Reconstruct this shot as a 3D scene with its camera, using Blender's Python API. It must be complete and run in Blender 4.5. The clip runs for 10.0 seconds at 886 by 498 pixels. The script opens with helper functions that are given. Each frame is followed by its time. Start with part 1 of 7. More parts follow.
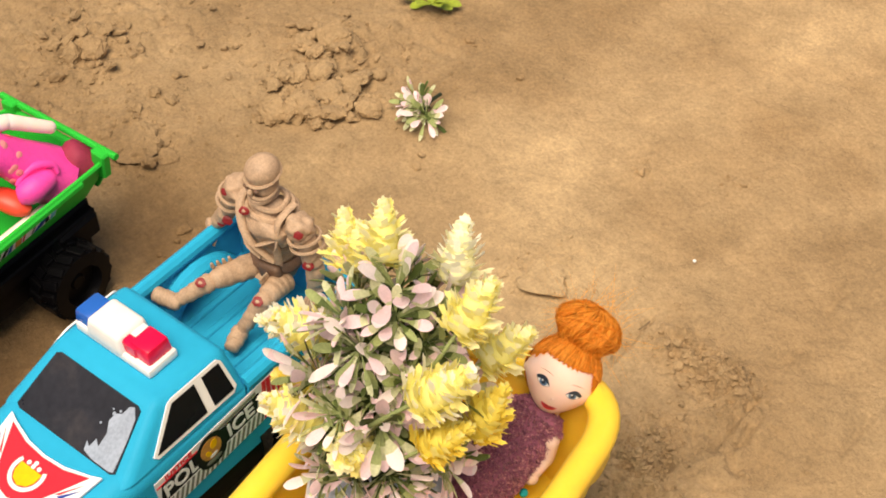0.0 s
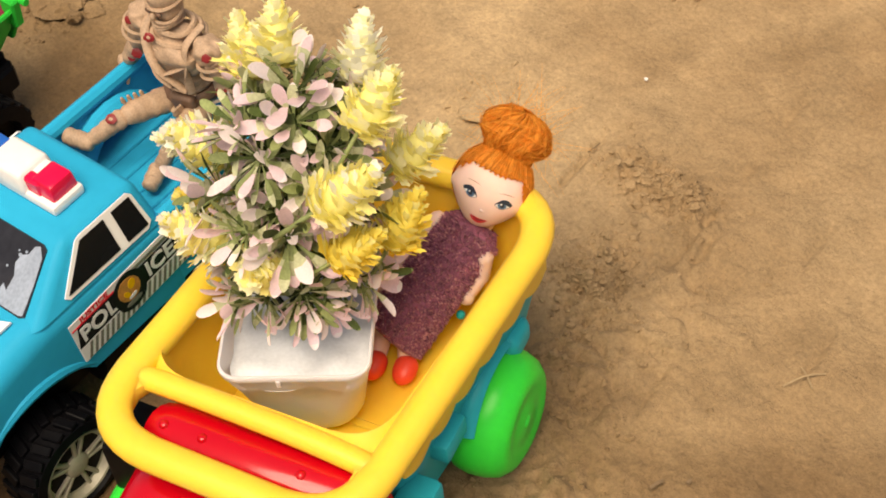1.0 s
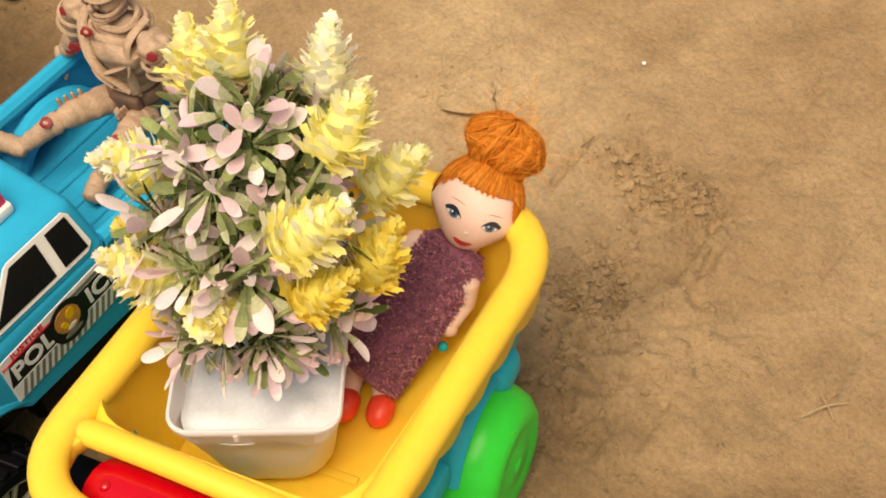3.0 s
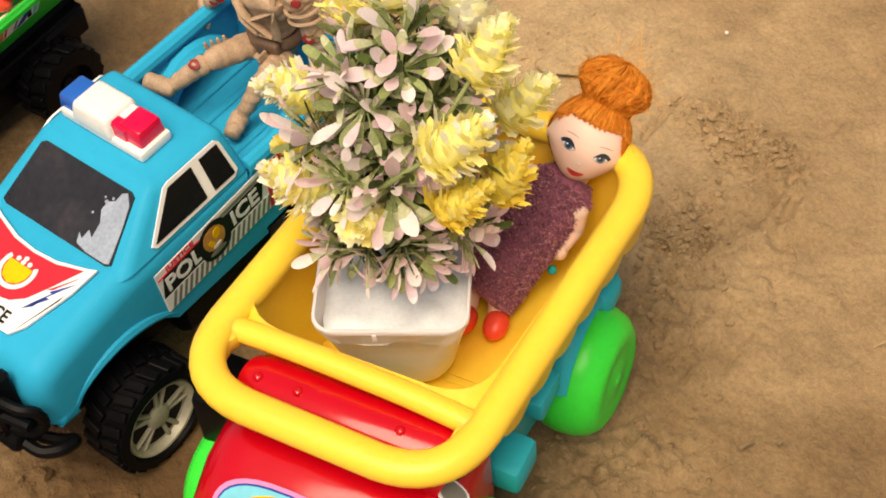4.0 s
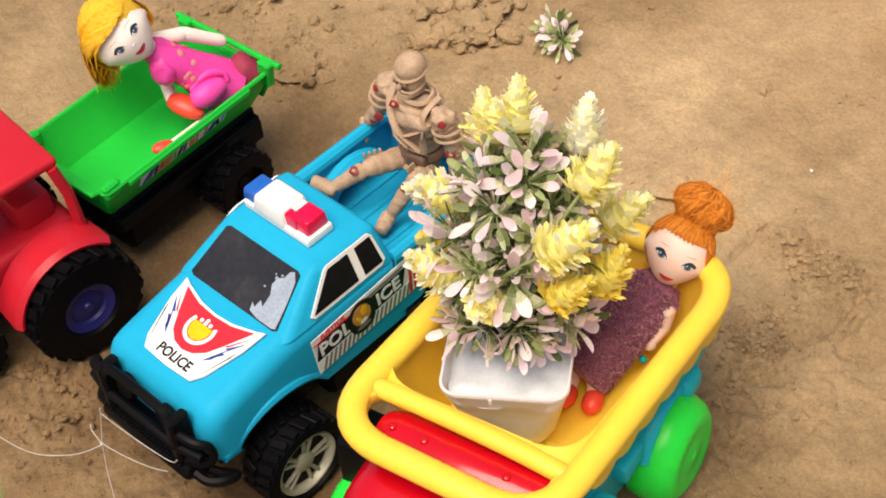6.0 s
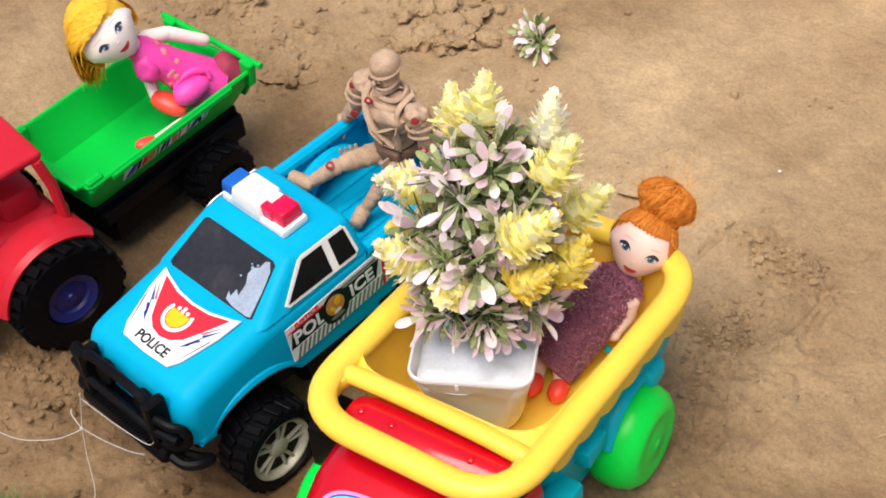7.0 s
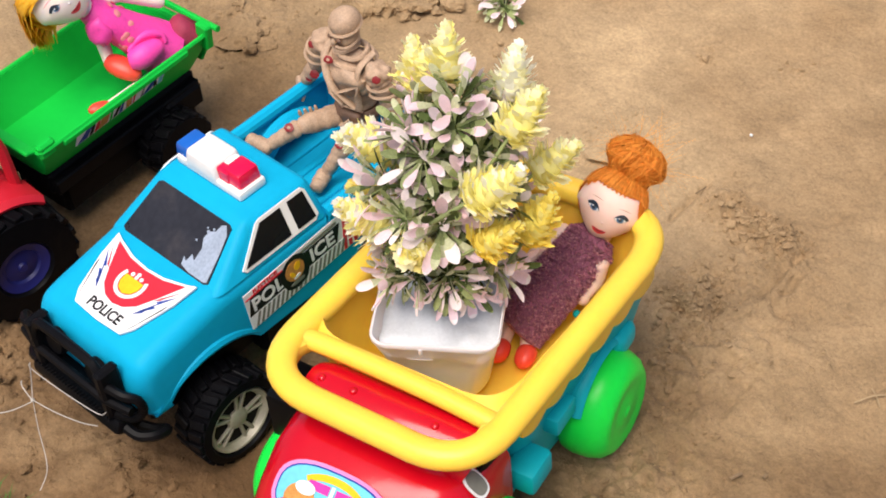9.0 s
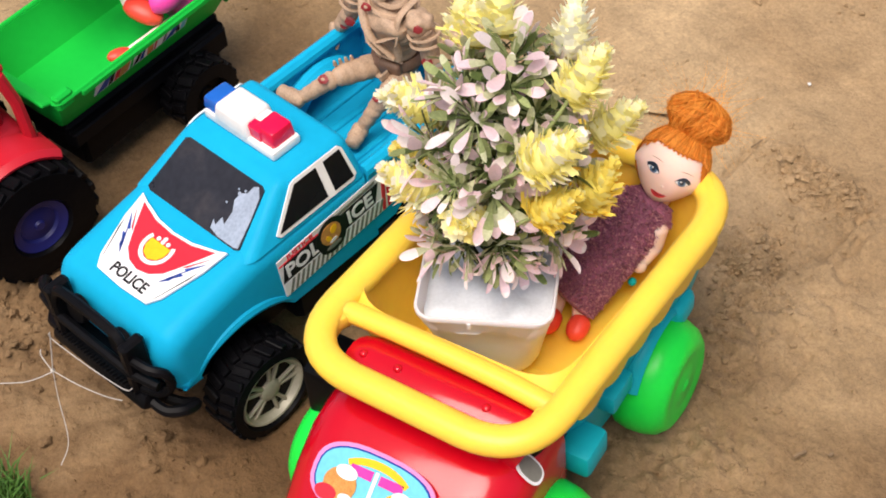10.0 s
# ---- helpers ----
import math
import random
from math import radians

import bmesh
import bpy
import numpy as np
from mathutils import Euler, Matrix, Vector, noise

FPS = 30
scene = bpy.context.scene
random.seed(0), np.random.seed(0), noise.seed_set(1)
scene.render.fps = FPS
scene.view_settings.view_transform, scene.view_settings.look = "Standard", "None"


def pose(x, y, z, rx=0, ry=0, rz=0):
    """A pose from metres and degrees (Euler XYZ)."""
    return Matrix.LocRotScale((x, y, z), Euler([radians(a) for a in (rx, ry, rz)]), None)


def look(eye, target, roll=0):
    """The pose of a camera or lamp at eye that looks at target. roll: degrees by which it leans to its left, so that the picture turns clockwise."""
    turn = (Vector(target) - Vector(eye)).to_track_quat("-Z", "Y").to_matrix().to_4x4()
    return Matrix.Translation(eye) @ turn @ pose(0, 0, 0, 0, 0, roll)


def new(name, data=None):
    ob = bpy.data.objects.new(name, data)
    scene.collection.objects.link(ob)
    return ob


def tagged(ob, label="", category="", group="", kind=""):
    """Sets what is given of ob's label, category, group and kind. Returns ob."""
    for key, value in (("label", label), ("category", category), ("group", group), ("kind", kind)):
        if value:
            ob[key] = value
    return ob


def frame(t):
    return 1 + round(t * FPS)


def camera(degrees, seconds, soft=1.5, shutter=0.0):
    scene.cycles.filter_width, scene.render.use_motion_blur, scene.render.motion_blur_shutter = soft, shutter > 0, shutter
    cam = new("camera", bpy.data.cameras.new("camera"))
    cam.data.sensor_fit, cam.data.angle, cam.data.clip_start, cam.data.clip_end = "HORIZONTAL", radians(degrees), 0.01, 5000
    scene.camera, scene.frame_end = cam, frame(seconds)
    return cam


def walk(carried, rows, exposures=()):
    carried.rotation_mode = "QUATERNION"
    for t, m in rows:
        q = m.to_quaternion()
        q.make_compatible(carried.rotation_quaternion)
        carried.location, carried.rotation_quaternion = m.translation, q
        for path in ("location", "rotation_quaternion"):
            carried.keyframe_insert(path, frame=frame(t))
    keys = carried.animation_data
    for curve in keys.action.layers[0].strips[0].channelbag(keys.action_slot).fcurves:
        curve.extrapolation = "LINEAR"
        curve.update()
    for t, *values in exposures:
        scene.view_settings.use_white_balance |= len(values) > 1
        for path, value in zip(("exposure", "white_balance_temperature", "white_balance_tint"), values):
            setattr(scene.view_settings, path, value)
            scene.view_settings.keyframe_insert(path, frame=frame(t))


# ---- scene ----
cam = camera(30.1, 10.0, 1.8)
PATH = [
    (0, (0.44, -0.186, 0.711), (-0.464, 0.848, -0.743), -2.5),
    (0.5, (0.466, -0.177, 0.682), (-0.422, 0.826, -0.803), -4.4),
    (1, (0.476, -0.163, 0.644), (-0.409, 0.791, -0.875), -7.3),
    (1.5, (0.475, -0.124, 0.616), (-0.402, 0.795, -0.929), -8.3),
    (2, (0.445, -0.097, 0.58), (-0.399, 0.78, -1.008), -9.0),
    (2.5, (0.424, -0.094, 0.558), (-0.403, 0.801, -1.028), -7.7),
    (2.7, (0.419, -0.093, 0.579), (-0.394, 0.813, -1.007), -6.9),
    (3.8, (0.434, -0.163, 0.624), (-0.422, 0.771, -0.924), -6.6),
    (4, (0.438, -0.181, 0.636), (-0.422, 0.737, -0.918), -6.6),
    (4.5, (0.449, -0.198, 0.677), (-0.503, 0.694, -0.839), -8.8),
    (5, (0.463, -0.208, 0.708), (-0.51, 0.711, -0.778), -7.7),
    (5.5, (0.489, -0.241, 0.722), (-0.53, 0.674, -0.736), -7.6),
    (7, (0.543, -0.264, 0.738), (-0.507, 0.662, -0.69), -6.7),
    (7.5, (0.553, -0.267, 0.733), (-0.495, 0.664, -0.693), -6.9),
    (8, (0.556, -0.262, 0.728), (-0.489, 0.668, -0.702), -7.1),
    (8.5, (0.553, -0.265, 0.712), (-0.492, 0.671, -0.714), -7.3),
    (9, (0.538, -0.258, 0.706), (-0.482, 0.69, -0.73), -6.0),
    (9.5, (0.525, -0.256, 0.7), (-0.492, 0.667, -0.754), -6.2),
    (10, (0.485, -0.234, 0.683), (-0.492, 0.654, -0.819), -6.3),
]
walk(cam, [(t, look(eye, target, roll)) for t, eye, target, roll in PATH], [(0, 0.42, 8050, 12), (0.5, 0.34, 8100, 12), (1, 0.33, 8100, 12), (2.5, 0.29, 8250, 12), (4, 0.31, 8350, 12), (5, 0.36, 8050, 12), (5.5, 0.38, 7750, 12), (7, 0.45, 6450, 12), (8.5, 0.45, 6500, 13), (10, 0.43, 6650, 14)])
SKY_STRENGTH = 0.090
SUN_STRENGTH = 2.68
SUN_FROM = (0.10, -0.36, 1.0)

# ---------------------------------------------------------------- light
world = bpy.data.worlds.new("world")
scene.world = world
world.use_nodes = True
wn = world.node_tree
sky = wn.nodes.new("ShaderNodeTexSky")
sky.sky_type = "NISHITA"
sky.sun_disc = False
sky.sun_elevation = radians(69)
sky.sun_rotation = radians(164)
sky.dust_density = 4.0
sky.air_density = 1.0
wn.nodes["Background"].inputs["Strength"].default_value = SKY_STRENGTH
wn.links.new(sky.outputs["Color"], wn.nodes["Background"].inputs["Color"])

sun = new("sun", bpy.data.lights.new("sun", "SUN"))
sun.data.energy = SUN_STRENGTH
sun.data.angle = radians(44)
sun.data.color = (1.0, 0.95, 0.87)
sun.matrix_world = look(SUN_FROM, (0, 0, 0))


# ---------------------------------------------------------------- materials
def material(name, color, rough=0.5, metal=0.0, vary=0.12, scale=60.0, bump=0.0, bump_scale=300.0, coat=0.0,
             sss=0.0, sss_radius=(0.004, 0.002, 0.001), sheen=0.0, random_vary=0.0, dirt=0.0, spec=0.5, through_light=0.0):
    """A Principled material with variation at two scales, fine relief, and wear in its gloss."""
    m = bpy.data.materials.new(name)
    m.use_nodes = True
    nt = m.node_tree
    b = nt.nodes["Principled BSDF"]
    tc = nt.nodes.new("ShaderNodeTexCoord")
    n1 = nt.nodes.new("ShaderNodeTexNoise")
    n1.inputs["Scale"].default_value = scale
    n1.inputs["Detail"].default_value = 5
    n2 = nt.nodes.new("ShaderNodeTexNoise")
    n2.inputs["Scale"].default_value = scale * 7
    n2.inputs["Detail"].default_value = 3
    for n in (n1, n2):
        nt.links.new(tc.outputs["Object"], n.inputs["Vector"])
    add = nt.nodes.new("ShaderNodeMath")
    add.operation = "ADD"
    nt.links.new(n1.outputs["Fac"], add.inputs[0])
    nt.links.new(n2.outputs["Fac"], add.inputs[1])
    ramp = nt.nodes.new("ShaderNodeMapRange")
    ramp.inputs["From Min"].default_value, ramp.inputs["From Max"].default_value = 0.6, 1.4
    ramp.inputs["To Min"].default_value, ramp.inputs["To Max"].default_value = 1 - vary, 1 + vary
    nt.links.new(add.outputs[0], ramp.inputs["Value"])
    value = ramp.outputs["Result"]
    if random_vary:
        oi = nt.nodes.new("ShaderNodeObjectInfo")
        r = nt.nodes.new("ShaderNodeMapRange")
        r.inputs["To Min"].default_value, r.inputs["To Max"].default_value = 1 - random_vary, 1 + random_vary
        nt.links.new(oi.outputs["Random"], r.inputs["Value"])
        mul = nt.nodes.new("ShaderNodeMath")
        mul.operation = "MULTIPLY"
        nt.links.new(value, mul.inputs[0])
        nt.links.new(r.outputs["Result"], mul.inputs[1])
        value = mul.outputs[0]
    mix = nt.nodes.new("ShaderNodeVectorMath")
    mix.operation = "SCALE"
    mix.inputs[0].default_value = color
    nt.links.new(value, mix.inputs["Scale"])
    out = mix.outputs["Vector"]
    if dirt:
        nd = nt.nodes.new("ShaderNodeTexNoise")
        nd.inputs["Scale"].default_value = 35
        nd.inputs["Detail"].default_value = 8
        nd.inputs["Roughness"].default_value = 0.7
        nt.links.new(tc.outputs["Object"], nd.inputs["Vector"])
        rd = nt.nodes.new("ShaderNodeMapRange")
        rd.inputs["From Min"].default_value, rd.inputs["From Max"].default_value = 0.52, 0.75
        rd.inputs["To Max"].default_value = dirt
        nt.links.new(nd.outputs["Fac"], rd.inputs["Value"])
        md = nt.nodes.new("ShaderNodeMix")
        md.data_type = "RGBA"
        nt.links.new(rd.outputs["Result"], md.inputs["Factor"])
        nt.links.new(out, md.inputs["A"])
        md.inputs["B"].default_value = (0.36, 0.24, 0.13, 1)
        out = md.outputs["Result"]
    nt.links.new(out, b.inputs["Base Color"])
    rr = nt.nodes.new("ShaderNodeMapRange")
    rr.inputs["To Min"].default_value, rr.inputs["To Max"].default_value = max(rough - 0.1, 0.03), min(rough + 0.12, 1)
    nt.links.new(n1.outputs["Fac"], rr.inputs["Value"])
    nt.links.new(rr.outputs["Result"], b.inputs["Roughness"])
    b.inputs["Metallic"].default_value = metal
    b.inputs["Specular IOR Level"].default_value = spec
    b.inputs["Coat Weight"].default_value = coat
    b.inputs["Coat Roughness"].default_value = 0.12
    if sss:
        b.inputs["Subsurface Weight"].default_value = sss
        b.inputs["Subsurface Radius"].default_value = sss_radius
        b.inputs["Subsurface Scale"].default_value = 1.0
    b.inputs["Sheen Weight"].default_value = sheen
    if bump:
        n3 = nt.nodes.new("ShaderNodeTexNoise")
        n3.inputs["Scale"].default_value = bump_scale
        n3.inputs["Detail"].default_value = 4
        nt.links.new(tc.outputs["Object"], n3.inputs["Vector"])
        bp = nt.nodes.new("ShaderNodeBump")
        bp.inputs["Strength"].default_value = bump
        bp.inputs["Distance"].default_value = 0.0006
        nt.links.new(n3.outputs["Fac"], bp.inputs["Height"])
        nt.links.new(bp.outputs["Normal"], b.inputs["Normal"])
    if through_light:
        tr = nt.nodes.new("ShaderNodeBsdfTranslucent")
        nt.links.new(out, tr.inputs["Color"])
        ms = nt.nodes.new("ShaderNodeMixShader")
        ms.inputs["Fac"].default_value = through_light
        nt.links.new(b.outputs["BSDF"], ms.inputs[1])
        nt.links.new(tr.outputs["BSDF"], ms.inputs[2])
        nt.links.new(ms.outputs["Shader"], nt.nodes["Material Output"].inputs["Surface"])
    return m


def plastic(name, color, rough=0.38, **kw):
    return material(name, color, rough, vary=0.05, scale=25, bump=0.06, bump_scale=220, **kw)


def soil_material(name, tone=1.0):
    m = bpy.data.materials.new(name)
    m.use_nodes = True
    nt = m.node_tree
    b = nt.nodes["Principled BSDF"]
    b.inputs["Roughness"].default_value = 0.92
    b.inputs["Specular IOR Level"].default_value = 0.25
    tc = nt.nodes.new("ShaderNodeNewGeometry")

    turned = nt.nodes.new("ShaderNodeMapping")
    turned.inputs["Rotation"].default_value = (0.62, 0.41, 0.53)
    nt.links.new(tc.outputs["Position"], turned.inputs["Vector"])

    def noise_node(scale, detail, rough=0.6):
        n = nt.nodes.new("ShaderNodeTexNoise")
        n.inputs["Scale"].default_value, n.inputs["Detail"].default_value, n.inputs["Roughness"].default_value = scale, detail, rough
        nt.links.new(turned.outputs["Vector"], n.inputs["Vector"])
        return n

    big, mid, fine = noise_node(5, 5), noise_node(38, 6, 0.65), noise_node(420, 4, 0.7)
    r1 = nt.nodes.new("ShaderNodeValToRGB")
    e = r1.color_ramp.elements
    e[0].position, e[0].color = 0.33, (0.25 * tone, 0.155 * tone, 0.075 * tone, 1)
    e[1].position, e[1].color = 0.68, (0.48 * tone, 0.335 * tone, 0.185 * tone, 1)
    nt.links.new(big.outputs["Fac"], r1.inputs["Fac"])
    r2 = nt.nodes.new("ShaderNodeMapRange")
    r2.inputs["From Min"].default_value, r2.inputs["From Max"].default_value = 0.3, 0.7
    r2.inputs["To Min"].default_value, r2.inputs["To Max"].default_value = 0.82, 1.15
    nt.links.new(mid.outputs["Fac"], r2.inputs["Value"])
    r3 = nt.nodes.new("ShaderNodeMapRange")
    r3.inputs["From Min"].default_value, r3.inputs["From Max"].default_value = 0.3, 0.7
    r3.inputs["To Min"].default_value, r3.inputs["To Max"].default_value = 0.80, 1.18
    nt.links.new(fine.outputs["Fac"], r3.inputs["Value"])
    mul = nt.nodes.new("ShaderNodeMath")
    mul.operation = "MULTIPLY"
    nt.links.new(r2.outputs["Result"], mul.inputs[0])
    nt.links.new(r3.outputs["Result"], mul.inputs[1])
    sc = nt.nodes.new("ShaderNodeVectorMath")
    sc.operation = "SCALE"
    nt.links.new(r1.outputs["Color"], sc.inputs[0])
    nt.links.new(mul.outputs[0], sc.inputs["Scale"])
    # ragged patches of browner soil, darkened to stand in for shade by the vehicles
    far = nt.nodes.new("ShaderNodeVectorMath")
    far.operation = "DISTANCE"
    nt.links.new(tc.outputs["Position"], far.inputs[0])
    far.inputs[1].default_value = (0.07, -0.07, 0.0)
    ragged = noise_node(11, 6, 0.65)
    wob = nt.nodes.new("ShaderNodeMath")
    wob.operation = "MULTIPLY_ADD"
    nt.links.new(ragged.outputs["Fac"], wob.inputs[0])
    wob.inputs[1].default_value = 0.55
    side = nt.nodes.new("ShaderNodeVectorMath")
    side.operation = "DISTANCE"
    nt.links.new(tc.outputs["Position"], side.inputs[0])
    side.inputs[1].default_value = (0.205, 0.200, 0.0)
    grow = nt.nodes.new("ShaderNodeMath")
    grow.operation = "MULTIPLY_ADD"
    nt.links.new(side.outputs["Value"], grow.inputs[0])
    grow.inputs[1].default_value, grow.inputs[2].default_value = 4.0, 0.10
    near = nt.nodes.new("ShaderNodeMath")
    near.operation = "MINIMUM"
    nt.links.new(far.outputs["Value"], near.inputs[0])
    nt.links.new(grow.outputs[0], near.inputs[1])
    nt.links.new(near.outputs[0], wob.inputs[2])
    shaded = nt.nodes.new("ShaderNodeMapRange")
    shaded.inputs["From Min"].default_value, shaded.inputs["From Max"].default_value = 0.34, 0.66
    shaded.inputs["To Min"].default_value, shaded.inputs["To Max"].default_value = 0.0, 1.0
    nt.links.new(wob.outputs[0], shaded.inputs["Value"])
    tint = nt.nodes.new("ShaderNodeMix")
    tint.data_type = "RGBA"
    nt.links.new(shaded.outputs["Result"], tint.inputs["Factor"])
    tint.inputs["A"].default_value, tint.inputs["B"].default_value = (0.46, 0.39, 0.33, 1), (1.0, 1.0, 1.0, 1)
    with_shade = nt.nodes.new("ShaderNodeVectorMath")
    with_shade.operation = "MULTIPLY"
    nt.links.new(sc.outputs["Vector"], with_shade.inputs[0])
    nt.links.new(tint.outputs["Result"], with_shade.inputs[1])
    # a paler stretch farther out, with a ragged edge
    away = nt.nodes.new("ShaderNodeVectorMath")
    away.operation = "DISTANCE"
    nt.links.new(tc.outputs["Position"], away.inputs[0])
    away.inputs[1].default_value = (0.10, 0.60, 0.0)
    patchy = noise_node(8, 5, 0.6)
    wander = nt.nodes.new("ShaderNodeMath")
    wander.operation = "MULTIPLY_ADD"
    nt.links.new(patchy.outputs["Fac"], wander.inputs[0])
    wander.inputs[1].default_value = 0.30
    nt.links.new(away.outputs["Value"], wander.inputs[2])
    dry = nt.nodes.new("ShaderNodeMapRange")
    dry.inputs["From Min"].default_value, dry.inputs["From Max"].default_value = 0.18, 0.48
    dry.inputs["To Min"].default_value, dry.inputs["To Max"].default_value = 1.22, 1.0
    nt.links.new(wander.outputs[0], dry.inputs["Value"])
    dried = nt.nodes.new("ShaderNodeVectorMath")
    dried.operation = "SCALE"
    nt.links.new(with_shade.outputs["Vector"], dried.inputs[0])
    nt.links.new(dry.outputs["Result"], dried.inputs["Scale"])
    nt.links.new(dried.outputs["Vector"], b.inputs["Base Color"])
    grit = noise_node(900, 3, 0.7)
    bp1 = nt.nodes.new("ShaderNodeBump")
    bp1.inputs["Strength"].default_value, bp1.inputs["Distance"].default_value = 0.55, 0.0010
    nt.links.new(grit.outputs["Fac"], bp1.inputs["Height"])
    lump = noise_node(150, 6, 0.65)
    bp2 = nt.nodes.new("ShaderNodeBump")
    bp2.inputs["Strength"].default_value, bp2.inputs["Distance"].default_value = 1.0, 0.0026
    nt.links.new(lump.outputs["Fac"], bp2.inputs["Height"])
    nt.links.new(bp1.outputs["Normal"], bp2.inputs["Normal"])
    nt.links.new(bp2.outputs["Normal"], b.inputs["Normal"])
    return m


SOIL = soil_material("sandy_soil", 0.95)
CLOD = soil_material("soil_clod", 1.02)
BLUE = plastic("sky_blue_plastic", (0.0, 0.37, 0.61), 0.42, dirt=0.01, spec=0.07)
YELLOW = plastic("yellow_plastic", (1.0, 0.615, 0.070), 0.34, sss=0.35, sss_radius=(0.010, 0.007, 0.002), spec=0.35)
GREEN = plastic("bright_green_plastic", (0.0, 0.74, 0.065), 0.30, sss=0.2, sss_radius=(0.001, 0.006, 0.001), spec=0.25)
TUBGREEN = plastic("green_plastic", (0.0, 0.49, 0.05), 0.42, spec=0.16)
TEAL = plastic("teal_plastic", (0.0, 0.43, 0.49), 0.4, spec=0.15)
RED = plastic("red_plastic", (0.52, 0.002, 0.012), 0.12, spec=0.55)
TRACTORRED = plastic("tractor_red_plastic", (0.54, 0.016, 0.030), 0.34, spec=0.3)
BLACK = material("black_plastic", (0.004, 0.004, 0.005), 0.42, vary=0.3, scale=30, bump=0.1, bump_scale=250, dirt=0.01, spec=0.09)
RUBBER = material("black_tyre_rubber", (0.003, 0.003, 0.004), 0.45, vary=0.3, scale=40, bump=0.25, bump_scale=300, dirt=0.01, spec=0.09)
RIM = material("dusty_silver_plastic", (0.42, 0.385, 0.30), 0.45, metal=0.2, vary=0.15, dirt=0.3)
NAVY = plastic("navy_plastic", (0.012, 0.014, 0.13), 0.45)
GLASS = material("black_gloss_pane", (0.006, 0.007, 0.009), 0.25, vary=0.2, scale=20, dirt=0.0, spec=0.15)
# base lifted to grey to stand in for reflection on the windscreen
DULLGLASS = material("dusty_reflection_grey_pane", (0.022, 0.023, 0.030), 0.3, vary=0.35, scale=40, dirt=0.06, spec=0.3)
CHALK = material("peeled_silver_film", (0.31, 0.37, 0.46), 0.35, vary=0.25, scale=90, bump=0.2)
WHITE = plastic("white_plastic", (0.82, 0.82, 0.8), 0.35)
STICKWHITE = material("white_sticker", (0.82, 0.82, 0.82), 0.3, vary=0.04, spec=0.15)
STICKRED = material("red_sticker", (0.72, 0.03, 0.05), 0.3, vary=0.06, spec=0.15)
STICKBLUE = material("blue_sticker", (0.02, 0.06, 0.32), 0.3, vary=0.06, spec=0.15)
STICKBLACK = material("black_sticker", (0.009, 0.009, 0.010), 0.5, vary=0.1, spec=0.15)
STICKGREY = material("grey_sticker", (0.20, 0.20, 0.17), 0.35, vary=0.1, spec=0.15)
STICKYELLOW = material("yellow_sticker", (0.9, 0.5, 0.02), 0.3, vary=0.12, scale=300, spec=0.15)
STICKPINK = material("pink_sticker", (0.75, 0.25, 0.5), 0.3, vary=0.1, spec=0.15)
MAGENTA = material("magenta_sticker", (0.75, 0.05, 0.35), 0.3, vary=0.1, spec=0.15)
STICKCYAN = material("cyan_sticker", (0.15, 0.55, 0.68), 0.3, vary=0.1, spec=0.15)
STICKTAN = material("tan_sticker", (0.58, 0.26, 0.07), 0.35, vary=0.35, scale=260, spec=0.15)
REDLENS = plastic("red_lens", (0.75, 0.005, 0.06), 0.15)
BLUELENS = plastic("blue_lens", (0.01, 0.12, 0.5), 0.2)
POTWHITE = material("white_pot_plastic", (0.95, 0.89, 0.89), 0.35, vary=0.03, scale=20, coat=0.1, sss=0.3, sss_radius=(0.012, 0.010, 0.009), through_light=0.08)
FOAM = material("white_foam", (0.76, 0.79, 0.82), 0.5, through_light=0.1, vary=0.10, scale=90, bump=0.5, bump_scale=160)
STEM = material("dark_stem", (0.02, 0.03, 0.012), 0.6, vary=0.3)
LEAFGREEN = material("sage_green_leaf", (0.30, 0.355, 0.145), 0.5, vary=0.3, scale=120, random_vary=0.25, spec=0.2, through_light=0.2)
# also on the crown's inner leaves, whose dark green stands in for shade
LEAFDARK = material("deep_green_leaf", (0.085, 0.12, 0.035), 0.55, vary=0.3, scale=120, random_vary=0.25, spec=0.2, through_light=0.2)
LEAFPALE = material("pale_green_leaf", (0.56, 0.58, 0.36), 0.55, vary=0.25, scale=120, random_vary=0.15, spec=0.2, through_light=0.2)
PINK = material("pale_pink_leaf", (0.90, 0.68, 0.73), 0.5, vary=0.12, scale=150, random_vary=0.1, through_light=0.25, spec=0.2)
PINKWHITE = material("pinkish_white_leaf", (0.94, 0.83, 0.83), 0.5, vary=0.1, scale=150, random_vary=0.08, through_light=0.25, spec=0.2)
PETALYELLOW = material("lemon_yellow_petal", (1.0, 0.93, 0.36), 0.5, vary=0.08, scale=200, through_light=0.25, spec=0.2)
PETALPALE = material("pale_yellow_petal", (1.0, 0.97, 0.64), 0.5, vary=0.08, scale=200, through_light=0.25, spec=0.2)
PETALGOLD = material("golden_petal", (1.0, 0.84, 0.18), 0.5, vary=0.12, scale=200, through_light=0.25, spec=0.2)
PETALWHITE = material("creamy_white_petal", (0.98, 0.97, 0.86), 0.5, vary=0.06, scale=200, through_light=0.25, spec=0.2)
SKIN = material("doll_vinyl", (0.91, 0.64, 0.54), 0.45, vary=0.03, sss=0.25, spec=0.25)
SKINPALE = material("pale_doll_vinyl", (0.95, 0.80, 0.73), 0.45, vary=0.03, sss=0.25, spec=0.25)
HAIR = material("copper_red_hair", (0.72, 0.245, 0.030), 0.6, vary=0.3, scale=500, spec=0.15, through_light=0.3)
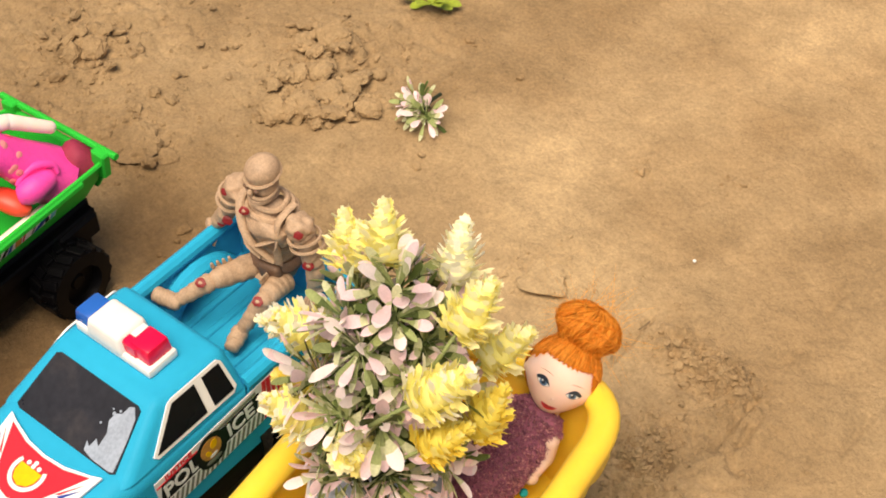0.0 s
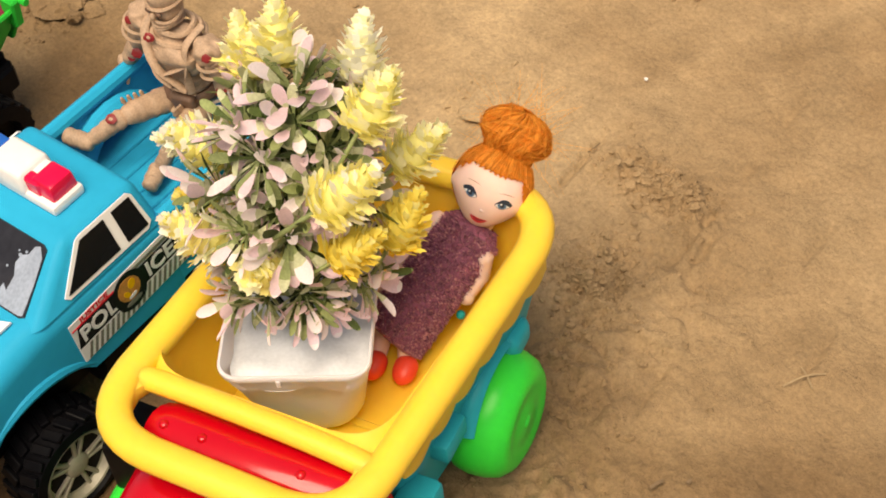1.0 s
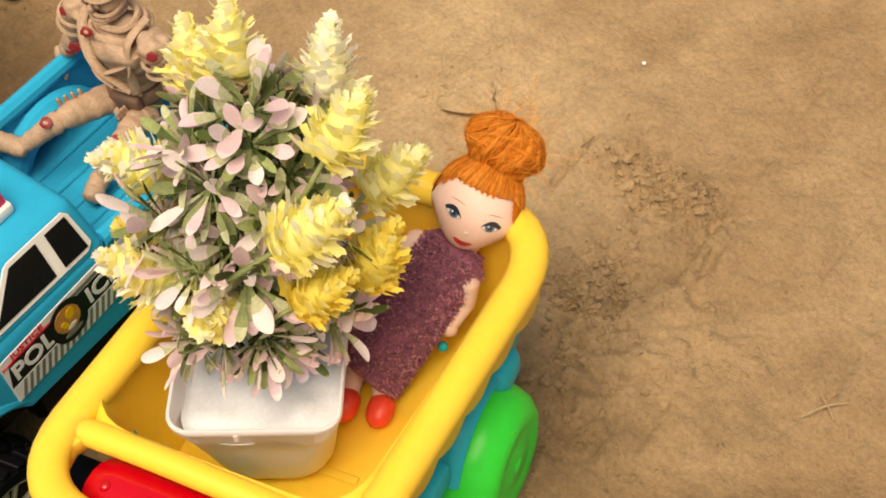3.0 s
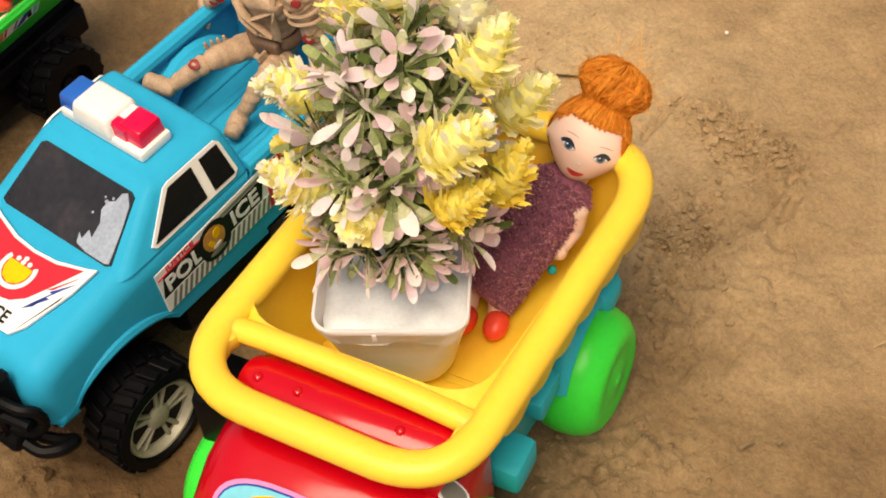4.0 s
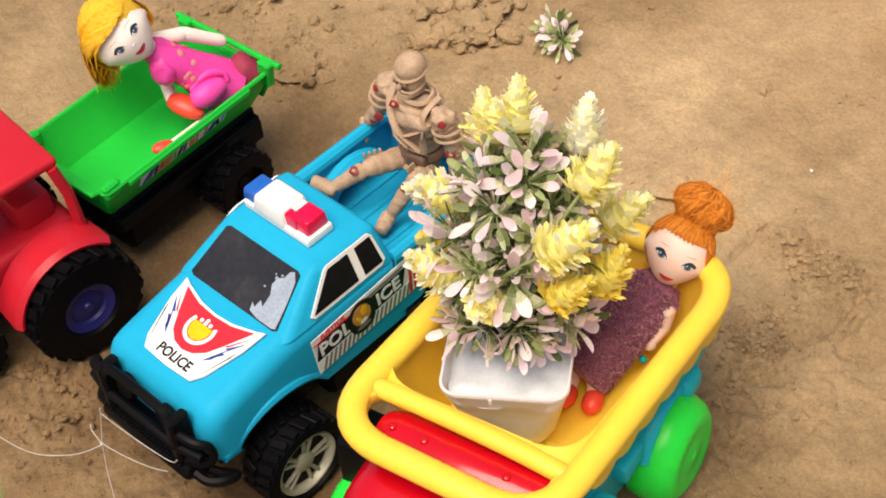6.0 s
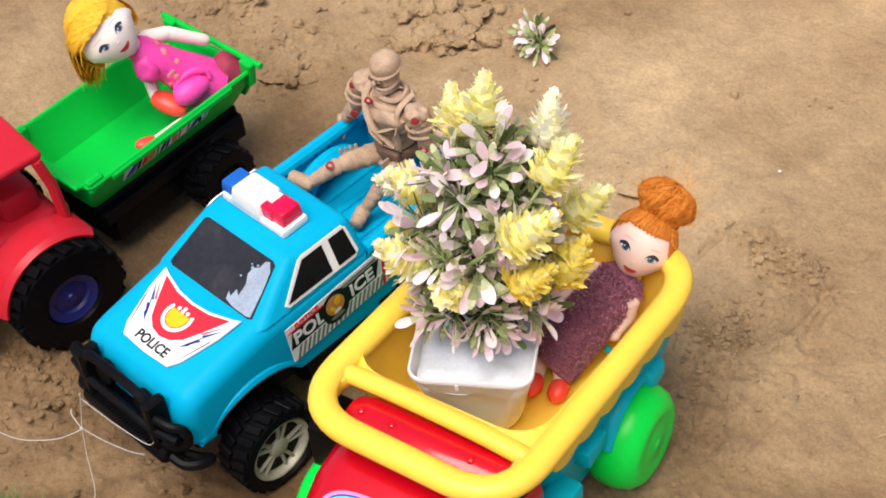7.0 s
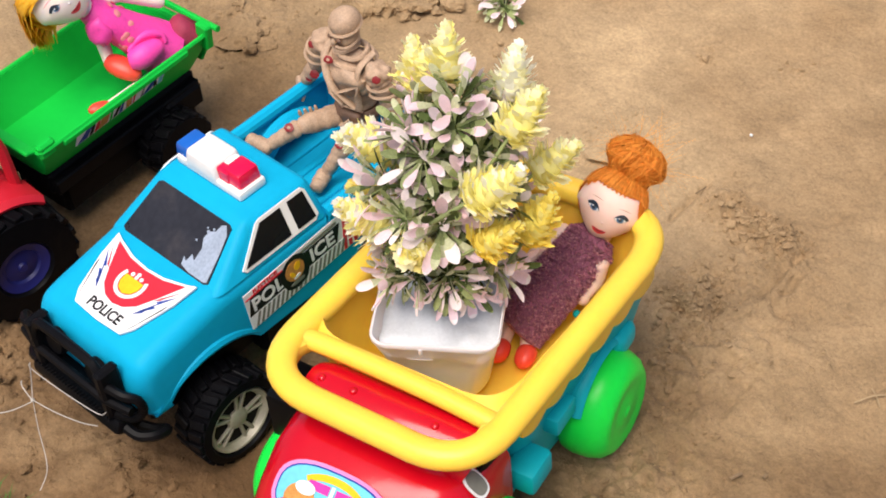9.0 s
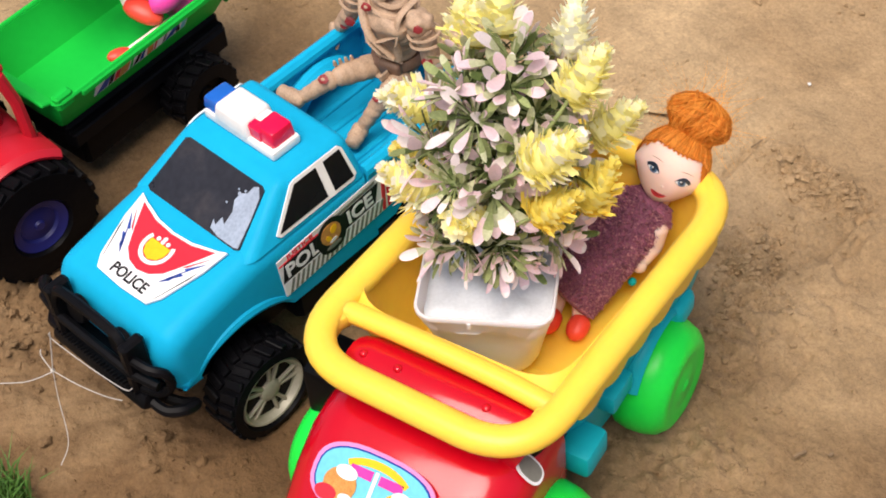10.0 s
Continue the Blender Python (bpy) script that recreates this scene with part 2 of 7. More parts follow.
HAIRLIGHT = material("light_copper_hair", (0.90, 0.38, 0.06), 0.55, vary=0.25, scale=500, spec=0.2, through_light=0.3)
BLONDE = material("golden_blonde_hair", (0.95, 0.53, 0.025), 0.5, vary=0.2, scale=500, spec=0.2, through_light=0.3)
BLONDELIGHT = material("pale_blonde_hair", (0.98, 0.62, 0.06), 0.5, vary=0.15, scale=500, spec=0.2, through_light=0.3)
PLUSH = material("plum_plush", (0.31, 0.105, 0.160), 0.95, vary=0.4, scale=280, sheen=0.15, spec=0.05)
PLUSHPINK = material("dusty_rose_plush", (0.54, 0.25, 0.26), 0.95, vary=0.3, scale=280, sheen=0.15, spec=0.05)
PINKDRESS = material("hot_pink_fabric", (0.95, 0.065, 0.40), 0.5, vary=0.15, scale=80, bump=0.3)
DRESSDOT = material("orange_print", (0.88, 0.28, 0.3), 0.6, vary=0.15)
DRESSDARK = material("maroon_fabric", (0.3, 0.02, 0.06), 0.7, vary=0.2)
SHOERED = material("red_vinyl_shoe", (0.85, 0.07, 0.04), 0.4, vary=0.08)
EYEDARK = material("dark_eye_paint", (0.02, 0.03, 0.05), 0.3, vary=0.1)
EYEBLUE = material("blue_eye_paint", (0.10, 0.19, 0.30), 0.3, vary=0.1)
BROW = material("brown_paint", (0.4, 0.2, 0.12), 0.5, vary=0.1)
LIP = material("red_lip_paint", (0.7, 0.04, 0.05), 0.3, vary=0.05)
BANDAGE = material("beige_wrapped_plastic", (0.45, 0.305, 0.200), 0.6, vary=0.3, scale=140, bump=0.6, bump_scale=260)
BELT = material("brown_belt_plastic", (0.16, 0.09, 0.055), 0.55, vary=0.3, scale=150)
BLOODRED = material("dark_red_paint", (0.23, 0.008, 0.010), 0.5, vary=0.2)
STRING = material("white_thread", (0.52, 0.49, 0.45), 0.8, vary=0.15)
GRASS = material("green_grass_blade", (0.07, 0.17, 0.025), 0.55, vary=0.4, scale=90)
LEAFWEED = material("yellow_green_leaf", (0.30, 0.38, 0.04), 0.5, vary=0.3, scale=120)
TWIG = material("dry_twig", (0.20, 0.13, 0.07), 0.8, vary=0.3)
STRAW = material("pale_straw", (0.38, 0.27, 0.145), 0.8, vary=0.2)
PAPER = material("white_paper_scrap", (0.8, 0.8, 0.78), 0.7, vary=0.05)


# ---------------------------------------------------------------- mesh tools
def part(name, bm, mats, parent=None, label="", m=None, sharp=35):
    """Links a bmesh as one mesh object, under a thing or a part."""
    bmesh.ops.recalc_face_normals(bm, faces=bm.faces)
    me = bpy.data.meshes.new(name)
    for f in bm.faces:
        f.smooth = True
    bm.to_mesh(me)
    bm.free()
    me.set_sharp_from_angle(angle=radians(sharp))
    for mat in mats if isinstance(mats, (list, tuple)) else [mats]:
        me.materials.append(mat)
    return part_mesh(name, me, parent, label, m)


def part_mesh(name, me, parent=None, label="", m=None):
    ob = new(name, me)
    if parent is not None:
        ob.parent = parent
    if m is not None:
        ob.matrix_basis = m
    if label:
        ob["label"] = label
    return ob


def thing(name, m, label, category, group="", kind=""):
    ob = new(name)
    ob.matrix_basis = m
    ob.empty_display_size = 0.01
    return tagged(ob, label, category, group, kind)


def put(bm, src, m=None, mi=None):
    """Adds the bmesh src to bm, turned by m, and frees it."""
    made = []
    for v in src.verts:
        made.append(bm.verts.new(m @ v.co if m is not None else v.co))
    src.verts.index_update()
    for f in src.faces:
        try:
            g = bm.faces.new([made[v.index] for v in f.verts])
            g.material_index = f.material_index if mi is None else mi
        except ValueError:
            pass
    src.free()
    return bm


def box(sx, sy, sz, bevel=0.0, seg=2, m=None, top=1.0):
    """A box about the origin with rounded edges; top: how much narrower its upper face is."""
    bm = bmesh.new()
    bmesh.ops.create_cube(bm, size=1.0)
    for v in bm.verts:
        k = top if v.co.z > 0 else 1.0
        v.co = Vector((v.co.x * sx * k, v.co.y * sy * k, v.co.z * sz))
    if bevel:
        bmesh.ops.bevel(bm, geom=list(bm.edges), offset=bevel, segments=seg, profile=0.5, affect="EDGES")
    if m is not None:
        bmesh.ops.transform(bm, matrix=m, verts=bm.verts)
    return bm


def prism(poly, depth, axis="x", bevel=0.0, seg=2):
    """A polygon of (a, b) extruded about the plane axis = 0."""
    bm = bmesh.new()

    def at(a, b, d):
        return {"x": (d, a, b), "y": (a, d, b), "z": (a, b, d)}[axis]

    lo = [bm.verts.new(at(a, b, -depth / 2)) for a, b in poly]
    hi = [bm.verts.new(at(a, b, depth / 2)) for a, b in poly]
    n = len(poly)
    caps = [bm.faces.new(lo), bm.faces.new(hi)]
    for i in range(n):
        bm.faces.new((lo[i], lo[(i + 1) % n], hi[(i + 1) % n], hi[i]))
    bmesh.ops.recalc_face_normals(bm, faces=bm.faces)
    if bevel:
        edges = {e for f in caps for e in f.edges}
        bmesh.ops.bevel(bm, geom=list(edges), offset=bevel, segments=seg, profile=0.5, affect="EDGES")
    return bm


def loft(rings, close=(True, True)):
    bm = bmesh.new()
    rows = [[bm.verts.new(p) for p in ring] for ring in rings]
    n = len(rows[0])
    for a, b in zip(rows, rows[1:]):
        for i in range(n):
            bm.faces.new((a[i], a[(i + 1) % n], b[(i + 1) % n], b[i]))
    if close[0]:
        bm.faces.new(rows[0][::-1])
    if close[1]:
        bm.faces.new(rows[-1])
    return bm


def lathe(profile, seg=32):
    """(r, z) round the z axis, closed at both ends where r is 0."""
    rings = [[(r * math.cos(2 * math.pi * i / seg), r * math.sin(2 * math.pi * i / seg), z) for i in range(seg)] for r, z in profile]
    bm = loft(rings)
    bmesh.ops.remove_doubles(bm, verts=bm.verts, dist=1e-6)
    return bm


def tube(points, radius, seg=8, closed=False, flat=1.0):
    """A round bar along points; radius may be one for each point."""
    pts = [Vector(p) for p in points]
    n = len(pts)
    rad = radius if isinstance(radius, (list, tuple)) else [radius] * n
    up = Vector((0, 0, 1))
    rings = []
    for i, p in enumerate(pts):
        a = pts[(i - 1) % n] if closed or i else pts[0]
        b = pts[(i + 1) % n] if closed or i < n - 1 else pts[-1]
        d = (b - a).normalized()
        side = d.cross(up)
        if side.length < 1e-3:
            side = d.cross(Vector((0, 1, 0)))
        side.normalize()
        over = side.cross(d).normalized()
        rings.append([p + rad[i] * (math.cos(2 * math.pi * k / seg) * side + flat * math.sin(2 * math.pi * k / seg) * over) for k in range(seg)])
    if closed:
        rings.append(rings[0])
        bm = loft(rings, (False, False))
        bmesh.ops.remove_doubles(bm, verts=bm.verts, dist=1e-7)
        return bm
    return loft(rings)


def smooth_path(points, steps=6, closed=False):
    """Catmull-Rom through points."""
    pts = [Vector(p) for p in points]
    n = len(pts)
    out = []
    for i in range(n if closed else n - 1):
        p0 = pts[(i - 1) % n] if closed or i else pts[0]
        p1, p2 = pts[i], pts[(i + 1) % n]
        p3 = pts[(i + 2) % n] if closed or i < n - 2 else pts[-1]
        for s in range(steps):
            t = s / steps
            out.append(0.5 * (2 * p1 + (p2 - p0) * t + (2 * p0 - 5 * p1 + 4 * p2 - p3) * t * t + (3 * p1 - p0 - 3 * p2 + p3) * t ** 3))
    if not closed:
        out.append(pts[-1])
    return out


def round_rect(x0, x1, y0, y1, r, z, seg=6):
    out = []
    for cx, cy, a in ((x1 - r, y1 - r, 0), (x0 + r, y1 - r, 90), (x0 + r, y0 + r, 180), (x1 - r, y0 + r, 270)):
        for k in range(seg + 1):
            t = radians(a + 90 * k / seg)
            out.append((cx + r * math.cos(t), cy + r * math.sin(t), z))
    return out


def blob(rx, ry, rz, m=None, sub=2, rough=0.0, seed=0, mi=0):
    bm = bmesh.new()
    bmesh.ops.create_icosphere(bm, subdivisions=sub, radius=1.0)
    for v in bm.verts:
        k = 1 + (rough * noise.noise(v.co * 1.7 + Vector((seed * 3.1, seed, -seed))) if rough else 0)
        v.co = Vector((v.co.x * rx, v.co.y * ry, v.co.z * rz)) * k
    if m is not None:
        bmesh.ops.transform(bm, matrix=m, verts=bm.verts)
    for f in bm.faces:
        f.material_index = mi
    return bm


def limb(a, b, ra, rb, seg=10, mi=0, bands=0, depth=0.0):
    """A tapered round limb with soft ends, with raised wrappings where bands are given."""
    a, b = Vector(a), Vector(b)
    d = b - a
    n = max(6, bands * 3)
    q = d.to_track_quat("Z", "Y").to_matrix().to_4x4()
    profile = [(0.0, -ra * 0.75), (ra * 0.7, -ra * 0.5)]
    for i in range(n + 1):
        t = i / n
        r = ra + (rb - ra) * t
        if bands:
            r += depth * (1 if i % 3 else -1)
        profile.append((r, d.length * t))
    profile += [(rb * 0.7, d.length + rb * 0.5), (0.0, d.length + rb * 0.75)]
    bm = lathe(profile, seg)
    bmesh.ops.transform(bm, matrix=Matrix.Translation(a) @ q, verts=bm.verts)
    for f in bm.faces:
        f.material_index = mi
    return bm


def wrapped(a, b, ra, rb, wraps=6, depth=0.0007, seed=0.0, mi=0):
    """A limb bound with slanting, overlapping bandages."""
    a, b = Vector(a), Vector(b)
    d = b - a
    q = d.to_track_quat("Z", "Y").to_matrix()
    rings = []
    for i in range(31):
        t = i / 30
        end = math.sqrt(max(0.0, 1 - (abs(2 * t - 1) ** 8)))
        ring = []
        for k in range(18):
            an = 2 * math.pi * k / 18
            r = (ra + (rb - ra) * t) * (1 + 0.10 * noise.noise(Vector((math.cos(an), math.sin(an), t * 3 + seed))))
            r += depth * (((t * wraps + 0.28 * math.sin(an + seed * 2.3) + 0.2 * noise.noise(Vector((t * 5, seed, 0)))) % 1.0) - 0.5)
            ring.append(a + q @ Vector((r * end * math.cos(an), r * end * math.sin(an), d.length * (t * 1.1 - 0.05))))
        rings.append(ring)
    bm = loft(rings)
    for f in bm.faces:
        f.material_index = mi
    return bm


def rounded_slab(profile, weights, half, rho, n=6):
    """A slab across x from a (y, z) outline, its side edges rounded by rho where the weight is 1."""
    pts = [Vector(p) for p in profile]
    area = sum(a.x * b.y - b.x * a.y for a, b in zip(pts, pts[1:] + pts[:1]))
    out = []
    for i, p in enumerate(pts):
        d = (pts[(i + 1) % len(pts)] - pts[i - 1]).normalized()
        out.append(Vector((d.y, -d.x)) if area > 0 else Vector((-d.y, d.x)))
    half_rings = []
    for k in range(n + 1):
        a = math.pi / 2 * k / n
        half_rings.append((half - rho + rho * math.cos(a), rho - rho * math.sin(a)))
    rings = []
    for x, inset in [(-x, i) for x, i in half_rings] + half_rings[::-1]:
        rings.append([(x, p.x - o.x * inset * w, p.y - o.y * inset * w) for p, o, w in zip(pts, out, weights)])
    return loft(rings)


def flat_poly(poly, thick=0.0004):
    """A thin sheet: a polygon in x, y with its upper face at thick."""
    bm = prism(poly, thick, "z")
    for v in bm.verts:
        v.co.z += thick / 2
    return bm


def lettering(name, text, size, mat, parent, m, label="", wide=1.0):
    """Raised printed letters, in the built-in font, as a mesh."""
    cu = bpy.data.curves.new(name, "FONT")
    cu.body, cu.size, cu.align_x, cu.align_y, cu.extrude = text, size, "CENTER", "CENTER", 0.0001
    cu.offset = size * 0.026
    cu.resolution_u = 3
    tmp = bpy.data.objects.new(name, cu)
    scene.collection.objects.link(tmp)
    me = bpy.data.meshes.new_from_object(tmp.evaluated_get(bpy.context.evaluated_depsgraph_get()))
    bpy.data.objects.remove(tmp)
    bpy.data.curves.remove(cu)
    me.transform(Matrix.Diagonal((wide, 1, 1, 1)))
    me.materials.clear()
    me.materials.append(mat)
    return part_mesh(name, me, parent, label, m)


def frame_of(origin, along, up):
    """A pose whose x runs along, whose y runs up, and whose z points out of the sheet."""
    x = Vector(along).normalized()
    z = x.cross(Vector(up)).normalized()
    y = z.cross(x)
    return Matrix((( x.x, y.x, z.x, origin[0]), (x.y, y.y, z.y, origin[1]), (x.z, y.z, z.z, origin[2]), (0, 0, 0, 1)))


def arc(cx, cy, r, a0, a1, n):
    return [(cx + r * math.cos(radians(a0 + (a1 - a0) * k / n)), cy + r * math.sin(radians(a0 + (a1 - a0) * k / n))) for k in range(n + 1)]


# ---------------------------------------------------------------- ground
CLOD_FIELDS = [(-0.168, 0.394, 0.040, 1.0), (-0.33, 0.315, 0.050, 0.8), (-0.214, 0.272, 0.030, 0.8), (-0.15, 0.455, 0.05, 0.6),
               (-0.30, 0.40, 0.06, 0.45), (-0.27, 0.23, 0.05, 0.5), (0.057, 0.34, 0.018, 0.7), (0.149, 0.343, 0.013, 1.7), (0.162, 0.340, 0.012, 1.2), (0.176, 0.334, 0.012, 1.1), (0.190, 0.336, 0.013, 2.0), (0.171, 0.266, 0.010, 1.6), (0.182, 0.277, 0.010, 1.4), (0.185, 0.260, 0.011, 1.5), (0.158, 0.275, 0.02, 0.5), (0.193, 0.244, 0.02, 0.7),
               (0.203, 0.208, 0.022, 0.8), (0.222, 0.15, 0.035, 0.8), (0.225, 0.26, 0.03, 0.6), (0.20, 0.30, 0.03, 0.5), (0.24, 0.06, 0.04, 0.7), (0.053, 0.446, 0.008, 0.5), (0.03, -0.03, 0.04, 0.5), (-0.06, -0.03, 0.04, 0.4),
               (0.23, 0.13, 0.03, 0.5), (0.109, 0.473, 0.008, 0.5), (-0.098, -0.028, 0.032, 0.7), (-0.128, -0.014, 0.030, 0.7), (0.168, 0.262, 0.012, 0.9), (0.184, 0.254, 0.010, 0.8), (0.176, 0.284, 0.013, 0.6), (0.187, 0.228, 0.014, 0.7)]


SCRATCHES = [(0.204, 0.292, 0.343, 0.0024), (0.213, 0.301, 0.324, 0.0020), (0.2915, 0.273, 0.304, 0.0020), (0.126, 0.310, 0.350, 0.0036), (0.202, 0.412, 0.435, 0.0020), (0.2035, 0.368, 0.380, 0.0020),
             (0.236, 0.210, 0.245, 0.0015), (0.258, 0.330, 0.365, 0.0015)]


def ground_height(x, y):
    p = Vector((x, y, 0))
    z = 0.0030 * noise.noise(p * 7) + 0.0022 * noise.noise(p * 23 + Vector((5, 1, 0))) + 0.0011 * noise.noise(p * 60) + 0.0006 * noise.noise(p * 130) + 0.0004 * noise.noise(p * 240)
    for cx, cy, r, k in CLOD_FIELDS:
        d = math.hypot(x - cx, y - cy) / r
        if d < 2.2:
            w = math.exp(-d * d) * k
            z += w * (0.0075 * abs(noise.noise(p * 85 + Vector((3, 7, 0)))) + 0.0045 * noise.noise(p * 45) + 0.0035 * noise.noise(p * 170))
    # straight drag marks
    for sx, y0, y1, k in SCRATCHES:
        if abs(x - sx) < 0.008 and y0 - 0.006 < y < y1 + 0.006:
            along = min(1.0, (y - y0 + 0.006) / 0.01, (y1 + 0.006 - y) / 0.01)
            d = (x - sx + 0.0012 * noise.noise(Vector((0, y * 90, sx)))) / 0.0022
            z += k * along * (0.5 * math.exp(-(d - 1.7) ** 2) - math.exp(-d * d))
    return max(-0.006, min(z, 0.0085)) - 0.0012


def ground():
    near_x = [-0.47 + 0.0016 * i for i in range(575)]
    near_y = [-0.16 + 0.0016 * i for i in range(488)]

    def stretch(a):
        lo, hi = a[0], a[-1]
        out = [0.03 * 1.55 ** k for k in range(18)]
        return [lo - sum(out[: k + 1]) for k in range(17, -1, -1)] + a + [hi + sum(out[: k + 1]) for k in range(18)]

    xs, ys = stretch(near_x), stretch(near_y)
    n = len(xs)
    verts = [(x, y, ground_height(x, y) if abs(x) < 2 and abs(y) < 2 else 0.0) for y in ys for x in xs]
    faces = [(j * n + i, j * n + i + 1, (j + 1) * n + i + 1, (j + 1) * n + i) for j in range(len(ys) - 1) for i in range(n - 1)]
    me = bpy.data.meshes.new("ground")
    me.from_pydata(verts, [], faces)
    me.shade_smooth()
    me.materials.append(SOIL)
    tagged(new("ground", me), "bare sandy brown soil, trampled and crumbly", "ground", kind="structure")


ground()


# ---------------------------------------------------------------- police pickup
TX = 0.044


def tyre_mesh(r, w, lugs, lug=0.0022, rim_r=0.021):
    """A lugged tyre about the z axis, its outer face towards +z."""
    h = w / 2
    bm = lathe([(rim_r, -h + 0.003), (rim_r * 1.08, -h), (r * 0.93, -h + 0.001), (r - lug, -h + 0.004), (r - lug, h - 0.004), (r * 0.93, h - 0.001),
                (rim_r * 1.08, h), (rim_r, h - 0.003), (rim_r * 0.98, h - 0.006), (0.0, h - 0.0065)], 40)
    return bm


def add_lugs(tyre, r, w, lugs, lug=0.0022):
    """Two staggered rows of tread lugs round a tyre, all on one mesh."""
    h = w / 2
    bm = box(lug * 2.2, 2 * math.pi * r / lugs * 0.6, h * 0.82, 0.0005, 1)
    me = bpy.data.meshes.new("lug")
    bm.to_mesh(me)
    bm.free()
    me.materials.append(RUBBER)
    for k in range(lugs):
        for row, s in ((-1, 0.0), (1, 0.5)):
            part_mesh("lug", me, tyre, "", Matrix.Rotation(2 * math.pi * (k + s) / lugs, 4, "Z") @ pose(r - lug * 1.0, 0, row * h * 0.46, row * 16))


def spoked_rim(r, h, spokes=5):
    bm = lathe([(r, -0.004), (r, 0.0), (r * 0.97, 0.0008), (r * 0.92, 0.0004), (r * 0.85, -0.0030), (r * 0.80, -0.0034), (r * 0.80, -0.005)], 40)
    put(bm, lathe([(0.0, -0.0004), (r * 0.18, -0.0006), (r * 0.29, -0.0014), (r * 0.32, -0.0022), (r * 0.32, -0.005), (0, -0.005)], 24))
    for k in range(spokes):
        for off in (-10, 10):
            put(bm, box(r * 0.62, r * 0.105, 0.0026, 0.0006, 1), Matrix.Rotation(2 * math.pi * k / spokes + radians(off), 4, "Z") @ pose(r * 0.58, 0, -0.0030))
    bmesh.ops.transform(bm, matrix=pose(0, 0, h), verts=bm.verts)
    return bm


def truck_wheel(parent, x, y, r, w, rim_r, side):
    m = pose(x, y, r, 0, 90 * side, 0) @ pose(0, 0, 0, 0, 0, 17)
    t = part("tyre", tyre_mesh(r, w, 22, rim_r=rim_r), RUBBER, parent, "black lugged rubber tyre", m)
    add_lugs(t, r, w, 22)
    rim = part("rim", spoked_rim(rim_r, w / 2 - 0.002), RIM, t, "dusty silver spoked rim")
    # black disc added over the pale rim so the spoke gaps look dark
    part("backing", lathe([(0.0, 0.0), (rim_r * 0.825, 0.0), (rim_r * 0.825, -0.0006), (0.0, -0.0006)], 32), BLACK, rim, "black disc that darkens the gaps between spokes", pose(0, 0, w / 2 - 0.0055))


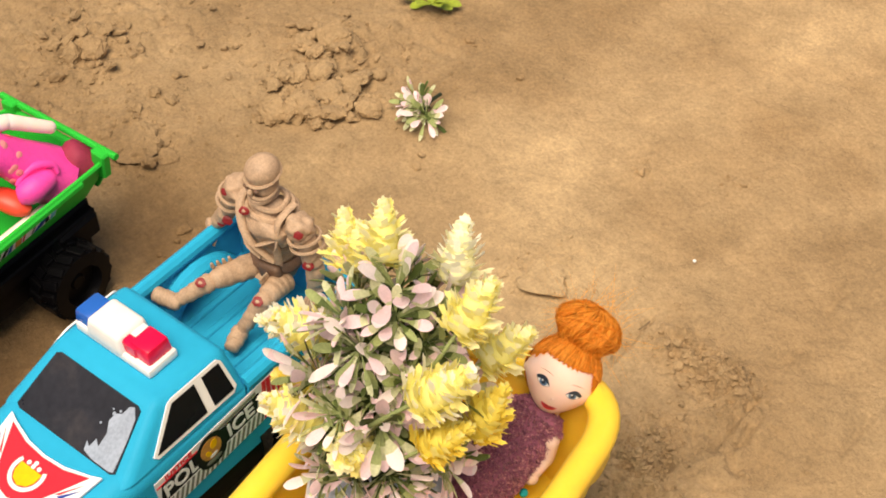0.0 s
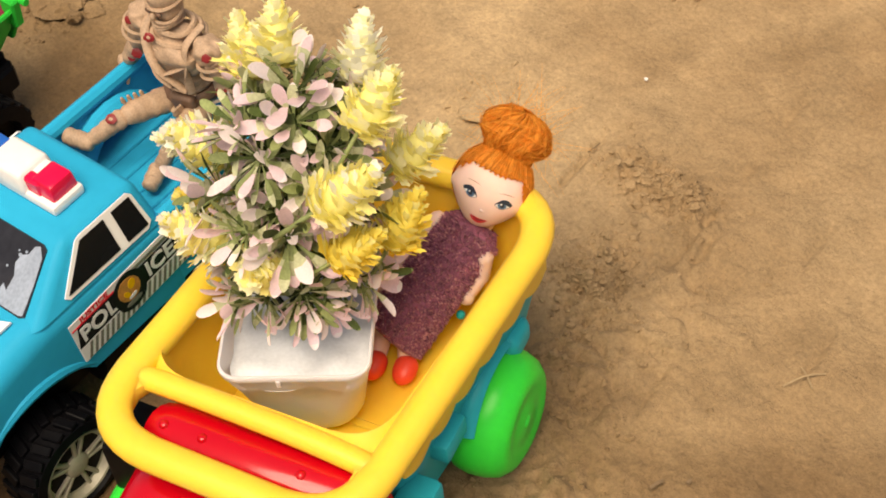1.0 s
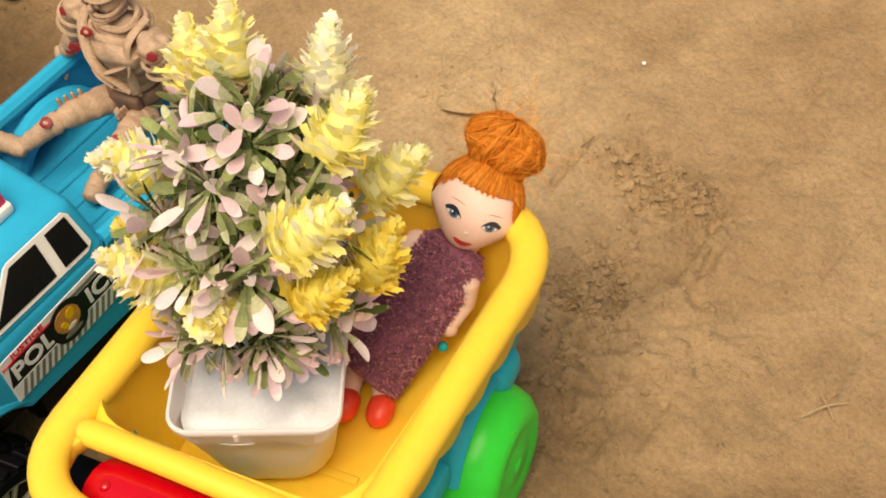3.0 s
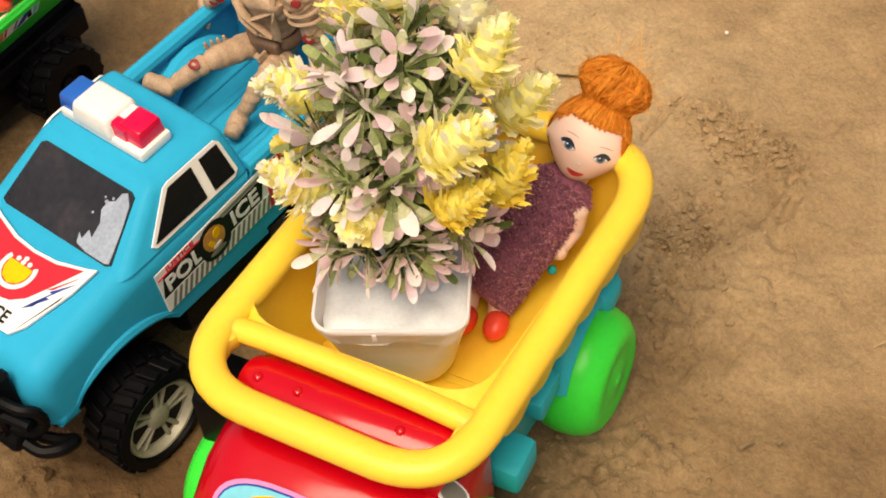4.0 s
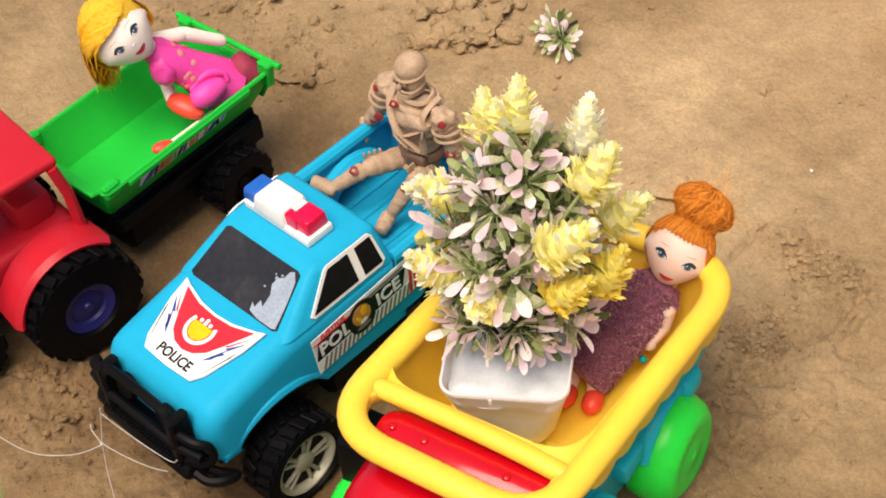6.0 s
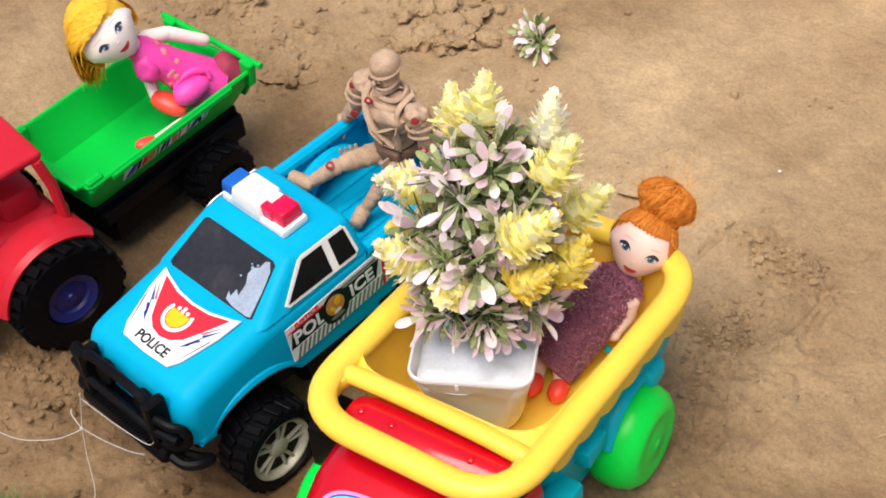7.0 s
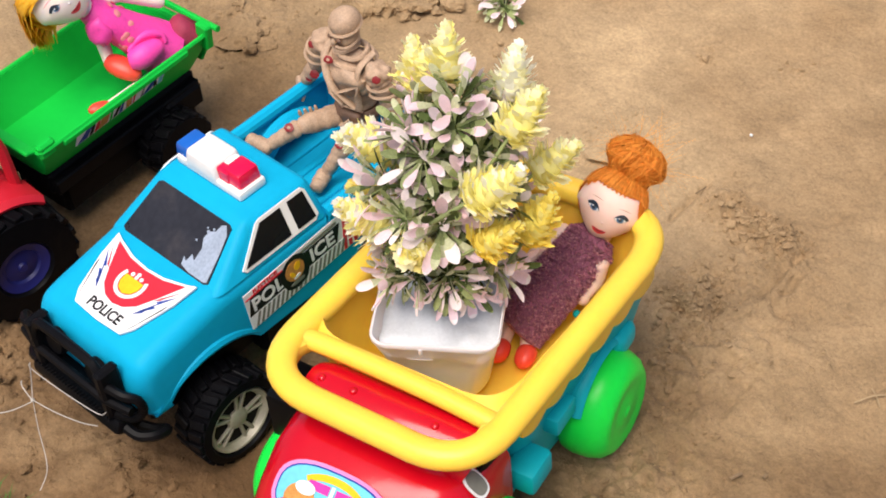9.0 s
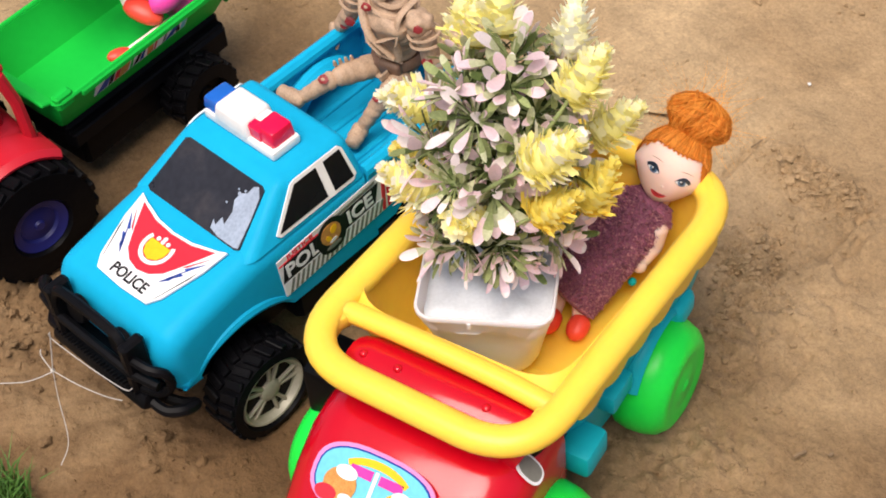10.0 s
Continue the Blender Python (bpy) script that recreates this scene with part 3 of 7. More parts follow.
def pickup():
    t = thing("toy_pickup", pose(0, 0, 0), "sky blue plastic toy police pickup with a black bull bar", "toy truck")
    # lower body with wheel arch
    nose = smooth_path([(0, -0.0075, 0.0535), (0, -0.0112, 0.0575), (0, -0.0127, 0.0660), (0, -0.0132, 0.0780), (0, -0.0100, 0.0880), (0, -0.0020, 0.0938), (0, 0.0220, 0.0985), (0, 0.0460, 0.1025)], 4)
    prof = [(0.0045, 0.0535)] + [(p.y, p.z) for p in nose] + [(0.124, 0.1025), (0.124, 0.055)]
    weights = [0.3] + [min(1.0, 0.35 + 0.15 * k) for k in range(len(nose))] + [1.0, 0.0]
    arch = arc(0.032, 0.030, 0.0412, 39, 136, 14)
    bm = rounded_slab(prof + list(arch), weights + [0.0] * len(arch), TX, 0.0105)
    for s in (-1, 1):
        path = [(s * (TX - 0.001), a, b) for a, b in arc(0.032, 0.030, 0.0432, 36, 138, 16)]
        put(bm, tube(path, [0.0008 + 0.0026 * math.sin(math.pi * k / 16) for k in range(17)], 8))
    body = part("body", bm, BLUE, t)
    # cabin
    bm = bmesh.new()
    low = [(-0.0425, 0.043), (0.0425, 0.043), (0.0425, 0.1235), (-0.0425, 0.1235)]
    top = [(-0.0335, 0.0765), (0.0335, 0.0765), (0.0335, 0.1205), (-0.0335, 0.1205)]
    lo = [bm.verts.new((x, y, 0.1)) for x, y in low]
    hi = [bm.verts.new((x, y, 0.1235)) for x, y in top]
    bm.faces.new(lo[::-1]), bm.faces.new(hi)
    for i in range(4):
        bm.faces.new((lo[i], lo[(i + 1) % 4], hi[(i + 1) % 4], hi[i]))
    bmesh.ops.bevel(bm, geom=[e for e in bm.edges if max(v.co.z for v in e.verts) > 0.11], offset=0.0045, segments=4, profile=0.5, affect="EDGES")
    part("cabin", bm, BLUE, t)
    # windscreen: a black pane with a peeled patch
    m = frame_of((0, 0.0605, 0.1123), (1, 0, 0), (0, 0.0335, 0.0235))
    pane = part("windscreen", flat_poly([(-0.0335, -0.0165), (-0.031, -0.018), (0.031, -0.018), (0.0335, -0.0165), (0.0285, 0.0135), (0.026, 0.015), (-0.026, 0.015), (-0.0285, 0.0135)], 0.0008), DULLGLASS, t, "glossy black windscreen, silver film peeling in one corner", m)
    part("peeled_patch", flat_poly([(0.0325, -0.0165), (0.030, -0.0172), (0.019, -0.0172), (0.0125, -0.0160), (0.0115, -0.0125), (0.014, -0.0140), (0.0155, -0.010), (0.0185, -0.012), (0.019, -0.006), (0.0165, -0.002),
                                  (0.0175, 0.0015), (0.021, 0.003), (0.0225, 0.0065), (0.025, 0.0075), (0.0285, 0.004), (0.0305, -0.004)], 0.0003), CHALK, pane, "silver grey peeled film", pose(0, 0.0043, 0.0008) @ Matrix.Diagonal((1, 1.25, 1, 1)))
    for x, y, r in ((0.017, 0.006, 0.0009), (0.0195, 0.0085, 0.0007), (0.0155, 0.0075, 0.0005), (0.013, -0.001, 0.0006)):
        part("peeled_fleck", flat_poly(arc(x, y, r, 0, 330, 8), 0.0003), CHALK, pane, m=pose(0, 0, 0.0008))
    # side windows in white frames
    for s in (1, -1):
        m = frame_of((s * 0.0381, 0.092, 0.1118), (0, s, 0), (-s * 0.009, 0, 0.0235)) 
        fl = 1 if s > 0 else -1
        outer = [(fl * a, b) for a, b in [(-0.0285, -0.0085), (-0.0265, -0.0105), (0.0225, -0.0105), (0.0255, -0.008), (0.0235, 0.0085), (0.0215, 0.0105), (-0.0075, 0.0105), (-0.0105, 0.0095)]]
        fr = part("window_frame", flat_poly(outer, 0.0009), WHITE, t, "white side window frame", m)
        for poly in ([(-0.0262, -0.0085), (0.0055, -0.0085), (0.0055, 0.0085), (-0.0085, 0.0085)], [(0.0105, -0.0085), (0.0232, -0.0085), (0.0215, 0.0085), (0.0105, 0.0085)]):
            part("window_pane", flat_poly([(fl * a, b) for a, b in poly], 0.0005), GLASS, fr, "glossy black side window", pose(0, 0, 0.0009))
    # load bed
    wall = [(0.122, 0.058), (0.122, 0.1), (0.2, 0.1), (0.2045, 0.096), (0.2045, 0.058)] + arc(0.163, 0.030, 0.0385, 48, 132, 10)
    for s in (-1, 1):
        bm = prism(wall, 0.005, "x", 0.001, 1)
        bmesh.ops.transform(bm, matrix=pose(s * (TX - 0.0025), 0, 0), verts=bm.verts)
        put(bm, tube(smooth_path([(s * (TX - 0.003), 0.122, 0.1005), (s * (TX - 0.003), 0.16, 0.1005), (s * (TX - 0.003), 0.2015, 0.1005)], 4), 0.0042, 10))
        side = part("bed_side", bm, BLUE, t, "sky blue bed side with a rounded rim")
        part("wheel_housing", tube([(s * (TX - 0.010), 0.163 + 0.026 * math.cos(a), 0.066 + 0.026 * math.sin(a)) for a in [math.pi * k / 12 for k in range(13)]], [0.0065] * 13, 10), BLUE, side)
    bm = box(2 * TX - 0.006, 0.005, 0.042, 0.0012, 2, pose(0, 0.202, 0.079))
    put(bm, tube([(-TX + 0.003, 0.2015, 0.1005), (0, 0.2015, 0.1005), (TX - 0.003, 0.2015, 0.1005)], 0.0042, 10))
    part("tail_board", bm, BLUE, t)
    bm = box(2 * TX - 0.008, 0.082, 0.006, 0.001, 1, pose(0, 0.162, 0.072))
    floor = part("bed_floor", bm, BLUE, t)
    for k in range(-2, 3):
        part("bed_rib", box(0.004, 0.07, 0.0016, 0.0006, 1, pose(k * 0.012, 0.162, 0.0755)), BLUE, floor)
    # underbody
    bm = box(0.064, 0.19, 0.03, 0.004, 2, pose(0, 0.10, 0.052))
    for y in (0.033, 0.163):
        put(bm, tube([(-0.05, y, 0.029), (0.05, y, 0.029)], 0.004, 8))
        put(bm, box(0.03, 0.022, 0.02, 0.003, 1), pose(0, y, 0.034))
    part("chassis", bm, BLACK, t, "black chassis")
    part("sill", box(0.083, 0.062, 0.026, 0.003, 1, pose(0, 0.098, 0.0475)), BLACK, t, "black sill under the doors")
    # black block added to darken the arches and hide the ground behind
    part("arch_shade_block", box(0.066, 0.078, 0.040, 0.002, 1, pose(0, 0.034, 0.060)), BLACK, t, "black block standing in for shade in the front arches")
    for y in (0.0305, 0.163):
        for s in (1, -1):
            truck_wheel(t, s * 0.0475, y, 0.0278, 0.025, 0.0200, s)
    # bull bar and bumper
    bm = box(0.072, 0.017, 0.010, 0.003, 2, pose(0, -0.019, 0.055, -22))
    for s in (-1, 1):
        put(bm, tube(smooth_path([(s * 0.036, -0.022, 0.056), (s * 0.044, -0.0205, 0.054), (s * 0.0495, -0.014, 0.053), (s * 0.0485, -0.007, 0.050), (s * 0.042, -0.010, 0.048), (s * 0.034, -0.014, 0.049)], 5), 0.003, 8))
    bump = part("bumper", bm, BLACK, t, "ribbed black front bumper")
    for k in range(26):
        part("rib", box(0.0011, 0.015, 0.0012, 0.0003, 1, pose(-0.0306 + 0.00245 * k, -0.0205, 0.0600, -22)), BLACK, bump)
    bm = tube(smooth_path([(-0.028, -0.022, 0.058), (-0.028, -0.0235, 0.080), (-0.024, -0.022, 0.0925), (-0.014, -0.0215, 0.0955), (0.014, -0.0215, 0.0955), (0.024, -0.022, 0.0925), (0.028, -0.0235, 0.080), (0.028, -0.022, 0.058)], 6), 0.0028, 10)
    put(bm, tube([(-0.044, -0.0205, 0.0735), (-0.028, -0.024, 0.074), (0.028, -0.024, 0.074), (0.044, -0.0205, 0.0735)], 0.0026, 8))
    for s in (-1, 1):
        put(bm, tube(smooth_path([(s * 0.028, -0.0225, 0.084), (s * 0.040, -0.0205, 0.083), (s * 0.0455, -0.016, 0.0795), (s * 0.0455, -0.015, 0.070), (s * 0.040, -0.019, 0.064), (s * 0.028, -0.0225, 0.063)], 5), 0.0026, 8))
        put(bm, box(0.0062, 0.013, 0.044, 0.0015, 1), pose(s * 0.028, -0.0195, 0.072))
        put(bm, lathe([(0, 0.0), (0.0065, 0.0), (0.0075, -0.002), (0.0075, -0.005), (0, -0.005)], 18), pose(s * 0.016, -0.0205, 0.082, 80))
    part("bull_bar", bm, BLACK, t, "black tubular bull bar")
    # light bar
    bar = part("light_bar", box(0.060, 0.0185, 0.0055, 0.0015, 2, pose(0.001, 0.0945, 0.1262)), WHITE, t, "white light bar with a blue and a red lens", Matrix.Translation((-0.0050, 0, 0)) @ Matrix.Diagonal((0.84, 1, 1, 1)))
    bm = box(0.030, 0.0205, 0.0115, 0.0026, 3, pose(-0.0045, 0.0945, 0.1325), 0.86)
    put(bm, box(0.009, 0.0090, 0.0085, 0.0015, 2), pose(0.0125, 0.0975, 0.1320))
    part("centre_housing", bm, WHITE, bar)
    part("blue_lens", box(0.014, 0.0165, 0.0085, 0.0018, 2, pose(-0.0245, 0.0950, 0.1310), 0.88), BLUELENS, bar, "translucent blue lens")
    bm = box(0.0165, 0.0150, 0.0095, 0.0014, 2, pose(0.0205, 0.0955, 0.1325), 0.88)
    put(bm, box(0.012, 0.0060, 0.0085, 0.001, 1), pose(0.0130, 0.0905, 0.1320))
    part("red_lens", bm, REDLENS, bar, "translucent red lens")
    # bonnet sticker
    hood = frame_of((0, 0.0195, 0.0988), (1, 0, 0), (0, 1, 0.187))
    def shift(z):
        return pose(0, 0, z)
    st = part("bonnet_sticker", flat_poly([(-0.0310, 0.0225), (-0.0262, 0.0205), (-0.0120, 0.0165), (0.0, 0.0155), (0.0120, 0.0165), (0.0262, 0.0205), (0.0310, 0.0225), (0.0290, 0.0080), (0.0225, -0.0140), (0.0180, -0.0205), (0.0, -0.0215), (-0.0180, -0.0205), (-0.0225, -0.0140), (-0.0290, 0.0080)], 0.0012), STICKWHITE, t, "white, red and blue shield sticker", hood)
    part("red_field", flat_poly([(-0.0262, 0.0190), (-0.0130, 0.0150), (0.0, 0.0140), (0.0130, 0.0150), (0.0262, 0.0190), (0.0185, 0.0050), (0.0130, -0.0040), (0.0070, -0.0085), (0.0, -0.0100), (-0.0070, -0.0085), (-0.0130, -0.0040), (-0.0185, 0.0050)], 0.0003), STICKRED, st, m=shift(0.0012))
    wr = []
    for a in range(150, 391, 12):
        wr.append((0.0096 * math.cos(radians(a)), 0.0096 * math.sin(radians(a))))
    ring = wr + [(x * 0.78, y * 0.78) for x, y in wr[::-1]]
    part("wreath", flat_poly(ring, 0.0003), STICKWHITE, st, m=pose(0, 0.0042, 0.0015))
    part("emblem", flat_poly([(-0.0068, 0.0030), (0.0068, 0.0030), (0.0066, -0.0018), (0.0045, -0.0052), (0.0, -0.0070), (-0.0045, -0.0052), (-0.0066, -0.0018)], 0.0003), STICKYELLOW, st, "yellow shield emblem", pose(0, 0.0040, 0.0015))
    for x, y in ((-0.0034, 0.0085), (0.0, 0.0100), (0.0034, 0.0085), (0.0, 0.0080)):
        part("star", flat_poly(arc(x, y, 0.0012, 0, 324, 9), 0.0003), STICKWHITE, st, m=shift(0.0015))
    for s in (-1, 1):
        part("blue_flash", flat_poly([(s * 0.0275, 0.0120), (s * 0.0205, 0.0010), (s * 0.0225, 0.0010), (s * 0.0145, -0.0085), (s * 0.0185, -0.0050), (s * 0.0165, -0.0048), (s * 0.0215, 0.0035), (s * 0.0200, 0.0037)], 0.0003), STICKBLUE, st, m=shift(0.0012))
        part("red_flash", flat_poly([(s * 0.0270, 0.0150), (s * 0.0185, 0.0040), (s * 0.0205, 0.0050)], 0.0003), STICKRED, st, m=shift(0.0012))
        part("black_line", flat_poly([(s * 0.0265, 0.0020), (s * 0.0195, -0.0170), (s * 0.0205, -0.0140), (s * 0.0272, 0.0060)], 0.0003), STICKBLACK, st, m=shift(0.0012))
    lettering("word_police", "POLICE", 0.0082, STICKBLACK, st, pose(0.0005, -0.0155, 0.0014), "black printed word", 0.92)
    # side stickers
    for s in (1, -1):
        m = frame_of((s * TX, 0.100, 0.0805), (0, s, 0), (0, 0, 1)) @ pose(0, 0, 0, 0, 0, s * 4.0)
        sd = part("side_sticker", flat_poly([(-0.041, -0.0135), (0.042, -0.0135), (0.042, 0.0135), (-0.041, 0.0135)] if s > 0 else [(-0.042, -0.0135), (0.041, -0.0135), (0.041, 0.0135), (-0.042, 0.0135)], 0.0004), STICKWHITE, t, "police sticker with badge and chequered band", m)
        part("black_band", flat_poly([(-0.0405, -0.0035), (0.024, -0.0035), (0.028, 0.0085), (-0.0375, 0.0085)], 0.0003), STICKBLACK, sd, m=shift(0.0004))
        band = part("striped_band", flat_poly([(-0.0405, -0.0132), (0.030, -0.0132), (0.033, -0.0042), (-0.0405, -0.0042)], 0.0002), STICKWHITE, sd, m=shift(0.0004))
        for i in range(19):
            x = -0.0385 + 0.0035 * i
            part("stripe", flat_poly([(x, -0.0128), (x + 0.0017, -0.0128), (x + 0.0052, -0.0045), (x + 0.0035, -0.0045)], 0.0002), STICKGREY, sd, m=shift(0.0006))
        part("red_line", flat_poly([(-0.0405, 0.0088), (-0.014, 0.0088), (-0.014, 0.0096), (-0.0405, 0.0096)], 0.0003), STICKRED, sd, m=shift(0.0004))
        for k in range(4):
            part("red_stripe", flat_poly([(0.0275 + 0.004 * k, -0.013), (0.0298 + 0.004 * k, -0.013), (0.0335 + 0.0028 * k, 0.013), (0.031 + 0.0028 * k, 0.013)], 0.0003), STICKRED, sd, m=shift(0.0004))
        bd = part("badge", flat_poly([(-0.0065 + 0.0104 * math.cos(q) * (1 + 0.05 * math.sin(5 * q)), 0.0015 + 0.0116 * math.sin(q)) for q in [2 * math.pi * k / 30 for k in range(30)]], 0.0003), STICKBLACK, sd, "dark round badge with a tan and orange print", shift(0.0007))
        for x, y, a, b, q, mat in ((-0.0068, 0.0030, 0.0066, 0.0074, 15, STICKTAN), (-0.0048, 0.0052, 0.0022, 0.0030, -20, STICKYELLOW), (-0.0090, 0.0010, 0.0014, 0.0026, 30, STICKYELLOW), (-0.0062, -0.0020, 0.0026, 0.0010, 10, STICKWHITE), (-0.0065, -0.0058, 0.0050, 0.0014, 0, STICKGREY)):
            part("badge_shape", flat_poly([(a * math.cos(w), b * math.sin(w)) for w in [2 * math.pi * k / 14 for k in range(14)]], 0.0002), mat, bd, m=pose(x, y, 0.0003 if mat in (STICKTAN, STICKGREY) else 0.0005, 0, 0, q))
        lettering("word_pol", "POL", 0.0125, STICKWHITE, sd, pose(-0.0262, 0.0022, 0.0008), "white printed letters")
        lettering("word_ice", "ICE", 0.0125, STICKWHITE, sd, pose(0.0138, 0.0022, 0.0008), "white printed letters")
        lettering("word_justice", "JUSTICE", 0.0042, STICKRED, sd, pose(-0.026, 0.0115, 0.0006), "small red printed word", 1.2)
        part("grey_bar", flat_poly([(-0.004, 0.0095), (0.026, 0.0095), (0.026, 0.0115), (-0.004, 0.0115)], 0.0003), STICKGREY, sd, m=shift(0.0004))


pickup()


# ---------------------------------------------------------------- yellow dumper
DUMPER = pose(0.1449, 0.125, 0, 0, 0, 12)
RIMZ = 0.110
TUBZ = 0.0545


def quad_path(corners, r, z, seg=8):
    """A closed path round four (x, y) corners, anticlockwise, each rounded."""
    out = []
    n = len(corners)
    for i in range(n):
        p, a, b = (Vector((*corners[k % n], 0)) for k in (i, i - 1, i + 1))
        da, db = (a - p).normalized(), (b - p).normalized()
        half = da.angle(db) / 2
        d = r / math.tan(half)
        s, e = p + da * d, p + db * d
        for k in range(seg + 1):
            t = k / seg
            q = s * (1 - t) ** 2 + p * (2 * t * (1 - t)) * 0.92 + e * t * t + (s + e) * 0.5 * (2 * t * (1 - t)) * 0.08
            out.append((q.x, q.y, z))
    return out


def dumper():
    t = thing("toy_dumper", DUMPER, "yellow, red and teal plastic toy dumper with fat green wheels", "toy truck")
    # tub
    def ring(lf, lb, rf, rb, f, bk, r, z):
        return quad_path([(rf, f), (rb, bk), (lb, bk), (lf, f)], r, z, 6)
    rings = [ring(-0.0540, -0.0430, 0.0410, 0.0540, -0.0540, 0.0730, 0.020, TUBZ - 0.004),
             ring(-0.0655, -0.0495, 0.0545, 0.0685, -0.0655, 0.0850, 0.024, RIMZ - 0.003),
             ring(-0.0600, -0.0450, 0.0480, 0.0630, -0.0600, 0.0785, 0.021, RIMZ + 0.003),
             ring(-0.0585, -0.0430, 0.0460, 0.0605, -0.0570, 0.0765, 0.021, RIMZ - 0.010),
             ring(-0.0548, -0.0405, 0.0425, 0.0560, -0.0545, 0.0720, 0.020, TUBZ + 0.012),
             ring(-0.0480, -0.0350, 0.0350, 0.0490, -0.0490, 0.0650, 0.018, TUBZ)]
    bm = loft(rings)
    # rim with the front handle loop
    put(bm, tube(quad_path([(0.0535, -0.0975), (0.0675, 0.0835), (-0.0475, 0.0820), (-0.0655, -0.0945)], 0.030, RIMZ, 9), 0.0075, 16, True, 0.85))
    put(bm, tube(smooth_path([(-0.063, -0.064, RIMZ - 0.001), (-0.03, -0.0640, RIMZ), (0.02, -0.0655, RIMZ), (0.052, -0.0675, RIMZ - 0.001)], 5), 0.0053, 12, False, 0.9))
    # corner webs beside the hand slot
    put(bm, prism([(-0.0655, -0.058), (-0.050, -0.064), (-0.0540, -0.072), (-0.0530, -0.082), (-0.046, -0.0925), (-0.058, -0.088), (-0.0645, -0.078)], 0.008, "z", 0.002, 2), pose(0, 0, RIMZ - 0.002))
    put(bm, prism([(0.056, -0.058), (0.042, -0.066), (0.0455, -0.073), (0.0450, -0.084), (0.038, -0.0955), (0.046, -0.090), (0.0535, -0.076)], 0.008, "z", 0.002, 2), pose(0, 0, RIMZ - 0.002))
    # scalloped side skirts
    for s in (-1, 1):
        low = [(0.060 - 0.002 * k, RIMZ - 0.0145 - 0.0042 * abs(math.sin(math.pi * k / 10))) for k in range(61)]
        poly = [(-0.062, RIMZ - 0.001), (0.060, RIMZ - 0.001)] + low
        put(bm, prism(poly, 0.004, "x", 0.0012, 2), pose(0.0632 if s > 0 else -0.0605, 0, 0, 0, 0, -4.5 if s > 0 else -5.8))
    part("tub", bm, YELLOW, t, "yellow open tub with a rounded rim and hand slot")
    # small dimples of the tub floor
    for y in (-0.02, 0.03):
        part("floor_rib", box(0.06, 0.004, 0.0014, 0.0006, 1, pose(-0.004, y, TUBZ + 0.0003)), YELLOW, t)
    # teal chassis
    bm = box(0.088, 0.150, 0.014, 0.004, 3, pose(-0.003, 0.005, 0.0215))
    part("chassis", bm, TEAL, t, "teal plastic chassis")
    g = 0.0035
    part("cradle", loft([ring(-0.049 - g, -0.041 - g, 0.038 + g, 0.049 + g, -0.048, 0.070 + g, 0.020, 0.018), ring(-0.0570 - g, -0.0465 - g, 0.0487 + g, 0.0617 + g, -0.0540, 0.0795 + g, 0.022, 0.083),
                         ring(-0.0570 - g / 3, -0.0465 - g / 3, 0.0487 + g / 3, 0.0617 + g / 3, -0.0530, 0.0795 + g / 3, 0.022, 0.083), ring(-0.052 - g / 3, -0.041 - g / 3, 0.038 + g / 3, 0.049 + g / 3, -0.049, 0.070 + g / 3, 0.020, 0.024)]),
         TEAL, t, "teal cradle that carries the tub")
    for s in (-1, 1):
        bm = bmesh.new()
        put(bm, box(0.017, 0.021, 0.016, 0.003, 2), pose(s * 0.0545 - 0.002, -0.044, 0.049))
        put(bm, box(0.010, 0.020, 0.012, 0.002, 2), pose(s * 0.0560 - 0.002, -0.015, 0.060))
        path = [(s * 0.0530, 0.024 + 0.0315 * math.cos(radians(a)), 0.031 + 0.0345 * math.sin(radians(a))) for a in range(25, 155, 8)]
        put(bm, tube(path, 0.0075, 10, False, 0.35))
        put(bm, box(0.012, 0.020, 0.016, 0.005, 3), pose(s * 0.0570, 0.046, 0.0560))
        part("mudguard", bm, TEAL, t, "teal mudguard with a step")
    # wheels
    prof = [(0.0, 0.0140), (0.009, 0.0141), (0.0115, 0.0132), (0.020, 0.0132), (0.0240, 0.0142), (0.0285, 0.0125), (0.0330, 0.0080), (0.0355, 0.0010), (0.0362, -0.008), (0.0350, -0.0150), (0.0325, -0.0180), (0.0, -0.0180)]
    for y in (0.020, -0.087):
        for s in (1, -1):
            k = 0.845
            bm = lathe([(a * k, b * k) for a, b in prof], 48)
            w = part("wheel", bm, GREEN, t, "fat bright green plastic wheel", pose(s * (0.0615 if y > 0 else 0.059), y + (0.003 if y > 0 else 0), 0.0355 * k, 0, 90 * s, 0), 60)
            part("axle_cap", lathe([(0, 0.0150 * k), (0.003, 0.0147 * k), (0.004, 0.0138 * k), (0.0, 0.013 * k)], 16), GREEN, w)
    # red cab
    def section(y, w, z0, z1, r):
        return [(x * 1.17 + 0.001, y, z) for x, z, _ in round_rect(-w, w, z0, z1, r, 0, 5)]
    bm = loft([section(-0.058, 0.043, 0.030, 0.086, 0.014), section(-0.090, 0.0455, 0.026, 0.094, 0.018), section(-0.106, 0.0455, 0.022, 0.0925, 0.020), section(-0.122, 0.0455, 0.02, 0.083, 0.022),
               section(-0.140, 0.0445, 0.02, 0.068, 0.022), section(-0.156, 0.042, 0.022, 0.056, 0.016), section(-0.163, 0.034, 0.028, 0.048, 0.009)])
    # black block put behind the hand slot so its end looks deep in shade
    part("slot_shade_block", box(0.118, 0.028, 0.060, 0.004, 2, pose(-0.0100, -0.0760, 0.0580)), BLACK, t, "black block standing in for shade inside the hand slot")
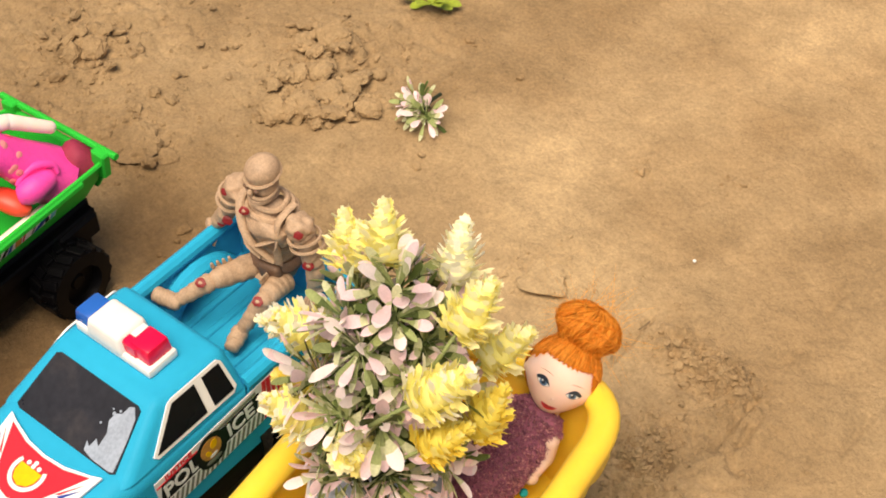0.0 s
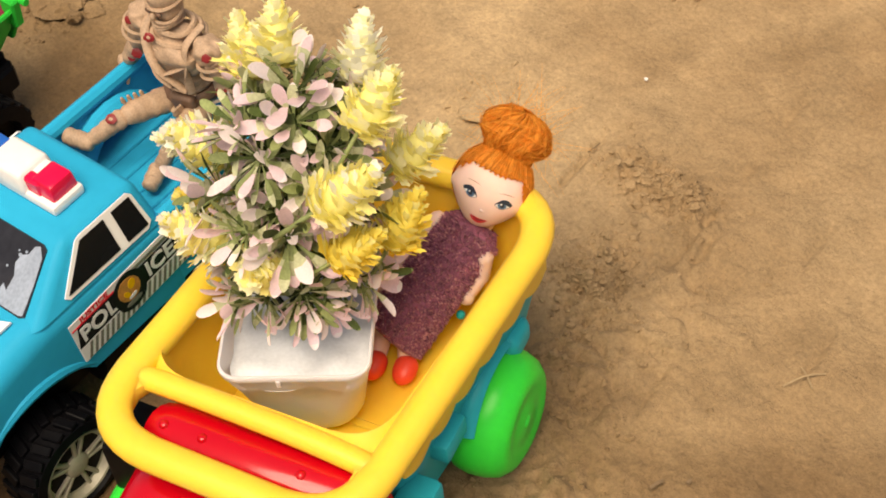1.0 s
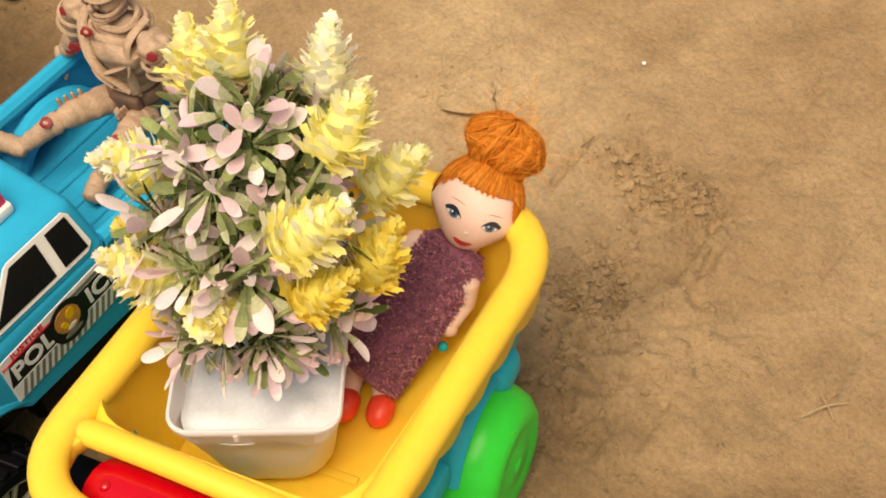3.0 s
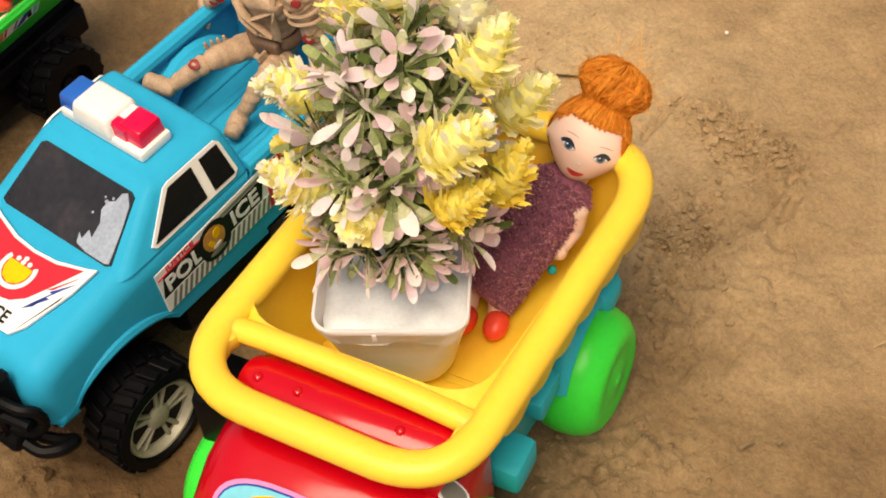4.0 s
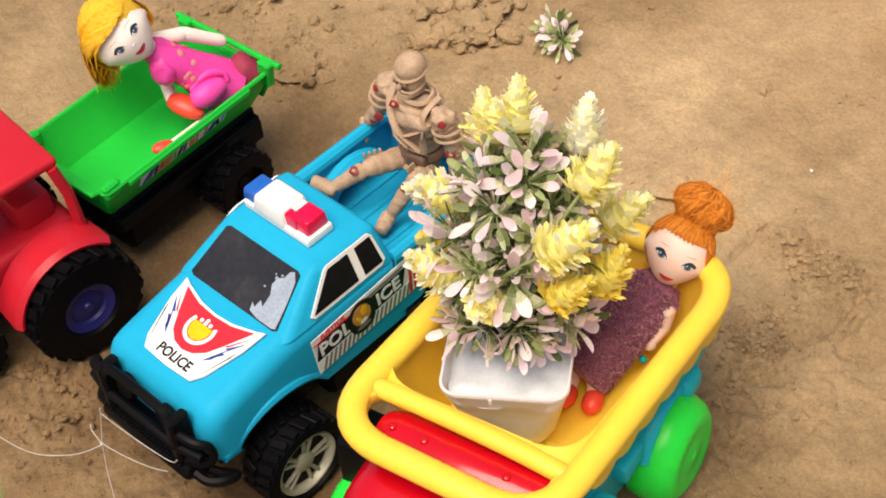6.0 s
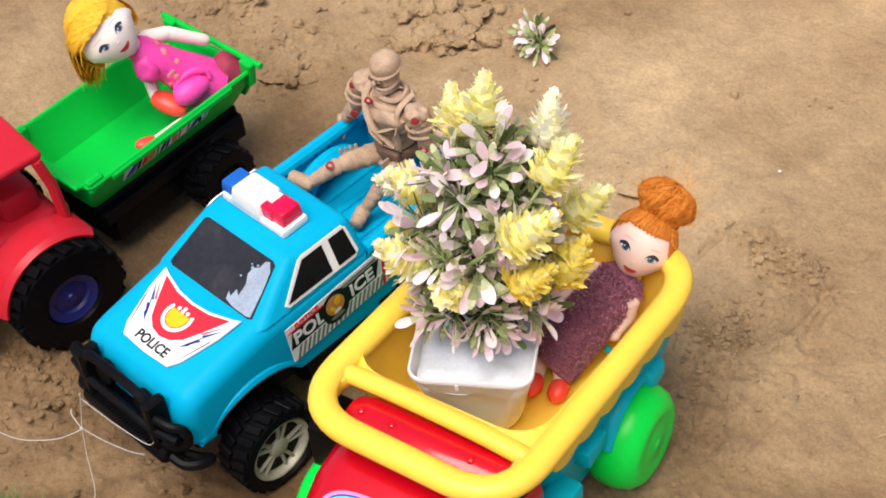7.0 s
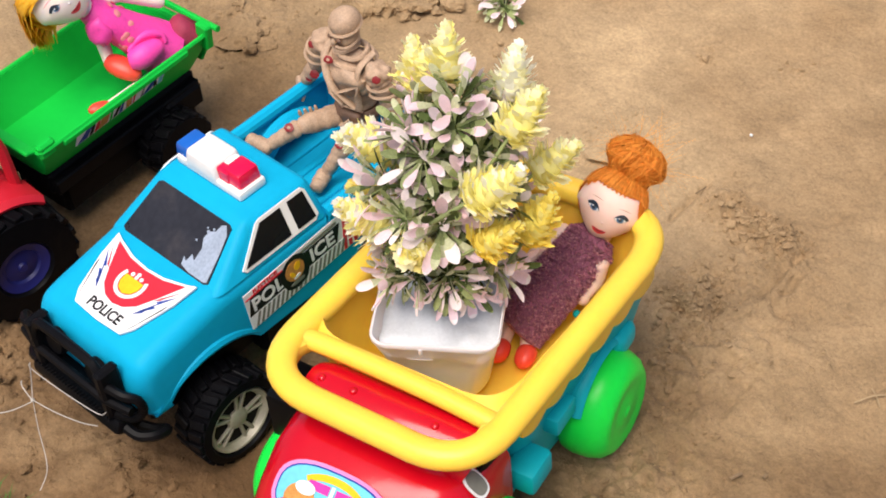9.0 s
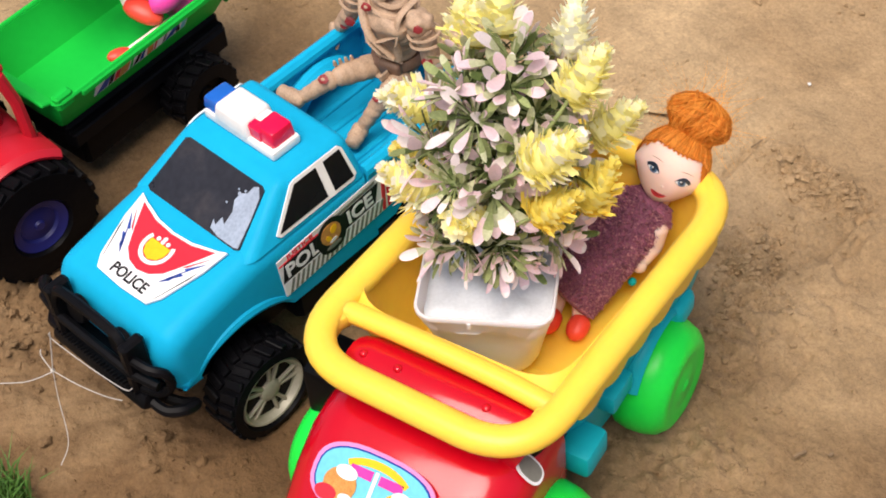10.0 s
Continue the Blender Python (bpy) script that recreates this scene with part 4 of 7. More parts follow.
    cab = part("cab", bm, RED, t, "glossy red cab", sharp=60)
    bm = tube([(-0.0400, -0.0765, 0.0885), (-0.037, -0.0765, 0.0900), (0.041, -0.0765, 0.0900), (0.044, -0.0765, 0.0885)], 0.0162, 22)
    for u in (-0.038, -0.020, 0.025):
        put(bm, blob(0.0022, 0.0022, 0.0016), pose(u, -0.0790, 0.1057))
    part("rivet", blob(0.0022, 0.0022, 0.0022, DUMPER.inverted() @ pose(0.1698, 0.1731, 0.0671), 2), TEAL, t, "small teal rivet")
    part("roof_roll", bm, RED, cab, "red roof bar seen through the hand slot")
    m = frame_of((-0.009, -0.1235, 0.0842), (1, 0, 0), (0, 0.030, 0.0215))
    def oval(a, b, dy=0.0):
        return [(a * math.copysign(abs(math.cos(t)) ** 0.75, math.cos(t)), dy + b * math.copysign(abs(math.sin(t)) ** 0.75, math.sin(t))) for t in [2 * math.pi * k / 32 for k in range(32)]]
    m = m @ pose(0.003, -0.003, 0) @ Matrix.Diagonal((0.9, 1, 1, 1))
    def lump(x, y, a, b):
        return [(x + a * math.cos(q), y + b * math.sin(q)) for q in [2 * math.pi * k / 18 for k in range(18)]]
    stk = part("cab_sticker", flat_poly(oval(0.034, 0.0165), 0.0008), STICKPINK, cab, "pink, cyan and orange printed window sticker", m)
    part("printed_line", flat_poly(oval(0.0318, 0.0148), 0.0003), STICKBLUE, stk, m=pose(0, 0, 0.0008))
    part("printed_pane", flat_poly(oval(0.0308, 0.0140), 0.0003), STICKCYAN, stk, m=pose(0, 0, 0.0011))
    arc_out = [(0.0225 * math.cos(radians(a)), 0.0125 * math.sin(radians(a))) for a in range(40, 141, 10)]
    arc_in = [(x * 0.92, y * 0.72) for x, y in arc_out[::-1]]
    part("printed_arc", flat_poly(arc_out + arc_in, 0.0003), STICKYELLOW, stk, m=pose(0, 0, 0.0014))
    for x0, x1 in ((-0.0150, -0.0020), (0.0020, 0.0150)):
        part("printed_visor", flat_poly([(x0, 0.0030), (x1, 0.0030), (x1, 0.0075), (x0 * 0.96, 0.0072)], 0.0003), MAGENTA, stk, m=pose(0, 0, 0.0014))
    part("printed_divider", flat_poly([(-0.0010, -0.0110), (0.0010, -0.0110), (0.0010, 0.0080), (-0.0010, 0.0080)], 0.0003), STICKWHITE, stk, m=pose(0, 0, 0.0017))
    for x, y, a, b, mat, z in ((-0.0165, -0.0035, 0.0090, 0.0075, STICKTAN, 0.0017), (-0.0150, 0.0025, 0.0060, 0.0032, STICKWHITE, 0.0020), (0.0150, -0.0040, 0.0080, 0.0070, STICKYELLOW, 0.0017), (0.0165, 0.0015, 0.0055, 0.0030, STICKWHITE, 0.0020),
                               (-0.0220, -0.0090, 0.0060, 0.0035, STICKRED, 0.0020), (-0.0110, -0.0085, 0.0040, 0.0022, STICKWHITE, 0.0020), (0.0100, -0.0095, 0.0050, 0.0025, STICKTAN, 0.0020)):
        part("printed_shape", flat_poly(lump(x, y, a, b), 0.0003), mat, stk, m=pose(0, 0, z))
    n = Vector((0.638, 0.189, 0.747))
    m = frame_of(Vector((0.0495, -0.0870, 0.0864)) + n * 0.0004, Vector((0, 1, 0)).cross(n).cross(n) * -1, Vector((0, 1, 0)).cross(n) * -1)
    bd = part("cab_badge", flat_poly(oval(0.006, 0.0075), 0.0006), STICKWHITE, cab, "small white-rimmed grey oval badge", m)
    part("badge_mark", flat_poly(oval(0.0048, 0.0062), 0.0003), STICKGREY, bd, m=pose(0, 0, 0.0006))


dumper()


# ---------------------------------------------------------------- potted plant
def leaf(length, width, cup, curl, tones):
    """A spoon-shaped leaf along +x: a narrow stalk, then a rounded, cupped blade; tones: the materials of its eight steps."""
    bm = bmesh.new()
    rows = []
    for t, w in ((0.0, 0.20), (0.20, 0.20), (0.38, 0.28), (0.50, 0.52), (0.64, 0.86), (0.78, 1.0), (0.89, 0.88), (0.96, 0.58), (1.0, 0.16)):
        w *= width
        z = curl * t * t * length
        rows.append([bm.verts.new((t * length, -w / 2, z + cup * w)), bm.verts.new((t * length, 0, z)), bm.verts.new((t * length, w / 2, z + cup * w))])
    for k, (a, b) in enumerate(zip(rows, rows[1:])):
        for i in range(2):
            bm.faces.new((a[i], a[i + 1], b[i + 1], b[i])).material_index = tones[k]
    return bm


# green, deep green, pale green, pink, pinkish white: from the stalk to the tip
BLUSHED = ((0, 0, 2, 3, 3, 3, 3, 3), (0, 0, 2, 2, 4, 4, 4, 4), (0, 2, 2, 4, 4, 4, 4, 4), (1, 0, 2, 3, 3, 3, 3, 4), (0, 0, 0, 2, 3, 3, 3, 3), (0, 0, 0, 2, 2, 4, 4, 4), (0, 2, 3, 3, 3, 3, 4, 4))
LEAFY = ((0, 0, 0, 0, 0, 0, 0, 0), (1, 1, 1, 1, 0, 0, 0, 0), (0, 0, 0, 0, 0, 2, 2, 2), (1, 1, 1, 1, 1, 1, 1, 0), (0, 0, 0, 0, 2, 2, 2, 4), (0, 0, 0, 2, 2, 3, 3, 3))


def rosette_mesh(name, rng, blades, greens, size=0.0235, dark=False):
    """A whorl of leaves about +z: broad pink-tipped spoons, and narrower green ones between and below."""
    bm = bmesh.new()
    for k in range(blades):
        a = radians(360 * k / blades + rng.uniform(-20, 20))
        tilt = radians(rng.uniform(12, 68))
        ln = size * rng.uniform(0.82, 1.12)
        put(bm, leaf(ln, size * rng.uniform(0.21, 0.29), 0.18, rng.uniform(-0.25, 0.18), rng.choice(BLUSHED)), Matrix.Rotation(a, 4, "Z") @ Matrix.Rotation(-tilt, 4, "Y"))
    for k in range(greens):
        a = radians(360 * k * 0.382 + rng.uniform(-18, 18))
        tilt = radians(rng.uniform(0, 62))
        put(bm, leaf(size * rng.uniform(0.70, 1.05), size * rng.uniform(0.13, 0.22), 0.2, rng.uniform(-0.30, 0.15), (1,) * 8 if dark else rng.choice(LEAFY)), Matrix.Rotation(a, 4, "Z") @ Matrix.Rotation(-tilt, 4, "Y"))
    put(bm, tube([(0, 0, -0.014), (0, 0, 0.003)], [0.0009, 0.0012], 6), mi=1)
    me = bpy.data.meshes.new(name)
    for f in bm.faces:
        f.smooth = True
    bm.to_mesh(me)
    bm.free()
    for mat in (LEAFGREEN, LEAFDARK, LEAFPALE, PINK, PINKWHITE):
        me.materials.append(mat)
    return me


def spike_mesh(name, rng, mats, length=0.029, radius=0.0150):
    """A full flower spike along +z: tiers of forked petals that turn up and out, smaller towards the tip."""
    bm = bmesh.new()
    tiers = 10
    for w in range(tiers):
        t = w / (tiers - 1)
        r = radius * (0.90 + 0.12 * math.sin(math.pi * min(1, t * 1.6)) - 0.50 * t ** 2)
        count = max(5, int(13 * (1 - 0.5 * t)))
        for k in range(count):
            a = 2 * math.pi * (k + 0.5 * (w % 2) + rng.uniform(-0.3, 0.3)) / count
            up = radians(10 + 55 * t * t + rng.uniform(-14, 16))
            ln, wd = r * rng.uniform(0.80, 1.15), 0.0048 * rng.uniform(0.8, 1.2) * (1 - 0.25 * t)
            lift = ln * rng.uniform(0.05, 0.30)
            m = pose(0, 0, length * 0.86 * t) @ Matrix.Rotation(a, 4, "Z") @ Matrix.Rotation(-up, 4, "Y") @ Matrix.Rotation(rng.uniform(-0.4, 0.4), 4, "X")
            outline = ((0.0008, -0.30, 0), (0.40, -0.34, 0.0), (0.60, -0.85, 0.25), (0.66, -0.42, 0.35), (0.90, -0.55, 0.8), (0.92, -0.10, 0.85), (1.0, 0.12, 1.0),
                       (0.88, 0.42, 0.8), (0.66, 0.42, 0.35), (0.58, 0.85, 0.25), (0.40, 0.34, 0.0), (0.0008, 0.30, 0))
            v = [bm.verts.new(m @ Vector((ln * x, wd * y, lift * z))) for x, y, z in outline]
            mid = bm.verts.new(m @ Vector((ln * 0.55, 0, lift * 0.05 - 0.0004)))
            pale = rng.random() < 0.6
            for i in range(len(v)):
                bm.faces.new((v[i], v[(i + 1) % len(v)], mid)).material_index = 1 if pale and 1 < i < 9 else 0
    put(bm, lathe([(0, 0.0), (radius * 0.46, 0.002), (radius * 0.48, length * 0.40), (radius * 0.30, length * 0.75), (0, length * 0.9)], 10), mi=0)
    put(bm, tube([(0, 0, -0.02), (0, 0, 0.001)], [0.0011, 0.0009], 6), mi=2)
    for f in bm.faces:
        f.smooth = True
    me = bpy.data.meshes.new(name)
    bm.to_mesh(me)
    bm.free()
    for mat in (*mats, LEAFGREEN):
        me.materials.append(mat)
    return me


POT = (0.1370, 0.1100)
ROSETTES = [rosette_mesh("leaf_rosette", random.Random(k), p, g) for k, (p, g) in enumerate(((8, 13), (6, 15), (9, 12), (4, 16), (7, 13)))]

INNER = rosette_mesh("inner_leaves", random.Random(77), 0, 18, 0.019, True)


def aim(p, d, spin=0.0, k=1.0):
    """A pose at p whose z points along d."""
    return Matrix.Translation(p) @ Vector(d).to_track_quat("Z", "Y").to_matrix().to_4x4() @ Matrix.Rotation(spin, 4, "Z") @ Matrix.Scale(k, 4)


def potted_plant():
    t = thing("potted_plant", pose(POT[0], POT[1], TUBZ + 0.0009, 0, 0, 35), "artificial flowering plant in a square white pot", "plant")
    def sq(h, r, z):
        return round_rect(-h, h, -h, h, r, z, 5)
    bm = loft([sq(0.0150, 0.012, 0.0), sq(0.0190, 0.0135, 0.0010), sq(0.0213, 0.014, 0.0040), sq(0.0230, 0.0135, 0.0095), sq(0.0268, 0.0115, 0.030), sq(0.0309, 0.0090, 0.0510), sq(0.0316, 0.0088, 0.0517), sq(0.0318, 0.0088, 0.0525), sq(0.0319, 0.0088, 0.0547),
               sq(0.0314, 0.0085, 0.0555), sq(0.0306, 0.008, 0.0552), sq(0.0298, 0.008, 0.046), sq(0.0258, 0.0115, 0.028), sq(0.0215, 0.013, 0.0095), sq(0.0170, 0.0130, 0.0030)])
    put(bm, box(0.002, 0.0012, 0.004, 0.0004, 1), pose(-0.006, -0.0318, 0.0512))
    part("pot", bm, POTWHITE, t, "square white plastic pot")
    n = 18
    vs = []
    bm = bmesh.new()
    for j in range(n + 1):
        row = []
        for i in range(n + 1):
            x, y = (i / n - 0.5) * 0.0590, (j / n - 0.5) * 0.0590
            k = max(1.0, ((abs(x) / 0.0295) ** 5 + (abs(y) / 0.0295) ** 5) ** 0.2)
            x, y = x / k, y / k
            row.append(bm.verts.new((x, y, 0.0478 + 0.0045 * noise.noise(Vector((x * 70, y * 70, 2))) + 0.0030 * abs(noise.noise(Vector((x * 200, y * 60, 5)))) - 5 * (x * x + y * y))))
        vs.append(row)
    for j in range(n):
        for i in range(n):
            bm.faces.new((vs[j][i], vs[j][i + 1], vs[j + 1][i + 1], vs[j + 1][i]))
    part("foam_filling", bm, FOAM, t, "lumpy white foam filling", sharp=180)
    bm = tube(smooth_path([(0.002, -0.004, 0.039), (0.001, -0.003, 0.057), (-0.001, 0.008, 0.079), (0.0, 0.026, 0.109), (0.001, 0.044, 0.139)], 5), [0.0034 - 0.0001 * k for k in range(21)], 10)
    rng = random.Random(5)
    for k in range(10):
        a = rng.uniform(0, 6.28)
        put(bm, tube([(0, -0.002, 0.055), (0.004 * math.cos(a), -0.002 + 0.004 * math.sin(a), 0.061), (0.011 * math.cos(a), 0.011 * math.sin(a), 0.074)], [0.0018, 0.0014, 0.001], 6))
    part("stem", bm, STEM, t, "dark green plastic stem")
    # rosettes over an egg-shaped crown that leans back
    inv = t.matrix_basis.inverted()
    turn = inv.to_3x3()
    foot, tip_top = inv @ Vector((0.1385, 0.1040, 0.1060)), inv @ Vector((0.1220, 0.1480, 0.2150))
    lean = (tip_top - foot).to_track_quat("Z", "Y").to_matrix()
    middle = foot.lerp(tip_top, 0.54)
    k = 0
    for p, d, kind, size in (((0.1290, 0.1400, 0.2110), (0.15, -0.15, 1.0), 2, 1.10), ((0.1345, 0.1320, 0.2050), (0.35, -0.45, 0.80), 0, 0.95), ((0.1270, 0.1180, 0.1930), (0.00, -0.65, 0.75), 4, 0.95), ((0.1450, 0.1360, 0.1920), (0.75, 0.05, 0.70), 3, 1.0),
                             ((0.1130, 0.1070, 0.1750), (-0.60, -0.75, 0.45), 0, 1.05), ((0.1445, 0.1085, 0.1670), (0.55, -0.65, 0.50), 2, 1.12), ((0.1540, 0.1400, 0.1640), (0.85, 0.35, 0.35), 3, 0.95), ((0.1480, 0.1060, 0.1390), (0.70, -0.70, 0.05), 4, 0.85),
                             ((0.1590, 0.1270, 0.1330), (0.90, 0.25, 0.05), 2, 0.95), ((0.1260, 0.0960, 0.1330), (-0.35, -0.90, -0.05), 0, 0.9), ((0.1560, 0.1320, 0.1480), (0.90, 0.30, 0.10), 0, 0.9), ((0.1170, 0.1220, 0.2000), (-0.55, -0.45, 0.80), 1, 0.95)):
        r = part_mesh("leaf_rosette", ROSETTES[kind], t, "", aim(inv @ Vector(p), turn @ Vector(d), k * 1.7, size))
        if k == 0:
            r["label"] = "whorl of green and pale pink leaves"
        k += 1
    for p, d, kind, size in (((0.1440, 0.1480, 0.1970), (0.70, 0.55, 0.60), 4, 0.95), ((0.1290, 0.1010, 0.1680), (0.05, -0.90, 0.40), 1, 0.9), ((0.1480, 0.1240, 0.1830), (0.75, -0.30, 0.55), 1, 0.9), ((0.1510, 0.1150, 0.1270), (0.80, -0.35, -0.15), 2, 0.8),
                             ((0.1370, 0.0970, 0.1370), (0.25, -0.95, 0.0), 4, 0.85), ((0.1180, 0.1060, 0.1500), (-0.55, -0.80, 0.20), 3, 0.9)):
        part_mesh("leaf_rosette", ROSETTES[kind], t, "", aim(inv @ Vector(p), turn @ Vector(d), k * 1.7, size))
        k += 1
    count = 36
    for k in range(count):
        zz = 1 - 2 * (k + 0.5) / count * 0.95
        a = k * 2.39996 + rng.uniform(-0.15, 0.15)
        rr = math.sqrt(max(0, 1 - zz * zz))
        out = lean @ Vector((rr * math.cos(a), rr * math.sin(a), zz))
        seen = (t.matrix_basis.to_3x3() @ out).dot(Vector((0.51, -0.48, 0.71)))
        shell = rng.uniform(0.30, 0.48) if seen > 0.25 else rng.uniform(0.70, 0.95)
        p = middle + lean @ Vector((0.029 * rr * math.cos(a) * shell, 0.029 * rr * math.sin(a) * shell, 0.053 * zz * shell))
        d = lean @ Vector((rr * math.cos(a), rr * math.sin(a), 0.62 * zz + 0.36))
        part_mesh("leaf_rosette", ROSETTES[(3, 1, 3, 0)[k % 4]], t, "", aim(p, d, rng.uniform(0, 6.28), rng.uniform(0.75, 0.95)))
    # inner leaves all in deep green, put in as shade between the rosettes
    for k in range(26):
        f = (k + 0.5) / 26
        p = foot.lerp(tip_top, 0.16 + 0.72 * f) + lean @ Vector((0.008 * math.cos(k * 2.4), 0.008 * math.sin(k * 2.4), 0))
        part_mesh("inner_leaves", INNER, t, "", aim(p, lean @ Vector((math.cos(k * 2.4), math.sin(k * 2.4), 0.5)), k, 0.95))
    # flower spikes: tip, base in the world, kind
    kinds = [spike_mesh("flower_spike", random.Random(11), (PETALYELLOW, PETALPALE)), spike_mesh("flower_spike", random.Random(12), (PETALYELLOW, PETALWHITE)),
             spike_mesh("flower_spike", random.Random(13), (PETALGOLD, PETALYELLOW)), spike_mesh("flower_spike", random.Random(14), (PETALPALE, PETALWHITE))]
    names = ("lemon yellow frilly flower spike", "pale yellow frilly flower spike", "golden yellow frilly flower spike", "creamy white frilly flower spike")
    for tip, base, kind, k in (((0.1105, 0.1564, 0.2408), (0.1184, 0.1433, 0.2173), 0, 0.92), ((0.0879, 0.1547, 0.2218), (0.0974, 0.1446, 0.1996), 0, 0.88), ((0.0990, 0.1520, 0.2180), (0.1030, 0.1440, 0.2020), 0, 0.75), ((0.1347, 0.1780, 0.2262), (0.1410, 0.1612, 0.2044), 3, 0.95),
                               ((0.1687, 0.1518, 0.2311), (0.1631, 0.1373, 0.2119), 0, 0.95), ((0.1768, 0.1730, 0.1931), (0.1624, 0.1538, 0.1766), 0, 0.90), ((0.0749, 0.1075, 0.1857), (0.0900, 0.1235, 0.1760), 3, 0.75), ((0.0885, 0.1125, 0.1890), (0.1065, 0.1255, 0.1765), 1, 1.1),
                               ((0.0933, 0.0990, 0.1697), (0.1080, 0.1130, 0.1561), 2, 0.85), ((0.0995, 0.0842, 0.1735), (0.1191, 0.0976, 0.1558), 1, 1.0), ((0.1461, 0.0866, 0.1667), (0.1358, 0.1001, 0.1522), 0, 0.80), ((0.1771, 0.1281, 0.2057), (0.1596, 0.1113, 0.1890), 1, 1.08),
                               ((0.1775, 0.1220, 0.1751), (0.1647, 0.1096, 0.1642), 2, 0.85), ((0.1753, 0.1488, 0.1695), (0.1705, 0.1349, 0.1518), 2, 0.95)):
        tip, base = inv @ Vector(tip), inv @ Vector(base)
        part_mesh("flower_spike", kinds[kind], t, names[kind], aim(base, tip - base, kind, k))


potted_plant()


# ---------------------------------------------------------------- dolls and figure, each one mesh
def one_mesh(name, bm, mats, label, category):
    ob = part(name, bm, mats, sharp=50)
    return tagged(ob, label, category)


def strands(bm, rng, count, root, mi, width=0.0007, centre=None):
    """Hair as thin ribbons; root(rng) gives the points of one strand and its outward way (or it lies flat round a centre)."""
    for _ in range(count):
        pts, out = root(rng)
        prev = None
        for i, p in enumerate(pts):
            a = pts[min(i + 1, len(pts) - 1)] - pts[max(i - 1, 0)]
            side = a.cross(out if centre is None else p - centre)
            side = side.normalized() if side.length > 1e-9 else Vector((1, 0, 0))
            w = width * (0.35 if i in (0, len(pts) - 1) else 1)
            row = [bm.verts.new(p - side * w), bm.verts.new(p + side * w)]
            if prev:
                bm.faces.new((prev[0], prev[1], row[1], row[0])).material_index = mi
            prev = row


def doll_skull(r):
    """The map from the unit sphere to a doll's head that faces -y: round above, tapering to a small chin."""
    def at(u, lift=1.0):
        low = min(1.0, max(0.0, -u.z - 0.02) / 0.98)
        wide = 1 - 0.33 * low ** 1.3 + 0.03 * math.exp(-((u.z + 0.15) / 0.2) ** 2)
        deep = 1 - 0.10 * low + (0.05 * math.exp(-((u.z + 0.80) / 0.16) ** 2) if u.y < 0 else 0.0)
        return Vector((u.x * r[0] * wide, u.y * r[1] * deep, u.z * r[2])) * lift

    def face(x, z, lift):
        """The point of the face at x, z, counted in half widths of the head."""
        z = max(-0.97, z * r[0] / r[2])
        low = min(1.0, max(0.0, -z - 0.02) / 0.98)
        x = x / (1 - 0.33 * low ** 1.3 + 0.03 * math.exp(-((z + 0.15) / 0.2) ** 2))
        return at(Vector((x, -math.sqrt(max(0.01, 1 - x * x - z * z)), z)), lift)
    return at, face


def paint(bm, m, face, top, bottom, mi, lift):
    """A painted strip on a face between two lines of as many points each."""
    rows = [[bm.verts.new(m @ face(x, z, lift)) for x, z in line] for line in (top, bottom)]
    for i in range(len(top) - 1):
        q = [rows[0][i], rows[0][i + 1], rows[1][i + 1], rows[1][i]]
        bm.faces.new(q).material_index = mi


def disc(x, z, a, b, n=12):
    """Two half ovals, upper and lower, for paint()."""
    up = [(x + a * math.cos(math.pi * (1 - k / n)), z + b * math.sin(math.pi * k / n)) for k in range(n + 1)]
    return up, [(p, 2 * z - q) for p, q in up]


